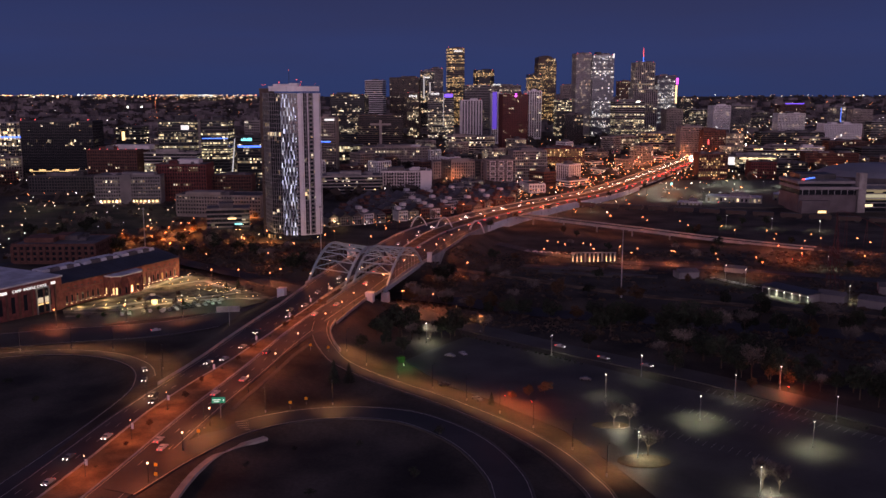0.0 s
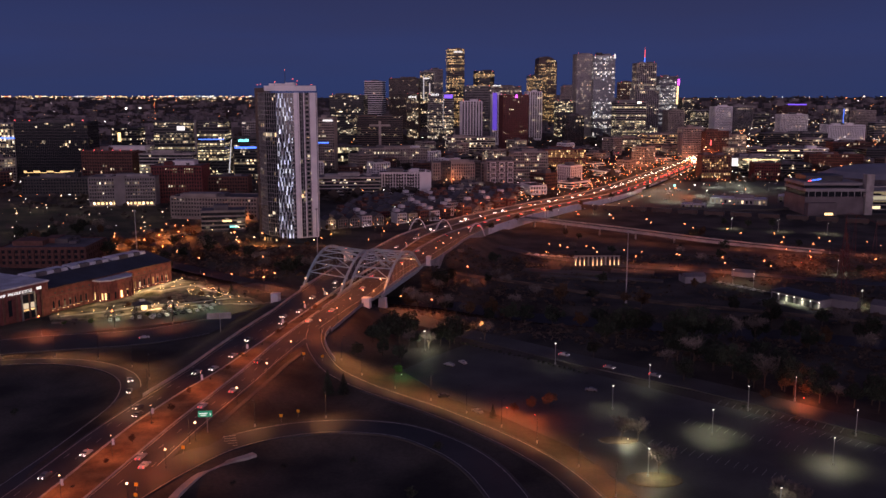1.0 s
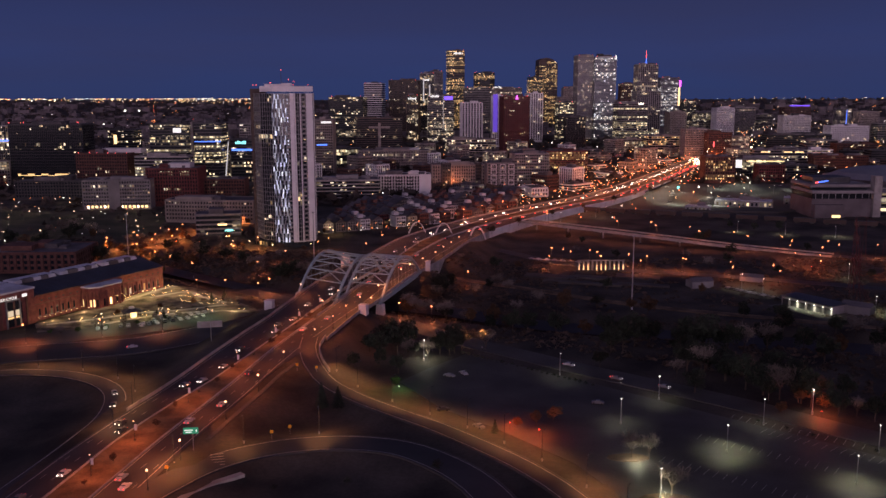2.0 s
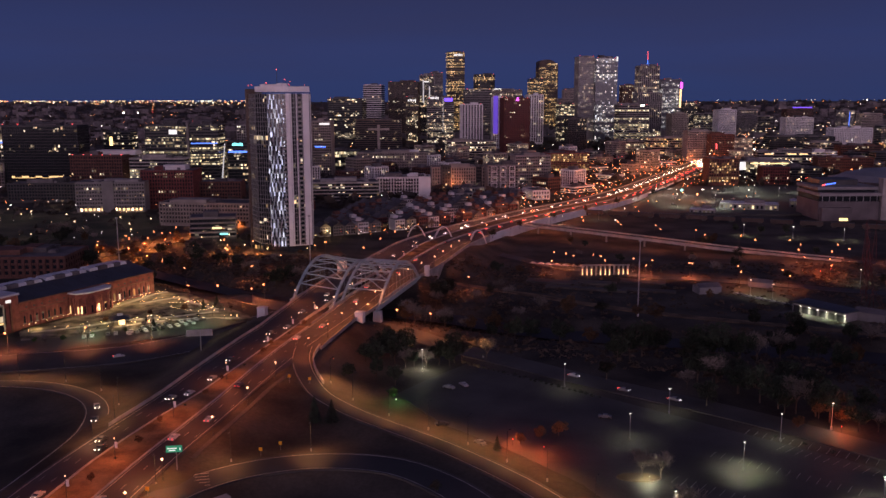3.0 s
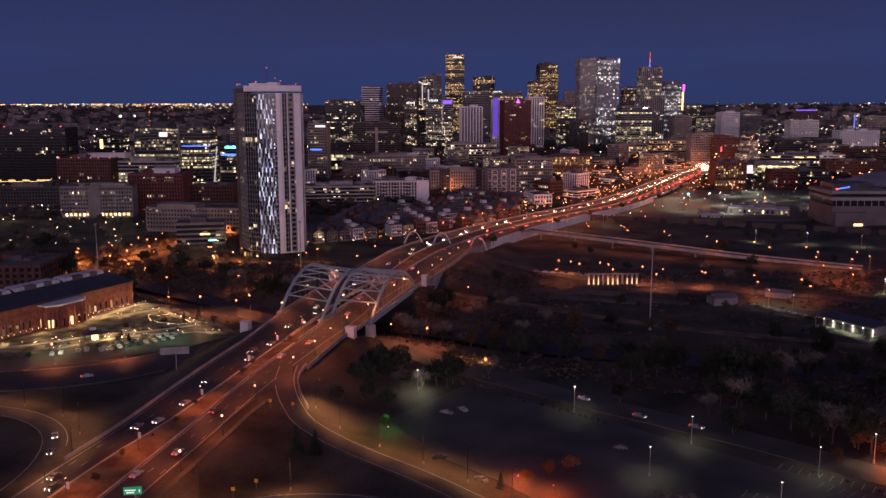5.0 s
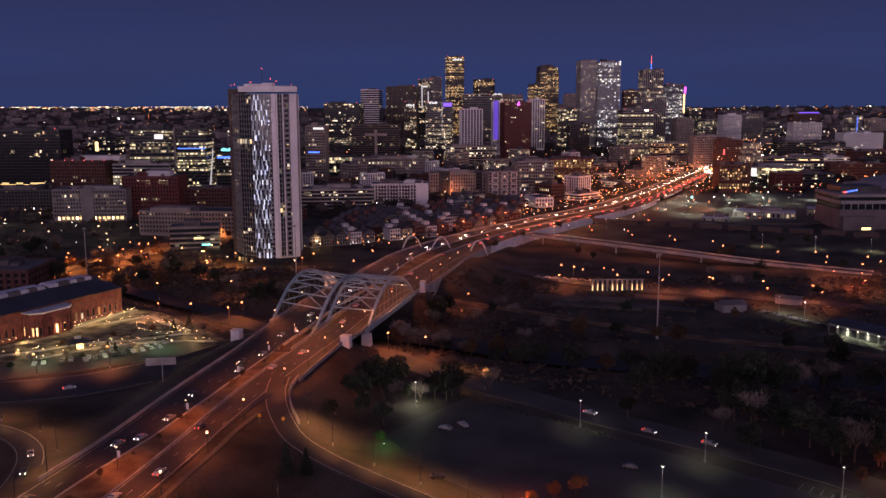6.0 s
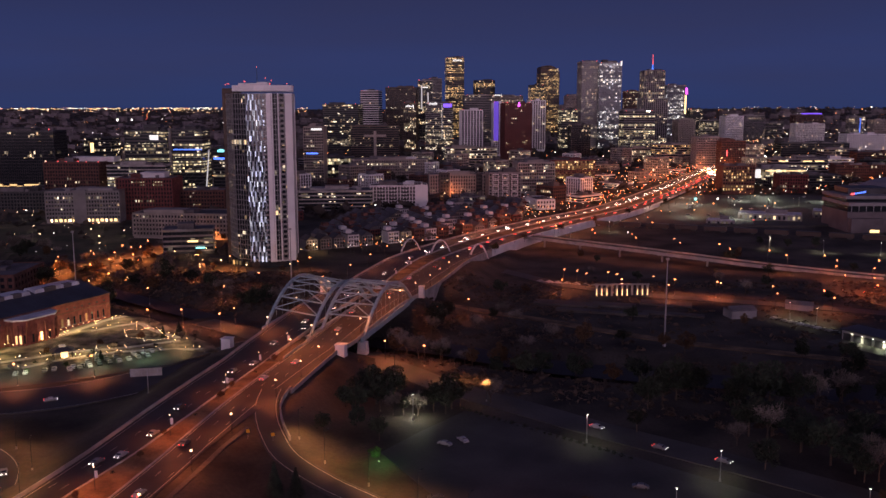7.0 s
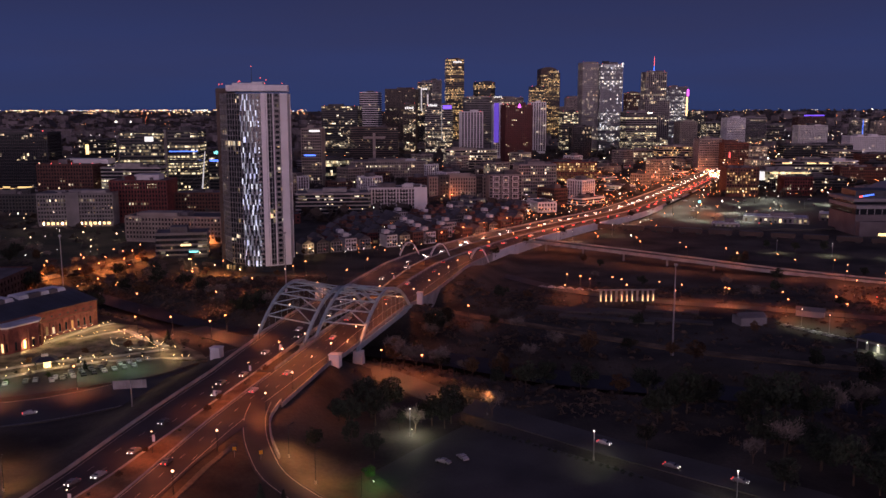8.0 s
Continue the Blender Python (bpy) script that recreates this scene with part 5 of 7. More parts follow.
# ---------------------------------------------------------------- lamps
def make_lamp(kind, m, label, group):
    t = thing("street_lamp", label, "street lamp", m, group=group)
    if kind == "globe":
        part("base", Geo().tube((0, 0, -0.4), (0, 0, 0.8), 0.26, 0.18, 8), M["dark_steel"], t)
        part("pole", Geo().tube((0, 0, 0.8), (0, 0, 5.2), 0.11, 0.08, 6), M["dark_steel"], t)
        part("globe", Geo().ball(0, 0, 5.75, 0.31, 8, 6), M["globe"], t, "glowing round globe")
        part("finial", Geo().tube((0, 0, 6.25), (0, 0, 6.6), 0.12, 0.02), M["dark_steel"], t)
        data, z = L_ROADSIDE, 8.0
    elif kind in ("park", "park_dim"):
        part("base", Geo().tube((0, 0, -0.4), (0, 0, 0.9), 0.32, 0.32, 10), M["concrete"], t)
        part("pole", Geo().tube((0, 0, 0.9), (0, 0, 9.0), 0.13, 0.09, 6), M["grey_steel"], t)
        part("head", Geo().box(0, 0, 8.9, 1.1, 0.6, 0.3), M["dark_steel"], t)
        part("lens", Geo().ball(0, 0, 8.8, 0.27, 8, 4, 0.7), M["white_lamp"], t, "glowing white lens")
        data, z = (L_PARK if kind == "park" else L_PARK_DIM), 8.2
    else:
        hgt = 9.0
        part("base", Geo().tube((0, 0, -0.4), (0, 0, 0.5), 0.25, 0.25, 8), M["concrete"], t)
        part("pole", Geo().tube((0, 0, 0.5), (0, 0, hgt), 0.12, 0.08, 6), M["dark_steel"], t)
        part("arm", Geo().tube((0, 0, hgt - 0.3), (0, -1.6, hgt), 0.06, 0.05, 5), M["dark_steel"], t)
        if kind in ("ramp", "loop"):
            head = part("lamp_head", Geo().box(0, -1.8, hgt - 0.05, 0.42, 1.0, 0.22, 0, 0.7), M["dark_steel"], t, "flat dark lamp head")
            part("lens", Geo().box(0, -1.8, hgt - 0.1, 0.26, 0.5, 0.04), M["sodium"], head, "orange lens under the head")
        else:
            part("lamp_head", Geo().ball(0, -1.7, hgt, 0.38, 8, 5, 0.8), M["sodium"], t, "glowing orange lamp head")
        data, z = {"sodium": L_SODIUM, "ramp": L_RAMP, "city": L_CITY, "west": L_WEST, "loop": L_LOOP}[kind], hgt - 0.8
    # globe posts: an added spot hangs over the road, apart from the globe
    b = bulb(data, pose(0, -1.7 if kind in ("sodium", "ramp", "city", "west", "loop") else 0, z) if kind != "globe" else pose(-1.6, 0, 8.2, 0, -10, 0))
    b.parent = t
    return t


def lamps(kind, places, label, group):
    first = None
    for x, y, z, r in places:
        m = pose(x, y, z, 0, 0, r)
        if first is None:
            first = make_lamp(kind, m, label, group)
        else:
            copy_thing(first, m)


def along(line, o, start, stop, step, rot=0.0):
    """Places beside a line, by its y, every step metres."""
    ln = offset(line, o)
    s = np.concatenate([[0], np.cumsum(np.linalg.norm(np.diff(ln[:, :2], axis=0), axis=1))])
    s0, s1 = np.interp([start, stop], np.arange(len(s)) / (len(s) - 1), s)
    return [tuple(np.interp(u, s, ln[:, c]) for c in range(3)) + (rot,) for u in np.arange(s0, s1, step)]


EDGE_R = offset(SPEER, np.where(sy < 375, 13.6, np.maximum(R_OUT - 2.2, 15.0)))
globe_y = [182, 206, 229, 251, 272, 303, 328, 354, 384, 404, 424, 441, 466, 486, 507, 527, 546, 566, 588, 610, 634, 660]
deck_spots = [(*at_y(offset(SPEER, R_IN - 0.2), y)[:3], 0) for y in (432, 458, 489, 520, 551)] + [(*at_y(offset(SPEER, L_OUT + 0.9), y)[:3], 180) for y in (470, 508, 548)]
lamps("globe", [(*at_y(EDGE_R, y)[:3], 0) for y in globe_y] + deck_spots, "dark post lamp with a glowing globe beside the boulevard", "boulevard globe lamps")
EDGE_L = offset(SPEER, L_OUT - 1.2)
lamps("sodium", [(*at_y(EDGE_L, y)[:3], 90) for y in (545, 580, 615, 650, 690, 730)] + [(*at_y(offset(SPEER, R_OUT + 1.2), y)[:3], -90) for y in (690, 730, 775, 815, 855)],
      "grey lamp post with an orange sodium head", "sodium street lamps")
far_spots = []
for i, y in enumerate(np.arange(760, 1530, 30)):
    far_spots.append((*at_y(EDGE_L, y)[:3], 90))
    far_spots.append((*at_y(EDGE_R, y + 14)[:3], -90))
rc = random.Random(77)
for i in range(34):
    p = at_y(SPEER, rc.uniform(960, 1530))
    o = rc.choice((-1, -1, 1)) * rc.uniform(45, 190)
    far_spots.append((p[0] + o, p[1] - o * 0.5, float(base_height(np.array(p[0] + o), np.array(p[1] - o * 0.5))), rc.uniform(0, 360)))
lamps("city", far_spots, "orange sodium lamp along the far avenue", "avenue lamps")
lamps("sodium", [(76, 601, 0, 0), (60, 583, 0, 0), (93, 599, 0, 0), (93, 584, 0, 0), (115, 569, 0, 0), (122, 584, 0, 0), (144, 574, 0, 0), (169, 566, 0, 0),
                 (165, 548, 0, 0), (191, 554, 0, 0), (189, 537, 0, 0), (225, 568, 0, 0), (233, 589, 0, 0), (227, 624, 0, 0), (220, 596, 0, 0), (246, 617, 0, 0), (143, 577, 0, 0), (65, 614, 0, 0), (72, 609, 0, 0), (89, 605, 0, 0), (112, 592, 0, 0), (262, 560, 0, 0)], "orange sodium lamp over the east side street", "east street lamps")
lamps("sodium", [(*p[:3], 130) for p in offset(VIADUCT, -5.0)[4::6]] + [(*p[:3], -50) for p in offset(VIADUCT, 5.0)[6::6]],
      "orange sodium lamp on the side viaduct", "viaduct lamps")
# the last four lamps are added to brighten the dark left bank
lamps("sodium", [(-121, 565, 0, 0), (-127, 510, 0, 0), (-143, 510, 0, 0), (-107, 502, 0, 0),                  (-27, 452, 0.8, 0), (-11, 445, 0.8, 0), (-7, 514, 0.2, 0), (8, 533, 0.2, 0), (-90, 655, 0, 0), (-95, 640, 0, 0), (-111, 603, 0, 0), (-103, 513, 0, 0), (-160, 560, 0, 0), (-196, 600, 0, 0), (-178, 640, 0, 0), (-150, 622, 0, 0)], "orange sodium lamp beside the river park", "river park lamps")
ramp_spots = [(*p[:3], 150) for p in offset(RAMP, -7.0)[10:46:4]]
# loop posts are added to put orange light on the verges
loop_spots = [(*p[:3], 200) for p in offset(LOOP_L, 7.0)[36:66:4]] + [(*p[:3], 0) for p in offset(LOOP_R, -8.5)[9:18:4]]
lamps("loop", loop_spots, "slim lamp post added beside the loop ramp", "loop lamps")
lamps("ramp", ramp_spots, "slim lamp post over the curving ramp", "ramp lamps")
lamps("sodium", [(-225, 394, 1.4, 0), (-190, 407, 1.4, 0), (-160, 417, 1.4, 0), (-136, 428, 1.4, 0)], "orange sodium lamp along the highway edge", "highway lamps")
# posts added to give the drive near the bridge its warm light
lamps("ramp", [(-42, 466, 1.2, 0), (-22, 432, 1.9, 0), (1, 424, 2, 0), (12, 399.5, 2.2, 0)], "added lamp post that lights the riverside drive", "riverside lamps")
lamps("park", [(83, 286, 2.4, 0), (112, 263, 2.4, 0)], "grey parking lot lamp casting a bright white pool", "bright parking lamps")
lamps("park_dim", [(55, 309, 2.4, 0), (73, 333, 2.4, 0), (102, 309, 2.4, 0), (129, 286, 2.4, 0), (122, 319, 2.4, 0), (55.5, 254, 2.4, 0), (84, 229, 2.4, 0), (41, 361, 2.4, 0), (-12.5, 379.5, 2.4, 0)],
      "grey parking lot lamp with a white head", "parking lot lamps")

lamps("west", [(*p[:3], 90) for p in offset(LEFT_ST, -7)[10::5]] + [(*p[:3], -90) for p in offset(LEFT_ST, 7)[12::6]], "orange sodium lamp along the west street", "west street lamps")
lamps("west", [(-214, 647, 0.2, 0), (-220, 672, 0.2, 0), (-205, 664, 0.2, 0), (-218, 628, 0.2, 0), (-211, 695, 0.2, 0), (-232, 612, 0.2, 0), (-163, 663, 0.2, 0), (-141, 657, 0.2, 0)],
      "orange sodium lamp at the west street crossing", "west crossing lamps")
# lamps added to brighten patches of ground beside the tracks
lamps("park", [(228, 737, 0.4, 0), (296, 712, 0.4, 0), (262, 725, 0.4, 0)], "added white lamp post over bare ground by the rails", "rail side lamps")
lamps("park", [(92, 790, 0.4, 0), (128, 824, 0.6, 0), (150, 872, 0.8, 0), (176, 912, 1.0, 0)], "white lamp post below the pale retaining wall", "wall lamps")
for i, (x, y) in enumerate(((-417, 861), (-388, 827), (-365, 702), (-352, 708), (-388, 788), (-329, 721), (-257, 738), (-292, 809), (-380, 894), (-389, 848), (-405, 918), (-440, 880), (-347, 827), (-300, 845), (-262, 800), (-270, 770), (-320, 780))):
    t = thing("park_lamp", "short post lamp with a warm white globe on the park lawn", "street lamp", pose(x, y, gz(x, y)), group="park lawn lamps")
    part("post", Geo().tube((0, 0, -0.4), (0, 0, 4.4), 0.08, 0.06), M["dark_steel"], t)
    part("globe", Geo().ball(0, 0, 4.7, 0.42, 8, 5), M["globe"], t)
    b = bulb(L_LAWN, pose(0, 0, 6.0))
    b.parent = t
# small floods that light the bare trees of the lot from within
L_BARE = light_data("tree_flood_bulb", (1.0, 0.94, 0.70), 1300, 0.2)
for x, y in ((54.5, 278.5), (57.0, 254.5), (87.5, 230.5), (-12.0, 380.5)):
    t = thing("tree_flood", "short post with a pale flood below a bare tree", "lamp", pose(x, y, gz(x, y)), group="tree floods")
    part("post", Geo().tube((0, 0, -0.3), (0, 0, 1.6), 0.06), M["dark_steel"], t)
    part("lens", Geo().ball(0, 0, 1.7, 0.08), M["white_lamp"], t)
    b = bulb(L_BARE, pose(0, 0, 2.4))
    b.parent = t
# red-orange floods by ramp and lot; last two added in place of car lights
L_RED = light_data("red_flood", (1.0, 0.15, 0.045), 2600, 0.3)
for x, y in ((18, 304), (27, 298), (124, 316), (226, 583), (236, 592)):
    t = thing("flood_lamp", "short post with an added red-orange flood", "lamp", pose(x, y, gz(x, y)), group="red flood lamps")
    part("post", Geo().tube((0, 0, -0.3), (0, 0, 2.2), 0.06), M["dark_steel"], t)
    part("lens", Geo().ball(0, 0, 2.3, 0.16), M["beacon"], t)
    b = bulb(L_RED, pose(0, 0, 3.2))
    b.parent = t
# ---------------------------------------------------------------- the parking lot
corner = [(-21, 352), (-10, 369), (5, 389), (18, 379), (45, 357), (84, 322), (116, 294), (150, 262), (170, 225), (150, 190), (70, 190), (56, 226), (47, 250), (36, 276), (14, 304), (-4, 322)]
g = Geo()
g.prism(corner, 1.9, 2.55)
structure("pavement_parking_lot", g, M["asphalt_old"], "large half-empty asphalt parking lot", "parking lot")
g = Geo()
for r in range(3):
    bx, by = 62 + 16 * r, 236 + 18 * r
    for i in range(16):
        u = i * 2.7
        g.box(bx + u * 0.80, by + u * -0.02 + 28 - 0.62 * u + 16, 2.555, 0.12, 4.8, 0.02, math.radians(-36))
for i in range(22):
    g.box(100 + i * 2.05, 303 - i * 1.85, 2.555, 0.12, 4.6, 0.02, math.radians(-48))
structure("bay_lines", g, M["paint_line"], "faded white parking bay lines", "road marking")
for x, y, rx, ry in ((57, 252, 9, 5), (52, 281, 7, 3)):
    isl = structure("pavement_island", Geo().prism([(x + rx * math.cos(a) * 0.9, y + ry * math.sin(a)) for a in np.linspace(0, 2 * math.pi, 15)[:-1]], 2.5, 2.75), M["median"], "planted traffic island in the parking lot", "island")


# ---------------------------------------------------------------- trees
def leaf_cloud(g, rnd, blobs, count, size):
    for _ in range(count):
        bx, by, bz, br = rnd.choice(blobs)
        v = Vector((rnd.gauss(0, 1), rnd.gauss(0, 1), rnd.gauss(0, 1))).normalized() * br * rnd.uniform(0.45, 1.05) ** 0.6
        c = Vector((bx, by, bz)) + Vector((v.x, v.y, v.z * 0.8))
        a = Vector((rnd.gauss(0, 1), rnd.gauss(0, 1), rnd.gauss(0, 1))).normalized() * size * rnd.uniform(0.6, 1.3)
        b = a.orthogonal().normalized() * size * rnd.uniform(0.4, 0.9)
        g.quad(tuple(c - a), tuple(c - b), tuple(c + a), tuple(c + b))


def limbs(g, rnd, h, spread, levels=2):
    g.tube((0, 0, -0.5), (0, 0, h * 0.4), h * 0.024, h * 0.016, 6)
    tips = []
    for i in range(6):
        a = i * 1.05 + rnd.uniform(-0.3, 0.3)
        p = Vector((0, 0, h * rnd.uniform(0.25, 0.42)))
        q = Vector((math.cos(a) * spread * rnd.uniform(0.4, 0.7), math.sin(a) * spread * rnd.uniform(0.4, 0.7), h * rnd.uniform(0.6, 0.8)))
        g.tube(p, q, h * 0.011, h * 0.006, 5)
        for _ in range(4):
            e = q + Vector((rnd.uniform(-1, 1), rnd.uniform(-1, 1), rnd.uniform(0.2, 1.0))) * spread * 0.38
            g.tube(p.lerp(q, rnd.uniform(0.4, 1.0)), e, h * 0.005, h * 0.002, 4)
            tips.append(e)
    return tips


def make_tree(kind, m, seed, label, group=""):
    rnd = random.Random(seed)
    t = thing("shrub" if kind == "shrub" else "tree", label, "shrub" if kind == "shrub" else "tree", m, group=group)
    tr, cr = Geo(), Geo()
    if kind == "conifer":
        tr.tube((0, 0, -0.5), (0, 0, 8.5), 0.22, 0.03, 6)
        for i in range(26):
            z = 0.9 + i * 0.31
            r = 3.1 * (1 - i / 27) + 0.1
            for k in range(15):
                a = rnd.uniform(0, 6.28)
                q = Vector((math.cos(a) * r, math.sin(a) * r, z - 0.35 * r * 0.5))
                s = Vector((-math.sin(a), math.cos(a), 0)) * 0.36
                cr.quad((0, 0, z + 0.2), tuple(q * 0.6 - s + Vector((0, 0, z * 0.4))), tuple(q), tuple(q * 0.6 + s + Vector((0, 0, z * 0.4))))
        mat = "leaf_dark"
    elif kind == "bare":
        tips = limbs(tr, rnd, 7.5, 3.4)
        for e in tips:
            for _ in range(60):
                f = e + Vector((rnd.gauss(0, 1), rnd.gauss(0, 1), rnd.gauss(0.4, 0.8))) * 0.85
                s = Vector((rnd.uniform(-1, 1), rnd.uniform(-1, 1), 0)) * 0.09
                cr.tri(tuple(e), tuple(f - s), tuple(f + s))
        mat = "twig"
    else:
        h = {"round": 10.0, "dry": 8.0, "green": 7.0, "shrub": 2.4}[kind]
        spread = h * (0.42 if kind != "shrub" else 0.6)
        tips = limbs(tr, rnd, h, spread)
        blobs = []
        for _ in range(24):
            v = Vector((rnd.gauss(0, 1), rnd.gauss(0, 1), rnd.gauss(0, 1))).normalized() * rnd.uniform(0.35, 0.95)
            blobs.append((v.x * spread, v.y * spread, h * 0.58 + v.z * h * 0.34, h * rnd.uniform(0.10, 0.19)))
        leaf_cloud(cr, rnd, blobs, 1500 if kind != "shrub" else 320, h * 0.034 if kind != "shrub" else 0.14)
        mat = {"round": "leaf_dark", "dry": "leaf_dry", "green": "leaf_green", "shrub": "leaf_dark"}[kind]
    part("trunk", tr, M["bark"], t)
    part("crown", cr, M[mat], t)
    return t


TREES = {}


def plant(kind, x, y, size=1.0, z=None, seed=0):
    lab = {"conifer": "dark green conifer on the dry verge", "bare": "bare winter tree with fine pale twigs", "round": "dark tree with a broad rounded crown", "dry": "tree with dry brown autumn leaves",
           "green": "green-leaved tree lit by a lamp", "shrub": "low dark shrub on dry ground"}[kind]
    rnd = random.Random(int(x * 13 + y * 7))
    m = pose(x, y, gz(x, y) if z is None else z, 0, 0, rnd.uniform(0, 360)) @ Matrix.Diagonal((size, size, size * rnd.uniform(0.85, 1.15), 1))
    key = (kind, rnd.randrange(3))
    if key not in TREES:
        t = make_tree(kind, Matrix.Identity(4), hash_seed(key), lab, group="%s plants" % kind)
        TREES[key] = t
        t.matrix_basis = m
    else:
        t = copy_thing(TREES[key], m)
        t.scale = (size, size, m.to_scale().z)
    return t


def hash_seed(key):
    return sum(ord(c) for c in key[0]) * 10 + key[1]


for x, y, s in ((-46, 322, 0.95), (-40, 320, 0.85), (13, 300, 0.5), (-143, 452, 0.6)):
    plant("conifer", x, y, s)
for x, y, s in ((-26, 396, 1.0), (-31, 402, 0.9), (-20, 402, 0.9), (-36, 392, 0.7), (-6, 388, 0.9), (0, 391, 0.95), (3, 394, 0.7), (-40, 366, 0.5), (-22, 362, 0.6), (-30, 372, 0.6), (-16, 384, 0.7), (-32, 386, 1.0), (-24, 388, 0.9), (-2, 386, 0.8)):
    plant("round", x, y, s * 1.3)
plant("green", -22, 347, 0.75)
t = thing("flood_post", "short post with a green flood under a tree", "lamp", pose(-20.5, 343.5, gz(-20.5, 343.5)))
part("post", Geo().tube((0, 0, -0.3), (0, 0, 1.0), 0.06), M["dark_steel"], t)
part("lens", Geo().ball(0, 0, 1.1, 0.12), M["white_lamp"], t)
L_TREE = light_data("green_tree_flood", (0.35, 1.0, 0.3), 500, 0.2)
bulb(L_TREE, pose(-20.5, 343.0, gz(-20.5, 343.5) + 2.2))
for x, y, s in ((-11, 382.5, 1.0), (53, 281, 1.0), (58, 280, 0.9), (59, 256, 1.15), (86, 233, 1.0), (90, 231, 0.9), (13.5, 398, 1.1), (-60, 470, 0.8)):
    plant("bare", x, y, s)
for x, y, s in ((33, 312, 0.75), (20.5, 305, 0.5), (27, 309, 0.6), (122, 329, 1.0), (128, 323, 0.9), (112, 320, 0.6), (18, 440, 1.3), (26, 448, 1.2), (8, 446, 1.0), (60, 425, 1.0)):
    plant("dry", x, y, s)
rnd = random.Random(5)
for i in range(150):
    u = rnd.uniform(0, 1)
    p = RIVER[int(u * (len(RIVER) - 1))]
    o = rnd.choice((-1, 1)) * rnd.uniform(16, 40)
    n = normals(RIVER)[int(u * (len(RIVER) - 1))]
    x, y = p[0] + n[0] * o, p[1] + n[1] * o
    clear = min(float(near(ln, np.array(x), np.array(y))[0]) for ln in (ROAD_N, TRAIL, HIGHWAY, LEFT_ST))
    ds = float(near(offset(SPEER, -6), np.array(x), np.array(y))[0])
    if clear > 9 and ds > 27 and not (-262 < x < -95 and 380 < y < 548):
        plant(rnd.choice(("round", "bare", "bare", "dry", "round")), x, y, rnd.uniform(0.8, 1.5))
for i in range(80):
    x, y = rnd.uniform(-200, 280), rnd.uniform(380, 760)
    clear = min(float(near(ln, np.array(x), np.array(y))[0]) for ln in (ROAD_N, TRAIL, STREET, VIADUCT))
    if clear > 9 and float(near(offset(SPEER, -6), np.array(x), np.array(y))[0]) > 30 and float(near(RIVER, np.array(x), np.array(y))[0]) > 20 and not (-262 < x < -98 and y < 548) and not (-165 < x < -90 and 650 < y < 720) and not (60 < x < 240 and 440 < y < 600 and i % 3):
        plant(rnd.choice(("round", "bare", "shrub", "dry")), x, y, rnd.uniform(0.6, 1.1))
rt = random.Random(19)
for i in range(46):
    k = rt.randrange(len(ROAD_N) // 2, len(ROAD_N) - 4)
    o = -rt.uniform(9.5, 34)
    p, q = ROAD_N[k], normals(ROAD_N)[k]
    x, y = p[0] + q[0] * o, p[1] + q[1] * o
    if 22 < x < 250 and float(near(RIVER, np.array(x), np.array(y))[0]) > 17:
        plant(rt.choice(("round", "round", "bare", "round")), x, y, rt.uniform(0.9, 1.5))
for x, y, s in ((78, 401, 1.5), (72, 396, 1.3), (85, 404, 1.4), (107, 392, 1.6), (114, 388, 1.4), (100, 396, 1.4), (66, 391, 1.2), (122, 358, 1.3), (94, 388, 1.2), (130, 352, 1.2), (48, 436, 1.3), (36, 448, 1.2), (-4, 462, 1.1), (70, 424, 1.3), (58, 370, 0.8), (88, 341, 1.0), (150, 300, 1.1), (163, 286, 1.2), (140, 312, 1.0), (112, 333, 0.9)):
    plant("round", x, y, s)
for i in range(26):
    plant("shrub", 4 + i * 1.9 + rnd.uniform(-0.3, 0.3), 388.5 - i * 1.65, rnd.uniform(0.5, 0.8))
for x, y in ((101, 309), (108, 303), (114, 297), (128, 284), (136, 277)):
    plant("shrub", x, y + 1.5, 0.6)
for i in range(14):
    y = 240 + i * 14
    p = at_y(offset(SPEER, L_IN / 2), y)
    plant("dry" if i % 3 else "shrub", p[0] + rnd.uniform(-2, 2), p[1], rnd.uniform(0.25, 0.4) if i % 3 else 0.5, z=p[2])
for x, y in ((-5, 268), (-30, 262), (-50, 258), (-12, 240), (-62, 246), (-40, 228), (-170, 320), (-200, 300), (-150, 300), (-185, 335)):
    plant("shrub", x, y, rnd.uniform(0.8, 1.6))
# trees along the left-hand street, lit by its lamps
for i in range(16):
    p = LEFT_ST[int(4 + i * (len(LEFT_ST) - 8) / 16)]
    plant("dry" if i % 4 else "bare", p[0] + (10 if i % 2 else -10), p[1], rnd.uniform(0.7, 1.05))
    plant("bare" if i % 3 else "dry", p[0] + (14 if i % 2 else -15) + rnd.uniform(-3, 3), p[1] + rnd.uniform(-6, 6), rnd.uniform(0.6, 0.9))
for i in range(30):
    p = at_y(EDGE_L if i % 2 else EDGE_R, 690 + i * 26)
    plant(rnd.choice(("dry", "bare", "round")), p[0] + (-6 if i % 2 else 6), p[1], rnd.uniform(0.6, 0.9), z=p[2] - 1 if i % 2 == 0 else p[2] - 0.5)


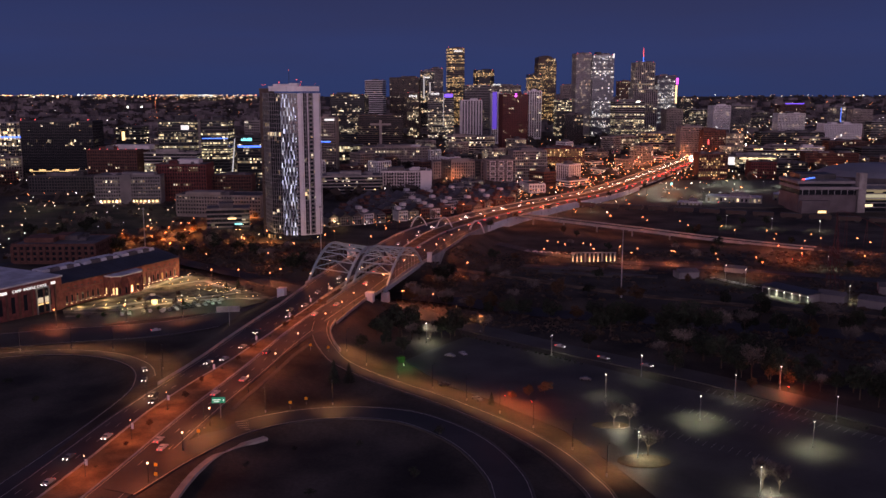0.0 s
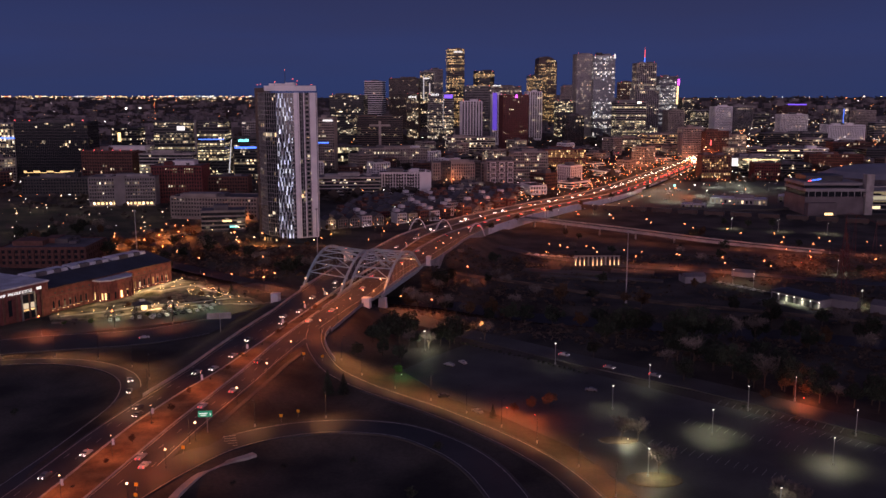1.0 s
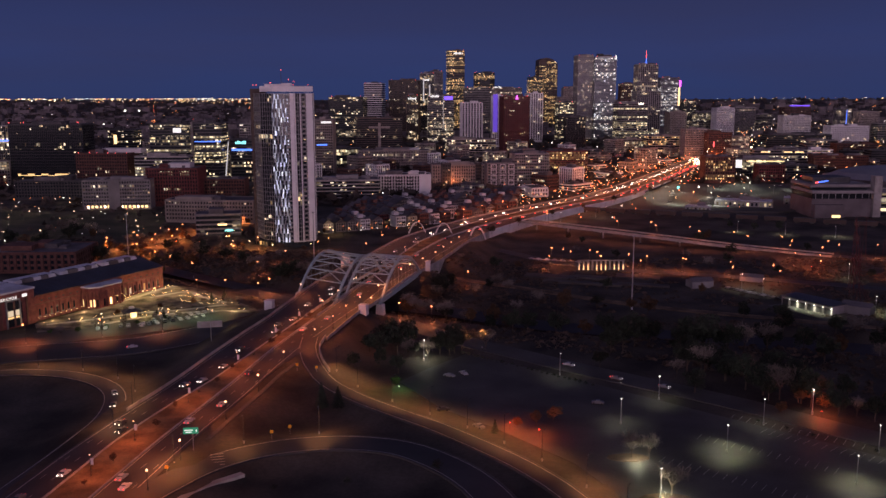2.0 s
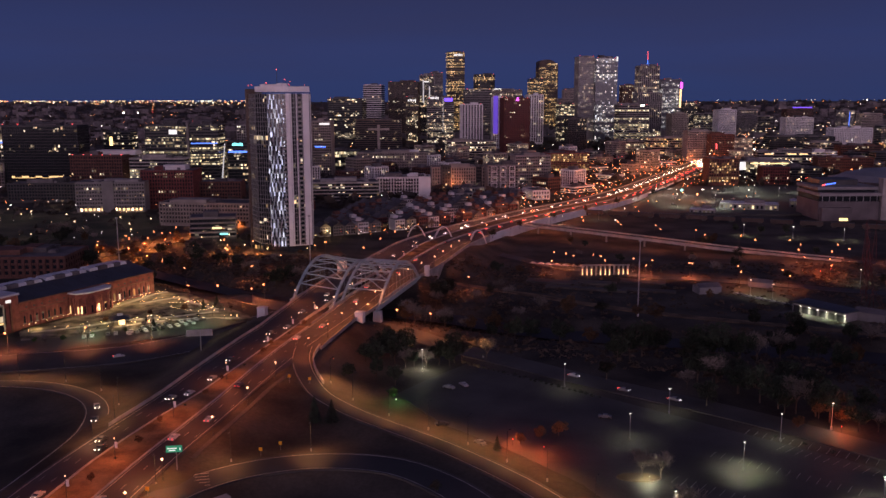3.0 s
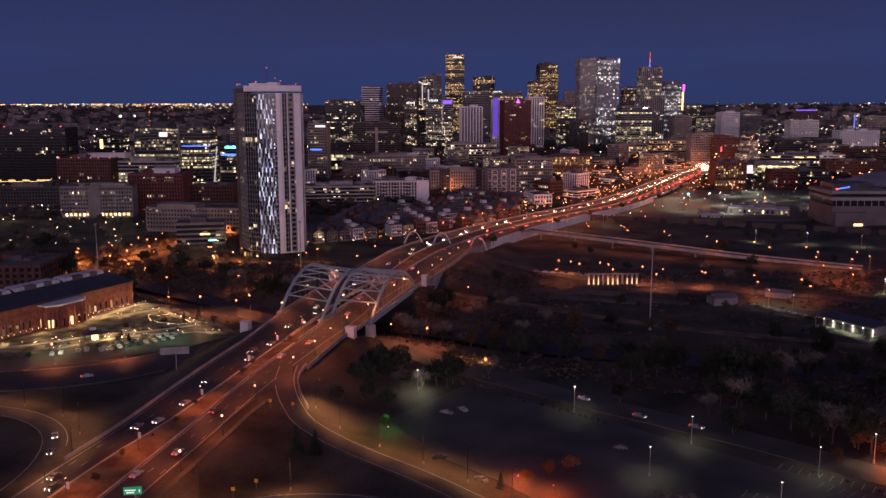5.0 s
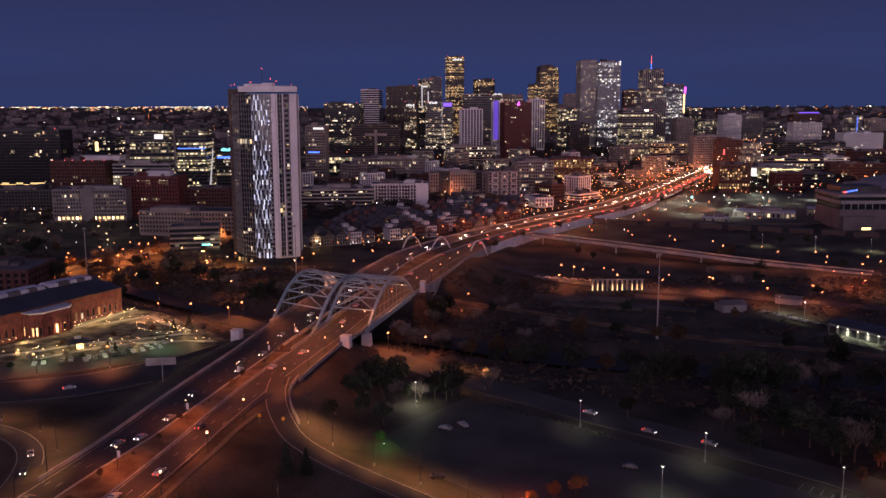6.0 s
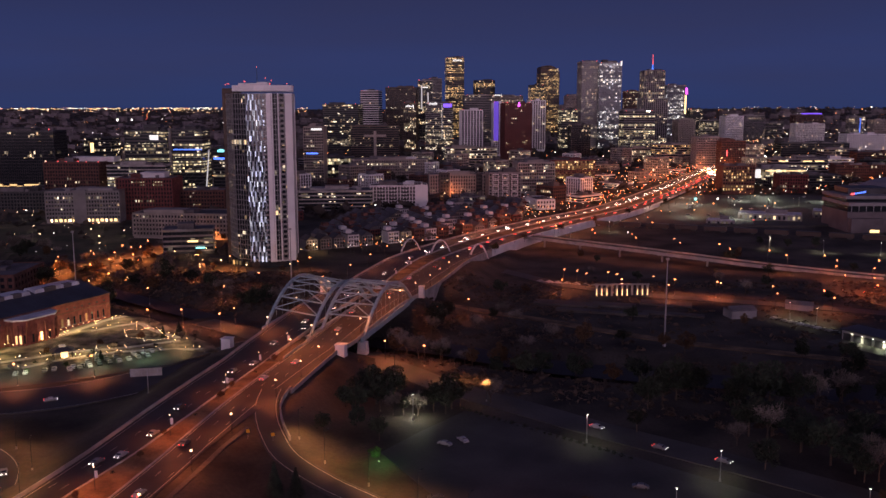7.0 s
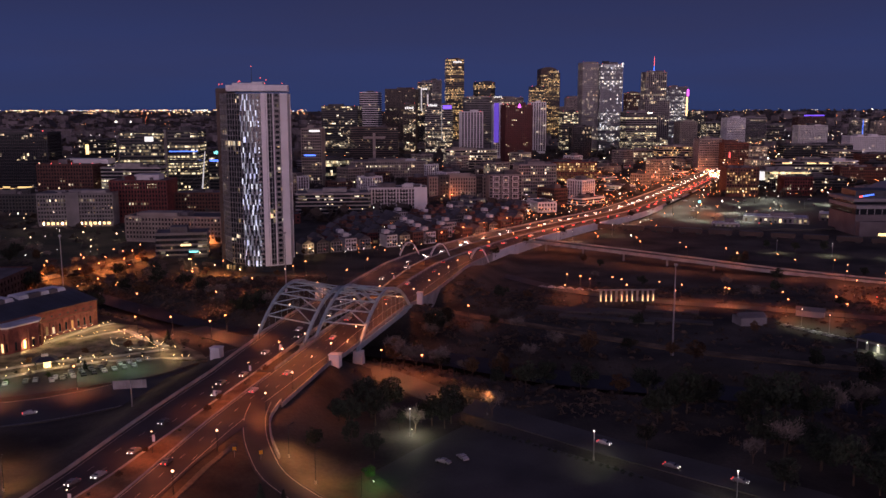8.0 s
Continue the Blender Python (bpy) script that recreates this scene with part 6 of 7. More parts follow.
# ---------------------------------------------------------------- cars
def make_car(m, label, kind, group):
    t = thing("car", label, "car", m, group=group)
    prof = [(-2.2, 0.45), (-2.25, 0.85), (-1.9, 1.0), (-1.35, 1.05), (-0.75, 1.48), (0.75, 1.52), (1.35, 1.06), (2.05, 0.95), (2.25, 0.7), (2.2, 0.42)]
    g = Geo()
    k = len(prof)
    for sx in (-0.88, 0.88):
        g.v += [(sx * (0.8 if z > 1.1 else 1.0), -y, z - 0.1) for y, z in prof]
    g.f += [(i, (i + 1) % k, k + (i + 1) % k, k + i) for i in range(k)]
    g.f += [tuple(range(k - 1, -1, -1)), tuple(range(k, 2 * k))]
    part("body", g, M["car"], t)
    plain = kind in ("toward_far", "away_far")
    if not plain:
        part("side_windows", Geo().box(0, 0, 0.98, 1.56, 2.3, 0.34, 0, 0.88), M["glass"], t)
    part("windscreen" if not plain else "glazing", Geo().quad((-0.7, 1.30, 0.99), (0.7, 1.30, 0.99), (0.62, 0.76, 1.37), (-0.62, 0.76, 1.37)), M["glass"], t)
    for sx in (-0.8, 0.8):
        for yy in (-1.35, 1.35):
            if plain:
                continue
            w = part("wheel", Geo().tube((sx - 0.12, yy, 0.33), (sx + 0.12, yy, 0.33), 0.33, 0.33, 10), M["rubber"], t)
            if kind == "parked":
                continue
            part("rim", Geo().tube((sx - 0.13, yy, 0.33), (sx + 0.13, yy, 0.33), 0.18, 0.18, 8), M["grey_steel"], w)
        lit = kind != "parked"
        part("headlight", Geo().ball(sx * 0.8, 2.16, 0.66, (0.27 if plain else 0.16) if kind.startswith("toward") else 0.14, 6, 4), M["headlight"] if lit else M["pale_glass"], t)
        part("tail_light", Geo().ball(sx * 0.8, -2.18, 0.72, (0.36 if plain else 0.17) if kind.startswith("away") else 0.12, 6, 4), M["taillight"] if lit else M["glass"], t)
    return t


CARS = {}


def car(kind, x, y, z, rot, group, label):
    m = pose(x, y, z, 0, 0, rot)
    if kind not in CARS:
        CARS[kind] = make_car(m, label, kind, group)
        return CARS[kind]
    c = copy_thing(CARS[kind], m)
    return tagged(c, label, group=group)


def drive(kind, line, o, ys, group, label, back=False):
    ln = offset(line, o)
    for y in ys:
        k = int(np.argmin(np.abs(ln[:, 1] - y)))
        k = min(max(k, 1), len(ln) - 2)
        d = ln[k + 1] - ln[k - 1]
        ang = math.degrees(math.atan2(d[1], d[0])) - 90 + (180 if back else 0)
        car(kind, ln[k, 0], ln[k, 1], ln[k, 2] + 0.02, ang, group, label)


rnd = random.Random(11)
tw, aw = "car with bright headlights on the boulevard", "car with red tail lights on the boulevard"
drive("toward", SPEER, L_IN - 2.4, [232, 262, 290, 338, 352, 398, 420, 470, 512, 560, 640], "oncoming cars", tw, True)
drive("toward", SPEER, L_IN - 6.0, [247, 300, 332, 372, 410, 446, 486, 540, 600, 655], "oncoming cars", tw, True)
drive("away", SPEER, R_IN + 2.5, [258, 300, 345, 400, 500, 585, 655], "departing cars", aw)
drive("away", SPEER, R_IN + 6.3, [252, 312, 420, 470, 545, 625], "departing cars", aw)
drive("toward", LOOP_L, 0.0, [318, 331], "ramp cars", "car with headlights coming down the loop ramp", True)
drive("toward", HIGHWAY, -3.0, [372, 384], "highway cars", "pale car with headlights on the highway", True)
drive("away", HIGHWAY, 4.0, [366, 400], "highway cars", "car with tail lights on the highway")
for x, y in ((46, 373), (78, 346), (62, 356)):
    car("away", x, y, 2.35, 230, "riverside cars", "car with tail lights on the riverside drive")
far_in = np.concatenate([np.arange(680, 1000, 21), np.arange(1000, 1360, 11.5), np.arange(1360, 1500, 20)])
far_in = far_in + np.array([rnd.uniform(-8, 8) for _ in far_in])
drive("toward_far", SPEER, L_IN - 2.4, far_in, "avenue traffic", "car with headlights in avenue traffic", True)
drive("toward_far", SPEER, L_IN - 6.2, far_in[::3] + 5, "avenue traffic", "car with headlights in avenue traffic", True)
far_out = np.concatenate([np.arange(700, 1100, 34), np.arange(1100, 1400, 17), np.arange(1400, 1480, 30)])
far_out = far_out + np.array([rnd.uniform(-6, 6) for _ in far_out])
drive("away_far", SPEER, R_IN + 3.0, far_out, "avenue traffic", "car with tail lights in avenue traffic")
drive("away_far", SPEER, R_IN + 7.0, far_out + 9, "avenue traffic", "car with tail lights in avenue traffic")
# parked cars
for x, y, r in ((-2, 358, 60), (3.5, 361, 30), (50.5, 328, 75), (-4, 321, 100), (8, 305, 40)):
    car("parked", x, y, 2.6, r, "parked cars", "parked car on the dark lot")
for i in range(9):
    if i != 4:
        car("parked", -146 + i * 2.9, 446 + i * 2.3, 1.65, 30, "market parked cars", "car parked in front of the brick hall")
    car("parked", -149 + i * 3.0, 436 + i * 2.4, 1.65, 30, "market parked cars", "car parked in front of the brick hall")
    if i % 3:
        car("parked", -170 + i * 3.0, 428 + i * 1.6, 1.65, 20, "market parked cars", "car parked in front of the brick hall")
for i in range(12):
    car("parked", 157 + i * 1.7, 527 - i * 2.4, gz(157 + i * 1.7, 527 - i * 2.4), 40, "depot parked cars", "car parked beside the lit depot")
for i in range(8):
    car("parked", 52 + i * 5, 618 - i * 2, gz(52 + i * 5, 618 - i * 2), 60, "street parked cars", "car parked along the east street")


# ---------------------------------------------------------------- the forecourt of the brick hall
def forecourt():
    g = Geo()
    g.prism([(-202, 441), (-194, 426), (-173, 434), (-162, 446), (-141, 453), (-118, 468), (-98, 464), (-104, 476), (-124, 496), (-146, 522), (-166, 530)], -0.3, 1.35)
    structure("pavement_forecourt", g, M["paving"], "pale paved forecourt with warm lamps", "pavement")
    structure("pavement_car_park", Geo().prism([(-195, 424), (-184, 404), (-156, 418), (-134, 429), (-112, 444), (-101, 461), (-118, 467), (-141, 452), (-162, 445), (-173, 433)], -0.2, 1.6), M["asphalt_old"], "small asphalt car park before the hall", "pavement")
    # strings of bulbs between posts
    posts = [(-140, 474), (-146, 486), (-134, 492), (-120, 471)]
    for i, (p, q) in enumerate(zip(posts, posts[1:] + posts[:1])):
        t = thing("string_light", "string of warm bulbs hung over the forecourt", "string light", group="string lights")
        part("post", Geo().tube((p[0], p[1], 1), (p[0], p[1], 5.6), 0.08), M["dark_steel"], t)
        w, b = Geo(), Geo()
        prev = None
        for k in range(21):
            u = k / 20
            c = (p[0] + (q[0] - p[0]) * u, p[1] + (q[1] - p[1]) * u, 5.4 - 1.2 * math.sin(math.pi * u))
            if prev:
                w.tube(prev, c, 0.02, 0.02, 3)
            b.ball(*c, 0.075, 5, 3)
            prev = c
        part("wire", w, M["dark_steel"], t)
        part("bulbs", b, M["small_lamp"], t)
    # lit paths with small lamps, kiosk and planting
    first = None
    r = random.Random(3)
    ways = (smooth([(-196, 440, 1.36), (-178, 450, 1.36), (-160, 463, 1.36), (-140, 470, 1.36), (-120, 482, 1.36)], 3), smooth([(-188, 472, 1.36), (-175, 495, 1.36), (-166, 520, 1.36), (-160, 527, 1.36)], 3),
            smooth([(-170, 440, 1.36), (-152, 457, 1.36), (-130, 466, 1.36), (-106, 468, 1.36)], 3), smooth([(-166, 498, 1.36), (-150, 512, 1.36), (-138, 500, 1.36), (-122, 486, 1.36)], 3))
    n = 0
    for k, way in enumerate(ways):
        structure("path_%d" % (k + 1), ribbon(way, -1.5, 1.5, 0.3, 0.03), M["concrete"], "pale concrete path across the forecourt", "path")
        for p in offset(way, 1.9)[::1]:
            x, y = p[0] + r.uniform(-2.6, 2.6), p[1] + r.uniform(-2.6, 2.6)
            if r.random() < 0.35:
                continue
            if first is None:
                first = thing("bollard_lamp", "low warm bollard lamp on the forecourt", "lamp", pose(x, y, 1.36), group="bollard lamps")
                part("post", Geo().tube((0, 0, -0.5), (0, 0, 1.3), 0.05), M["dark_steel"], first)
                part("lens", Geo().ball(0, 0, 1.4, 0.14), M["small_lamp"], first)
            else:
                copy_thing(first, pose(x, y, 1.36))
            n += 1
            if n % 4 == 0:
                bulb(L_WARM, pose(x, y, 3.4))
    for x, y, s in ((-129, 487, 0.75), (-124, 494, 0.8), (-150, 462, 0.4)):
        plant("conifer", x, y, s)
    for k in range(12):
        plant("bare" if k % 3 else "dry", -170 + 5.2 * k + r.uniform(-2, 2), 458 + 3.2 * k + r.uniform(-8, 10), r.uniform(0.35, 0.6))
    for i in range(26):
        x, y = -202.6 + i * 1.42, 447.0 + i * 2.84
        t = copy_thing(first, pose(x, y, 1.4))
        if i % 6 == 1:
            bulb(L_WARM, pose(x + 4.5, y - 2.2, 2.6))
    for x, y in ((-140, 441), (-125, 452), (-165, 430)):
        b = bulb(L_GREEN, pose(x, y, 9.0))
        t = thing("flood_post", "slim post with a greenish white flood over the parked cars", "lamp", pose(x, y, 1.4), group="car park floods")
        part("post", Geo().tube((0, 0, -0.3), (0, 0, 7.8), 0.08), M["dark_steel"], t)
        part("lens", Geo().ball(0, 0, 7.9, 0.18), M["white_lamp"], t)
    t = thing("kiosk", "small pavilion with a dark hipped roof and lit sides", "pavilion", pose(-160, 455, 1.3, 0, 0, 30))
    for sx in (-3.5, 3.5):
        for sy_ in (-2.5, 2.5):
            part("post", Geo().tube((sx, sy_, -0.3), (sx, sy_, 3.2), 0.15), M["dark_steel"], t)
    part("counter_glow", Geo().box(0.6, -0.6, 0.2, 2.6, 2.2, 2.0), M["warm_lamp"], t)
    part("roof", Geo().box(0, 0, 3.1, 9.5, 7.5, 1.5, 0, 0.35), M["roof_dark"], t)
    part("lantern", Geo().box(0, 0, 4.6, 2.4, 1.8, 0.8), M["roof_pale"], t)
    for i in range(34):
        plant("shrub", -172 + i * 1.9 + r.uniform(-1, 1), 450 + i * 1.15 + r.uniform(-6, 16), r.uniform(0.5, 0.9))
    for i in range(10):
        plant("bare" if i % 2 else "green", -186 + i * 5.5, 420 + i * 4 + r.uniform(-4, 4), r.uniform(0.4, 0.6))


forecourt()


for i, (x, y) in enumerate(((-173, 716), (-173, 690), (-150, 668), (-191, 703), (-160, 654), (-130, 652), (-100, 732), (-96, 722), (-103, 655))):
    t = thing("plaza_lamp", "warm lamp post at the foot of the tower", "lamp", pose(x, y, gz(x, y)), group="tower plaza lamps")
    part("post", Geo().tube((0, 0, -0.3), (0, 0, 4.2), 0.07), M["dark_steel"], t)
    part("lens", Geo().ball(0, 0, 4.4, 0.3), M["small_lamp"], t)
    b = bulb(L_PLAZA, pose(0, 0, 5.2))
    b.parent = t
    plant("bare" if i % 2 else "dry", x - 4, y - 3, 0.6)


# ---------------------------------------------------------------- signs and masts
def overhead_sign():
    x, y = -77.8, 278.5
    z = gz(x, y)
    t = thing("road_sign", "green direction sign on a post at the ramp mouth", "road sign", pose(x, y, z, 0, 0, 8))
    part("post", Geo().tube((0, 0, -0.5), (0, 0, 7.2), 0.16, 0.14, 8), M["grey_steel"], t)
    part("panel", Geo().box(-0.5, -0.2, 5.2, 4.4, 0.12, 2.0), M["sign_green"], t, "self-glowing green panel")
    part("legend", Geo().box(-1.1, -0.29, 6.2, 2.6, 0.03, 0.32).box(-1.1, -0.29, 5.6, 1.8, 0.03, 0.32).box(1.1, -0.29, 5.7, 0.3, 0.03, 0.8), M["sign_white"], t, "pale bars of lettering")
    x, y = -105, 397
    t = thing("road_sign", "large grey sign seen from behind beside the boulevard", "road sign", pose(x, y, gz(x, y), 0, 0, 12))
    part("post", Geo().tube((0.4, 0, -0.5), (0.4, 0, 9.0), 0.22, 0.18, 8), M["grey_steel"], t)
    part("panel", Geo().box(0, 0.2, 6.3, 10.5, 0.2, 2.8), M["concrete"], t)
    for i in range(4):
        part("bracket", Geo().box(-4 + 2.6 * i, 0.02, 6.3, 0.12, 0.12, 2.8), M["grey_steel"], t)
    for x, y, a in ((-59.5, 351, 0), (-52, 350, 20), (-57, 291, 0), (-53, 300, 0), (-80.5, 262, 0), (-86, 238, 0), (-84, 232, 0)):
        t = thing("warning_sign", "yellow warning sign on a post", "road sign", pose(x, y, gz(x, y), 0, 0, a), group="yellow warning signs")
        part("post", Geo().tube((0, 0, -0.4), (0, 0, 3.0), 0.05), M["grey_steel"], t)
        part("panel", Geo().prism([(-0.5, -0.08), (0.5, -0.08), (0.5, -0.03), (-0.5, -0.03)], 1.9, 2.9), M["sign_yellow"], t)
    for x, y, h in ((92, 478, 38), (-205, 575, 36), (-92, 600, 34)):
        z = gz(x, y)
        t = thing("light_mast", "very tall slender grey mast", "mast", pose(x, y, z), group="tall masts")
        part("base", Geo().tube((0, 0, -0.5), (0, 0, 3.0), 0.75, 0.7, 10), M["pale_wall"], t)
        part("pole", Geo().tube((0, 0, 3), (0, 0, h), 0.42, 0.2, 8), M["grey_steel"], t)
        part("crown", Geo().tube((0, 0, h), (0, 0, h + 0.8), 0.8, 0.8, 10), M["grey_steel"], t)
    # lamp banners on the median
    for i, y in enumerate((236, 260, 284, 318, 352, 386, 412, 438, 548, 580, 615, 650)):
        p = at_y(offset(SPEER, L_IN / 2), y)
        t = thing("banner_post", "median post with a pale banner", "post", pose(p[0], p[1], p[2], 0, 0, 0), group="median posts")
        part("pole", Geo().tube((0, 0, -0.3), (0, 0, 6.5), 0.09, 0.07), M["dark_steel"], t)
        part("luminaire", Geo().ball(0, 0, 6.5, 0.16, 6, 4), M["globe"], t)
        # fill spot added 3 m above the post's tip to light both carriageways
        b = bulb(L_MEDIAN, pose(0, 0, 9.6))
        b.parent = t
        part("banner", Geo().box(0.5, 0, 3.6, 0.8, 0.05, 1.9), M["pale_wall"], t)


overhead_sign()


def east_side():
    # lit colonnade
    t = thing("colonnade", "row of pale columns with golden uplight put on as glowing panels", "colonnade", pose(93, 581.5, gz(93, 581.5), 0, 0, 2))
    for i in range(11):
        x = -14 + i * 2.8
        part("column", Geo().box(x, 0, -0.3, 1.0, 1.0, 6.2), M["beige"], t)
        if i % 4 != 3:
            # tapered emissive panel takes the shape of light rising up the column
            part("uplight", Geo().box(x, -0.62, 0.2, 0.5, 0.1, 3.6, 0, 0.4), M["warm_lamp"], t, "golden uplight put on as a tapered glowing panel")
    part("beam", Geo().box(0, 0, 5.9, 30, 1.2, 0.7), M["beige"], t)
    # terraces of the plaza
    for k, (x, y, w, d) in enumerate(((60, 560, 34, 10), (84, 556, 22, 8), (112, 560, 26, 10), (75, 540, 46, 5), (110, 536, 30, 6))):
        structure("terrace_%d" % (k + 1), Geo().box(x, y, -1.0, w, d, 1.9 + 0.3 * (k % 2), -0.3), M["asphalt_old"], "low concrete terrace of the riverside plaza", "terrace")
    # depot with lit doors
    x, y = 182, 478
    t = thing("depot", "low depot with a row of lit doors", "building", pose(x, y, gz(x, y), 0, 0, -58))
    part("wall", Geo().box(0, 6, -0.5, 30, 12, 5.0), M["stone"], t)
    part("roof", Geo().box(0, 5.5, 4.5, 31, 13.4, 0.5), M["roof_dark"], t)
    for i in range(6):
        part("door", Geo().box(-12.5 + i * 5.0, -0.1, 0, 3.6, 0.2, 3.2), M["charcoal"], t)
        part("wall_lamp", Geo().ball(-10 + i * 5.0, -0.5, 3.4, 0.24), M["white_lamp"], t)
        if i % 2:
            b = bulb(L_WHITE, pose(-10 + i * 5.0, -1.6, 3.4))
            b.parent = t
    structure("pavement_depot", Geo().box(178, 474, gz(176, 480) - 0.4, 34, 9, 0.5, math.radians(-58)), M["asphalt_old"], "worn concrete apron of the depot", "pavement")
    for (x, y, w, d, h, rot) in ((142, 533, 13, 9, 4.5, 10), (177, 548, 13, 4, 3.4, -28), (205, 470, 14, 8, 5, -40), (225, 455, 22, 12, 5, -40), (250, 490, 20, 12, 5, -20)):
        t = thing("shed", "low shed with a pale roof", "shed", pose(x, y, gz(x, y), 0, 0, rot), group="sheds")
        part("wall", Geo().box(0, 0, -0.5, w, d, h), M["stone"], t)
        g = Geo()
        g.quad((-w / 2 - 0.4, -d / 2 - 0.4, h - 0.6), (w / 2 + 0.4, -d / 2 - 0.4, h - 0.6), (w / 2 + 0.4, 0, h + 1.2), (-w / 2 - 0.4, 0, h + 1.2))
        g.quad((w / 2 + 0.4, d / 2 + 0.4, h - 0.6), (-w / 2 - 0.4, d / 2 + 0.4, h - 0.6), (-w / 2 - 0.4, 0, h + 1.2), (w / 2 + 0.4, 0, h + 1.2))
        part("roof", g, M["roof"], t)
    # roller coaster
    t = thing("roller_coaster", "dark red roller coaster track on tall supports", "roller coaster")
    pts = smooth([(215, 480, 4), (218, 505, 14), (228, 530, 20), (246, 560, 10), (262, 600, 22), (275, 630, 28), (300, 640, 20), (325, 600, 8), (340, 560, 16)], 5)
    for o in (-0.7, 0.7):
        ln = offset(pts, o)
        g = Geo()
        for p, q in zip(ln, ln[1:]):
            g.tube(p, q, 0.16, 0.16, 4)
        part("rail", g, M["red_track"], t)
    for p in pts[::3]:
        z = gz(p[0], p[1])
        part("support", Geo().tube((p[0] - 1.5, p[1], z - 0.5), tuple(p), 0.2, 0.14, 5).tube((p[0] + 1.5, p[1], z - 0.5), tuple(p), 0.2, 0.14, 5), M["red_track"], t)
    # freight train
    g0 = None
    for i in range(13):
        x, y = 128 + i * 21.5, 856 - i * 8.0 - 0.12 * i * i
        z = gz(x, y)
        if g0 is None:
            t = thing("rail_wagon", "dark boxy freight wagon standing on the rails", "wagon", pose(x, y, z, 0, 0, -22), group="freight wagons")
            part("body", Geo().box(0, 0, 1.3, 18, 3.0, 3.2), M["brown"], t)
            part("roof", Geo().box(0, 0, 4.5, 18.2, 3.2, 0.5, 0, 0.9), M["charcoal"], t)
            for sx in (-6, 6):
                part("bogie", Geo().box(sx, 0, 0.1, 3.4, 2.2, 1.2), M["dark_steel"], t)
            g0 = t
        else:
            copy_thing(g0, pose(x, y, z, 0, 0, -22))
    rail = smooth([(60, 880, 0.3), (128, 853, 0.3), (213, 822, 0.3), (400, 745, 0.3), (600, 640, 0.3)], 12)
    structure("rail_track", ribbon(rail, -8, 8, 0.5, 0.0), M["median"], "gravel bed of the rail yard", "rail track")
    # arena
    x, y = 348, 822
    t = thing("arena", "large arena with pale terraces, dark glazing and a broad curved roof", "arena", pose(x, y, gz(x, y), 0, 0, 1))
    part("base", Geo().box(0, 24, -1, 56, 48, 17.4), M["arena_wall"], t, "mauve-grey precast base of the arena")
    part("service_wall", Geo().box(-14, -3, -1, 26, 6, 12.5), M["arena_wall"], t)
    door = part("garage_door", Geo().box(-8, -6.1, 0, 9, 0.3, 3.4), M["charcoal"], t)
    part("door_glow", Geo().box(-8, -6.3, 0.3, 7.6, 0.2, 2.2), M["warm_lamp"], door, "orange-lit garage opening")
    part("glazing", Geo().box(0, 25, 16.4, 54, 46, 5.0), W["dark"], t, "dark band of glazing")
    part("terrace", Geo().box(0, 23, 21.4, 57, 50, 2.6), M["stone"], t, "pale terrace slab")
    part("glazing", Geo().box(-2, 26, 24.0, 50, 42, 2.6), W["dark"], t)
    part("terrace", Geo().box(-2, 25, 26.6, 54, 46, 2.6), M["stone"], t, "pale terrace slab")
    part("roof_house", Geo().box(-4, 30, 29.2, 34, 26, 5.0), M["charcoal"], t)
    for k in range(9):
        part("mullion", Geo().box(-24 + 6 * k, 1.9, 16.4, 0.5, 0.3, 5.0), M["grey_steel"], t)
    # the bowl behind, under its wide shallow dome
    g = Geo()
    n = 24
    for i in range(n):
        a0, a1 = 2 * math.pi * i / n, 2 * math.pi * (i + 1) / n
        prev = [(92 + 66 * math.cos(v), 88 + 58 * math.sin(v), 28.0) for v in (a0, a1)]
        for r2, z2 in ((0.85, 33.0), (0.6, 36.5), (0.3, 38.6), (0.04, 39.2)):
            cur = [(92 + 66 * r2 * math.cos(v), 88 + 58 * r2 * math.sin(v), z2) for v in (a0, a1)]
            g.quad(prev[0], prev[1], cur[1], cur[0])
            prev = cur
    part("roof", g, M["arena_roof"], t, "broad blue-grey dome over the bowl")
    part("bowl_wall", Geo().prism([(92 + 65 * math.cos(2 * math.pi * i / n), 88 + 57 * math.sin(2 * math.pi * i / n)) for i in range(n)], -1, 28), M["roof"], t)
    part("stair_tower", Geo().box(29.5, 1, -1, 7, 8, 38), M["concrete"], t, "tall pale stair tower")
    part("lit_stairwell", Geo().box(44, 4, -0.5, 21, 8, 27), M["charcoal"], t)
    for k in range(6):
        fl = part("stair_glazing", Geo().box(44, -0.2, 1.2 + 4.2 * k, 19.5, 0.3, 3.2), W["most"] if k < 5 else W["cool"], t)
        part("transom", Geo().box(44, -0.5, 4.5 + 4.2 * k, 20.5, 0.4, 0.7), M["concrete"], t)
    for k in range(8):
        part("flag_light", Geo().box(-25 + 1.5 * k, 1.0, 30.2 + 0.25 * k, 1.2, 0.3, 1.2), M["beacon"] if k < 2 else M["neon_blue"], t)
    t = thing("teal_beacon", "tall post with a round teal light", "lamp", pose(243, 990, 0.6))
    part("post", Geo().tube((0, 0, -0.5), (0, 0, 9), 0.2), M["dark_steel"], t)
    part("disc", Geo().ball(0, 0, 9.6, 1.4, 10, 6), M["neon_teal"], t)
    # pale yard with a teal lamp beyond the boulevard
    west = [tuple(at_y(offset(SPEER, R_OUT + 7), y)[:2]) for y in (1105, 1050, 1000, 950, 900, 872)]
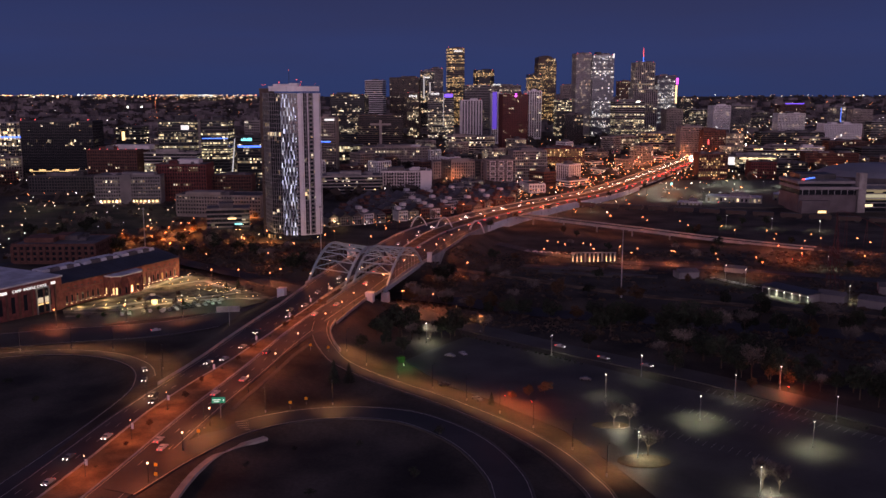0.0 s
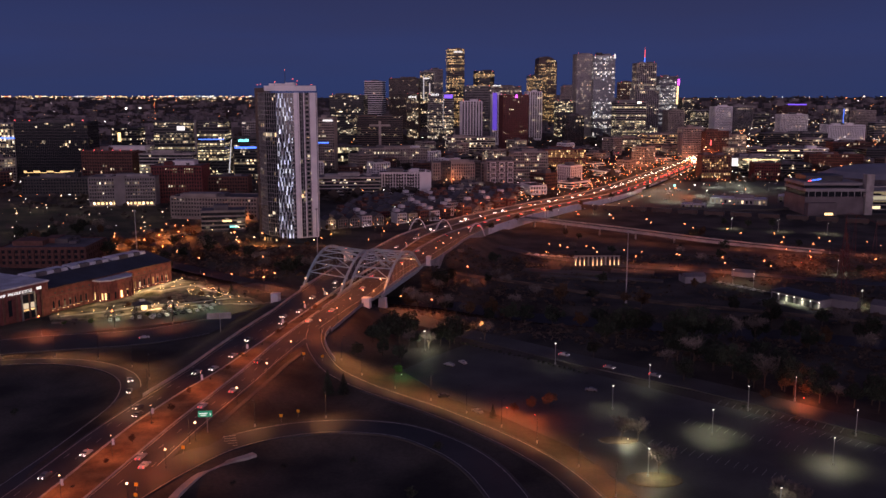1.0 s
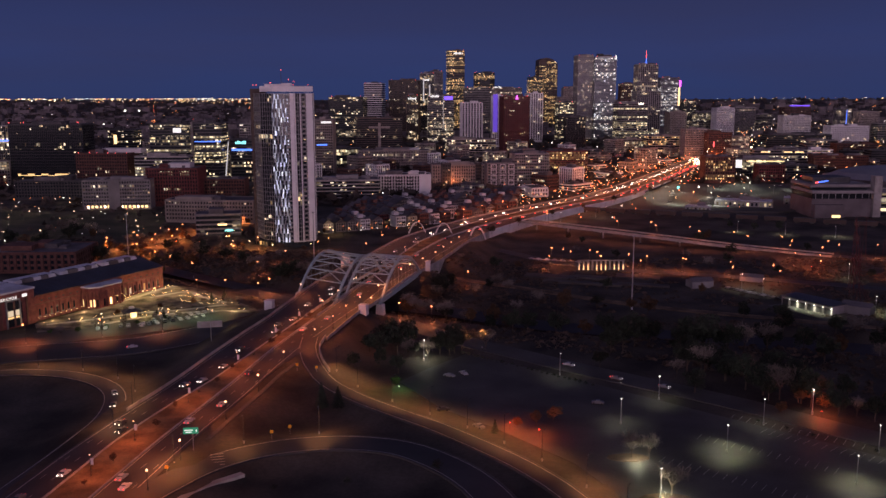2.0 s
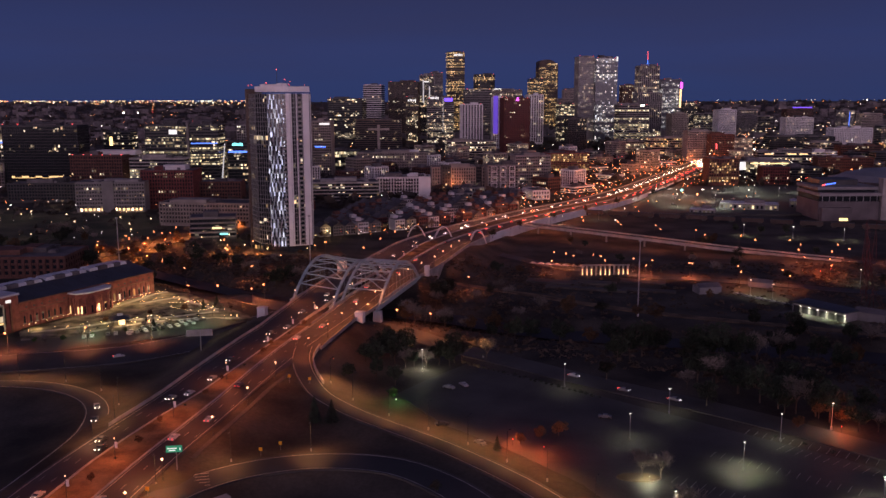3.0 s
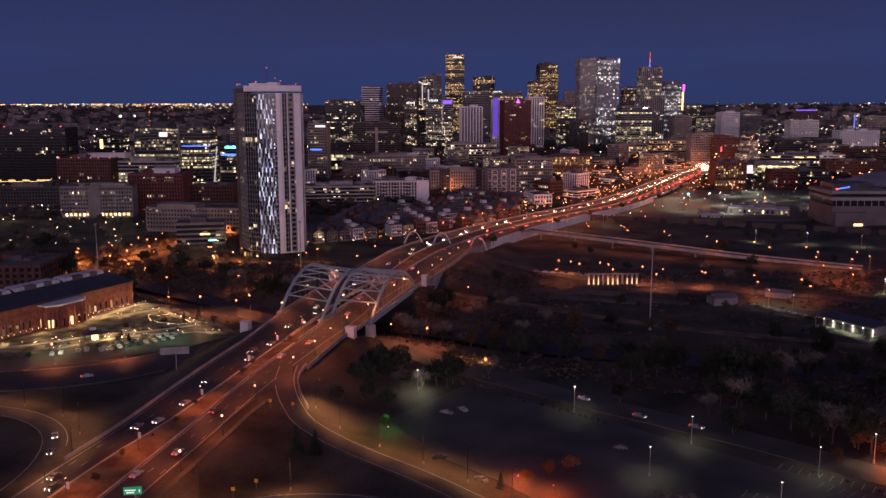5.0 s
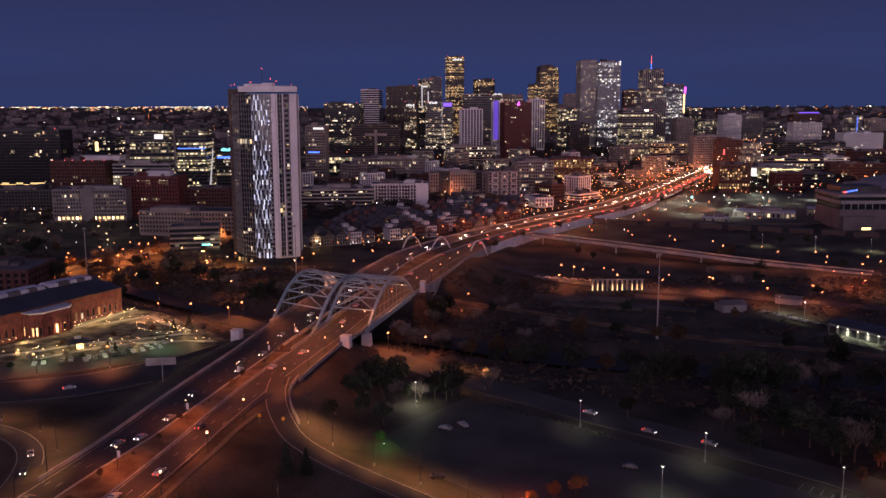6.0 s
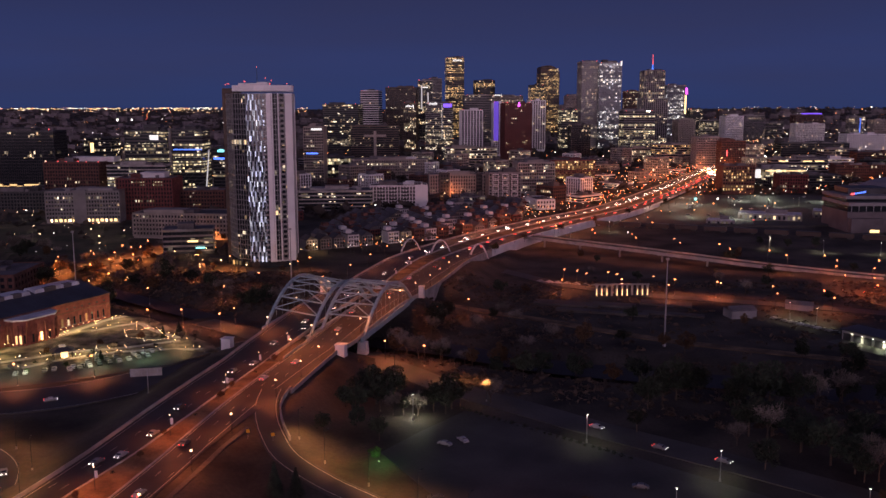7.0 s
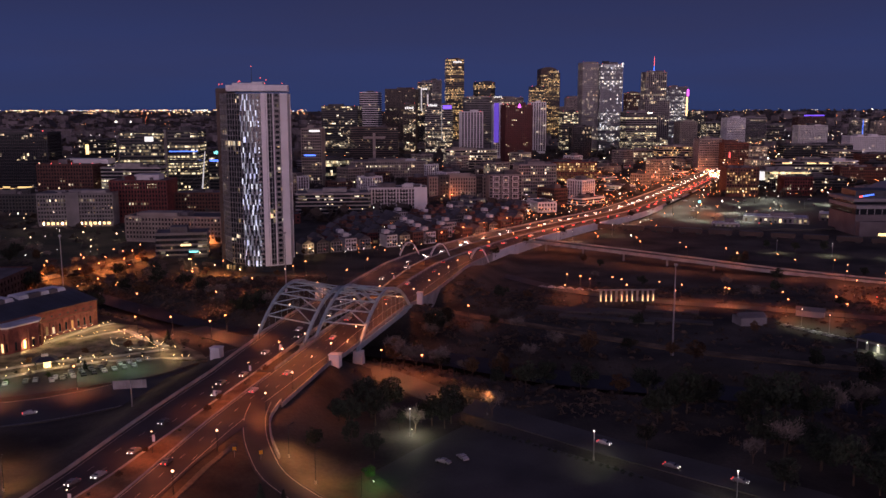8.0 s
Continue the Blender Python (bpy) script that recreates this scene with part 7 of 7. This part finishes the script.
    structure("pavement_yard", Geo().prism([(244, 850), (300, 848), (385, 880), (430, 1000), (405, 1105)] + west, 0.0, 2.6), M["gravel"], "broad pale gravel yard beyond the rail tracks", "pavement")
    for x, y in ((256, 1074), (302, 1042), (228, 1010), (265, 955), (217, 905), (208, 955), (250, 1005), (335, 1043), (320, 990), (296, 935), (385, 1030), (365, 960), (250, 890), (340, 1085)):
        t = thing("yard_flood", "tall post with a bright white flood over the yard", "lamp", pose(x, y, 2.5), group="yard floods")
        part("post", Geo().tube((0, 0, -0.4), (0, 0, 13), 0.14, 0.1), M["dark_steel"], t)
        part("lens", Geo().ball(0, 0, 13.1, 0.36), M["white_lamp"], t)
        b = bulb(L_YARD, pose(0, 0, 12.4))
        b.parent = t
    rr = random.Random(31)
    for i in range(26):
        x, y = rr.uniform(215, 390), rr.uniform(900, 1080)
        car("parked", x, y, 2.62, rr.choice((20, 110)) + rr.uniform(-8, 8), "yard vehicles", "vehicle parked in the gravel yard")
    # the first two posts are added to light the row of parked cars
    for x, y in ((172, 514), (164, 526), (238, 556), (214, 470)):
        lamps("park", [(x, y, gz(x, y), 0)], "white lamp post beside the depot", "depot lamps")
    lamps("park", [(236, 985, 2.5, 0), (285, 905, 2.5, 0), (350, 1000, 2.5, 0)], "white lamp over the pale yard", "yard lamps")


east_side()


# ---------------------------------------------------------------- low city blocks
def fill_city():
    r = random.Random(21)
    kinds = []
    spec = ((22, 16, 9, "punched", "brick", "home"), (30, 20, 12, "grid", "stone", "some"), (18, 18, 15, "punched", "beige", "home"), (36, 22, 8, "band", "pale_wall", "some"), (26, 18, 18, "grid", "brick_dark", "home"),
            (40, 26, 14, "band", "stone", "few"), (20, 20, 24, "pier", "white", "home"), (28, 24, 20, "band", "charcoal", "some"), (34, 18, 11, "punched", "white", "few"), (24, 22, 30, "grid", "beige", "some"))
    placed = []
    solid = [(-125, 686, 45), (395, 850, 95), (410, 910, 80), (-200, 460, 90)]
    for o in list(scene.objects):
        if o.parent is None and o.get("category") in ("skyscraper", "building"):
            solid.append((o.location.x, o.location.y, 48))
    protos = {}
    n = 0
    spots = [(x, y) for y in np.arange(720, 2400, 46) for x in np.arange(-1100, 1300, 46)]
    r.shuffle(spots)
    spots.sort(key=lambda q: q[1] > 1560)
    for x, y in spots:
        px, py = x + r.uniform(-12, 12), y + r.uniform(-12, 12)
        if abs(px) > py * 0.58 + 60:
            continue
        if any(math.hypot(px - a, py - b) < c for a, b, c in solid):
            continue
        if float(near(offset(SPEER, -7), np.array(px), np.array(py))[0]) < 44:
            continue
        if float(near(LEFT_ST, np.array(px), np.array(py))[0]) < 24:
            continue
        sx = np.interp(py, sy, SPEER[:, 0])
        if px > sx and py < 1120 and px < 420:
            continue
        if px < -110 and py < 870 or (px < -240 and py < 960):
            continue
        if py < 900 and px < 80:
            continue
        if n >= 200 or (py > 1500 and px < 150 and r.random() < 0.5):
            continue
        k = r.randrange(len(spec)) if py > 1000 else r.choice((0, 1, 2, 3, 8))
        rot = r.choice((0, 90)) + (r.uniform(36, 44) if py > 1000 else 14)
        z = float(base_height(np.array(px), np.array(py))) - 0.5
        if k not in protos:
            w, d, h, st, wl_, wn = spec[k]
            protos[k] = block("low %s city building with some lit windows" % {"brick": "red brick", "stone": "grey stone", "beige": "beige", "pale_wall": "pale concrete", "brick_dark": "dark brick", "white": "white", "charcoal": "dark clad"}[wl_],
                              px, py, w, d, z + h, st, wl_, wn, 3.4, 3.2, rot, name="city_building", category="building", z0=z, beacons=False, group="city buildings", place=False)
        else:
            copy_thing(protos[k], pose(px, py, z, 0, 0, rot))
        n += 1
    # rows of townhouses between the tower and the boulevard
    protos = {}
    for row in range(7):
        for i in range(17):
            px, py = -104 + i * 9.4 + row * 3.2 + r.uniform(-0.4, 0.4), 738 + row * 25 + i * 5.4 + r.uniform(-0.6, 0.6)
            if i % 6 == 5 or float(near(offset(SPEER, -7), np.array(px), np.array(py))[0]) < 34 or any(math.hypot(px - a, py - b) < 30 for a, b, _ in solid):
                continue
            z, k = gz(px, py), r.randrange(5)
            m = pose(px, py, z, 0, 0, 30 + r.uniform(-1.5, 1.5))
            if k in protos:
                copy_thing(protos[k], m)
                continue
            wall, hh, pitched, lab = (("beige", 8.2, True, "beige"), ("brick_dark", 9.8, False, "dark brick"), ("stone", 7.6, True, "grey"), ("pale_wall", 9.0, False, "pale rendered"), ("brick", 8.6, True, "red brick"))[k]
            t = thing("townhouse", "narrow %s townhouse with a %s roof and lit windows" % (lab, "pitched" if pitched else "flat"), "house", m, group="townhouses")
            part("wall", Geo().box(0, 0, -0.5, 8.8, 12, hh + 0.5), M[wall], t)
            if pitched:
                g = Geo()
                g.quad((-4.6, -6.4, hh), (0, -6.4, hh + 3.2), (0, 6.4, hh + 3.2), (-4.6, 6.4, hh))
                g.quad((0, -6.4, hh + 3.2), (4.6, -6.4, hh), (4.6, 6.4, hh), (0, 6.4, hh + 3.2))
                g.tri((-4.4, -6.0, hh), (4.4, -6.0, hh), (0, -6.0, hh + 3.1)).tri((4.4, 6.0, hh), (-4.4, 6.0, hh), (0, 6.0, hh + 3.1))
                part("roof", g, M["roof"], t)
            else:
                part("roof", Geo().box(0, 0, hh, 9.0, 12.4, 0.5), M["roof"], t)
                part("roof_terrace", Geo().box(-1.6, 2.0, hh + 0.5, 4.4, 5.4, 2.6), M[wall], t)
            part("balcony", Geo().box(1.8, -6.6, 3.0, 3.2, 1.2, 0.2).box(1.8, -7.15, 3.2, 3.2, 0.08, 0.9), M["dark_steel"], t)
            pg = Geo()
            for f2 in range(3):
                for c2 in (-3.2, -1.2, 1.0, 3.0):
                    zl = 0.9 + f2 * (hh - 0.6) / 3
                    pg.quad((c2 - 0.6, -6.06, zl), (c2 + 0.6, -6.06, zl), (c2 + 0.6, -6.06, zl + 1.5), (c2 - 0.6, -6.06, zl + 1.5))
            tagged(part("window_panes", pg, W["home"], t), "small windows, a few lit", kind="stuff")


fill_city()


def far_stuff():
    r = random.Random(8)
    # distant low roofs and groves
    bl, tr = Geo(), Geo()
    for _ in range(1500):
        y = r.uniform(1950, 4300)
        x = r.uniform(-0.62, 0.62) * y
        z = float(base_height(np.array(x), np.array(y)))
        w = r.uniform(14, 40)
        bl.box(x, y, z - 1, w, r.uniform(12, 30), r.choice((5, 7, 9, 12, 18)) + r.random() * 3, r.choice((0, 0.6)))
    tagged(part("far_city_roofs", bl, M["far_roof"]), "low distant city blocks", "city", kind="stuff")
    for _ in range(9000):
        y = r.uniform(900, 4700)
        x = r.uniform(-0.62, 0.62) * y
        if 150 < x < 470 and y < 1110:
            continue
        if float(near(offset(SPEER, -7)[::4], np.array(x), np.array(y))[0]) < 40:
            continue
        z = float(base_height(np.array(x), np.array(y)))
        s = r.uniform(2.5, 5.5)
        for k in range(4):
            a = Vector((r.gauss(0, 1), r.gauss(0, 1), r.gauss(0, 0.6))) * s
            b = Vector((r.gauss(0, 1), r.gauss(0, 1), r.gauss(0, 0.8))) * s
            c = Vector((x, y, z + s * 0.9))
            tr.quad(tuple(c - a), tuple(c - b), tuple(c + a), tuple(c + b))
    lawn = Geo()
    for lx in range(-470, -232, 8):
        for ly in range(690, 856, 8):
            if float(near(LEFT_ST, np.array(lx + 4), np.array(ly + 4))[0]) < 15 or float(near(RIVER, np.array(lx + 4), np.array(ly + 4))[0]) < 22:
                continue
            q = [(lx, ly), (lx + 8, ly), (lx + 8, ly + 8), (lx, ly + 8)]
            lawn.quad(*[(u, v, gz(u, v) + 0.25) for u, v in q])
    structure("lawn_park", lawn, M["lawn"], "mown park lawn with small lamps", "lawn")
    for _ in range(520):
        x, y = r.uniform(-430, -150), r.uniform(600, 900)
        if -440 < x < -240 and 700 < y < 850 and r.random() < 0.75:
            continue
        if float(near(LEFT_ST, np.array(x), np.array(y))[0]) < 10 or float(near(RIVER, np.array(x), np.array(y))[0]) < 14 or (-245 < x < -165 and y > 755) or (-290 < x < -230 and y < 612):
            continue
        s = r.uniform(1.0, 2.4)
        for k in range(5):
            u = Vector((r.gauss(0, 1), r.gauss(0, 1), r.gauss(0, 0.6))) * s
            v = Vector((r.gauss(0, 1), r.gauss(0, 1), r.gauss(0, 0.8))) * s
            w = Vector((x, y, s * 1.1))
            tr.quad(tuple(w - u), tuple(w - v), tuple(w + u), tuple(w + v))
    tagged(part("far_trees", tr, M["far_tree"]), "dark distant tree tops between the streets", "trees", kind="stuff")
    br = Geo()
    k = 0
    while k < 7600:
        x, y = (r.uniform(-40, 330), r.uniform(330, 620)) if r.random() < 0.75 else (r.uniform(-235, -75), r.uniform(549, 650))
        if y < 420 - x * 0.55 and x < 170 or min(float(near(ln[::2], np.array(x), np.array(y))[0]) for ln in (ROAD_N, TRAIL, STREET)) < 8.5 or float(near(RIVER[::2], np.array(x), np.array(y))[0]) < 13:
            k += 0.2
            continue
        if float(near(SPEER[::3], np.array(x), np.array(y))[0]) < 24 or (60 < x < 205 and 455 < y < 600 and r.random() < 0.75):
            k += 0.2
            continue
        z = gz(x, y)
        s = r.uniform(0.25, 0.9)
        for _ in range(6):
            u = Vector((r.gauss(0, 1), r.gauss(0, 1), r.gauss(0, 0.5))) * s
            v = Vector((r.gauss(0, 0.3), r.gauss(0, 0.3), abs(r.gauss(0.9, 0.4)))) * s
            w = Vector((x + r.gauss(0, 0.8), y + r.gauss(0, 0.8), z + s * 0.3))
            br.quad(tuple(w - u), tuple(w - v * 0.3), tuple(w + u), tuple(w + v))
        k += 1
    tagged(part("brush", br, M["brush"]), "dry brush and weeds along the river", "brush", kind="stuff")
    # small lights of the plain
    sets = {"spark_sodium": Geo(), "spark_white": Geo(), "spark_warm": Geo(), "beacon": Geo()}
    pole = Geo()

    def spark(x, y, s, key, h=7.0):
        z = float(base_height(np.array(x), np.array(y)))
        sets[key].ball(x, y, z + h, s * (0.74 if y < 2300 else 0.86), 6, 4)
        pole.box(x, y, z - 0.3, 0.2, 0.2, h)

    for _ in range(1000):
        y = r.uniform(900, 2200)
        x = r.uniform(-0.58, 0.58) * y
        sx = np.interp(y, sy, SPEER[:, 0])
        if y < 1100 and sx < x < 400:
            continue
        spark(x, y, r.uniform(0.35, 0.8) * (0.6 + y / 2600), r.choices(("spark_sodium", "spark_warm", "spark_white", "beacon"), (5, 4, 2, 0.5))[0], r.uniform(5, 9))
    for _ in range(620):
        p = at_y(SPEER, r.uniform(820, 1530))
        o = r.choice((-1, 1)) * (18 + abs(r.gauss(0, 75)))
        x, y = p[0] + o, p[1] - o * 0.45
        if o > 0 and y < 1080 and r.random() < 0.85:
            continue
        spark(x, y, r.uniform(0.3, 0.65), r.choices(("spark_sodium", "spark_warm", "spark_white", "beacon"), (6, 3, 1.5, 0.8))[0], r.uniform(3, 9))
    for _ in range(240):
        y = r.uniform(880, 1500)
        spark(-y * r.uniform(0.22, 0.55), y, r.uniform(0.25, 0.6), r.choices(("spark_sodium", "spark_warm", "spark_white", "beacon"), (5, 4, 3, 0.8))[0], r.uniform(2, 8))
    for _ in range(300):
        y = r.uniform(1110, 1700)
        spark(np.interp(y, sy, SPEER[:, 0]) + r.uniform(30, 420), y, r.uniform(0.3, 0.75), r.choices(("spark_sodium", "spark_warm", "spark_white"), (6, 2, 3))[0], r.uniform(4, 9))
    for _ in range(380):
        y = r.uniform(1400, 2700)
        spark(y * r.uniform(0.27, 0.55), y, r.uniform(0.5, 1.2), r.choices(("spark_sodium", "spark_warm", "spark_white"), (2, 4, 4))[0], r.uniform(6, 26))
    for _ in range(330):
        y = r.uniform(715, 1080)
        spark(np.interp(y, sy, SPEER[:, 0]) - 34 - 130 * r.random(), y, r.uniform(0.2, 0.5), r.choices(("spark_sodium", "spark_warm", "spark_white", "beacon"), (6, 4, 2, 0.6))[0], r.uniform(3, 7))
    for _ in range(60):
        spark(r.uniform(-420, -150), r.uniform(600, 900), r.uniform(0.2, 0.4), r.choice(("spark_warm", "spark_white", "spark_sodium")), r.uniform(2, 5))
    for _ in range(110):
        x, y = r.gauss(372, 7), r.gauss(1345, 32)
        spark(x, y, r.uniform(0.5, 1.4), r.choice(("spark_white", "spark_white", "spark_warm", "spark_sodium")), r.uniform(2, 9))
    for _ in range(820):
        y = 2200 + 2400 * r.random() ** 0.7
        x = (-0.6 * r.random() if r.random() < 0.36 else 0.6 * r.random()) * y
        spark(x, y, 0.4 + 1.1 * r.random() ** 2, r.choices(("spark_sodium", "spark_warm", "spark_white", "beacon"), (4, 4, 3, 0.3))[0])
    for _ in range(760):
        y = 4835 - 620 * r.random() ** 1.7
        x = (-0.56 + 0.40 * r.random() ** 1.1) * y if r.random() < 0.88 else r.uniform(-0.1, 0.56) * y
        spark(x, y, 0.6 + 2.2 * r.random() ** 2, r.choices(("spark_warm", "spark_white", "spark_sodium"), (6, 2, 2))[0], 8)
    for _ in range(330):
        y = r.uniform(1230, 2000)
        spark(y * r.uniform(0.26, 0.56), y, r.uniform(0.4, 1.0), r.choices(("spark_sodium", "spark_warm", "spark_white"), (4, 5, 3))[0], r.uniform(4, 16))
    # flood masts that stand out from the rest
    for x, y, h, q in ((-1274, 3480, 14, 4.2), (-1226, 3500, 14, 3.4), (-1014, 2600, 13, 1.6), (516, 1580, 13, 1.9), (593, 1600, 13, 1.5), (578, 1580, 13, 1.2), (600, 1602, 12, 1.0), (362, 1640, 13, 1.6), (320, 1520, 10, 2.2), (318, 1515, 6, 1.6), (268, 1000, 8, 1.0), (520, 1700, 9, 1.0)):
        spark(x, y, q, "spark_white", h)
    for k in range(9):
        spark(-866 - 59 * k, 2600 + 175 * k, 1.5, "spark_sodium" if k % 3 else "beacon", 9)
    labels = {"spark_sodium": "orange far street lights", "spark_white": "white far lights", "spark_warm": "warm far lights", "beacon": "red far lights"}
    for key, g in sets.items():
        tagged(part("far_lights", g, M[key]), labels[key], "city lights", kind="stuff")
    tagged(part("far_light_poles", pole, M["dark_steel"]), "thin poles of far street lights", "poles", kind="stuff")


far_stuff()
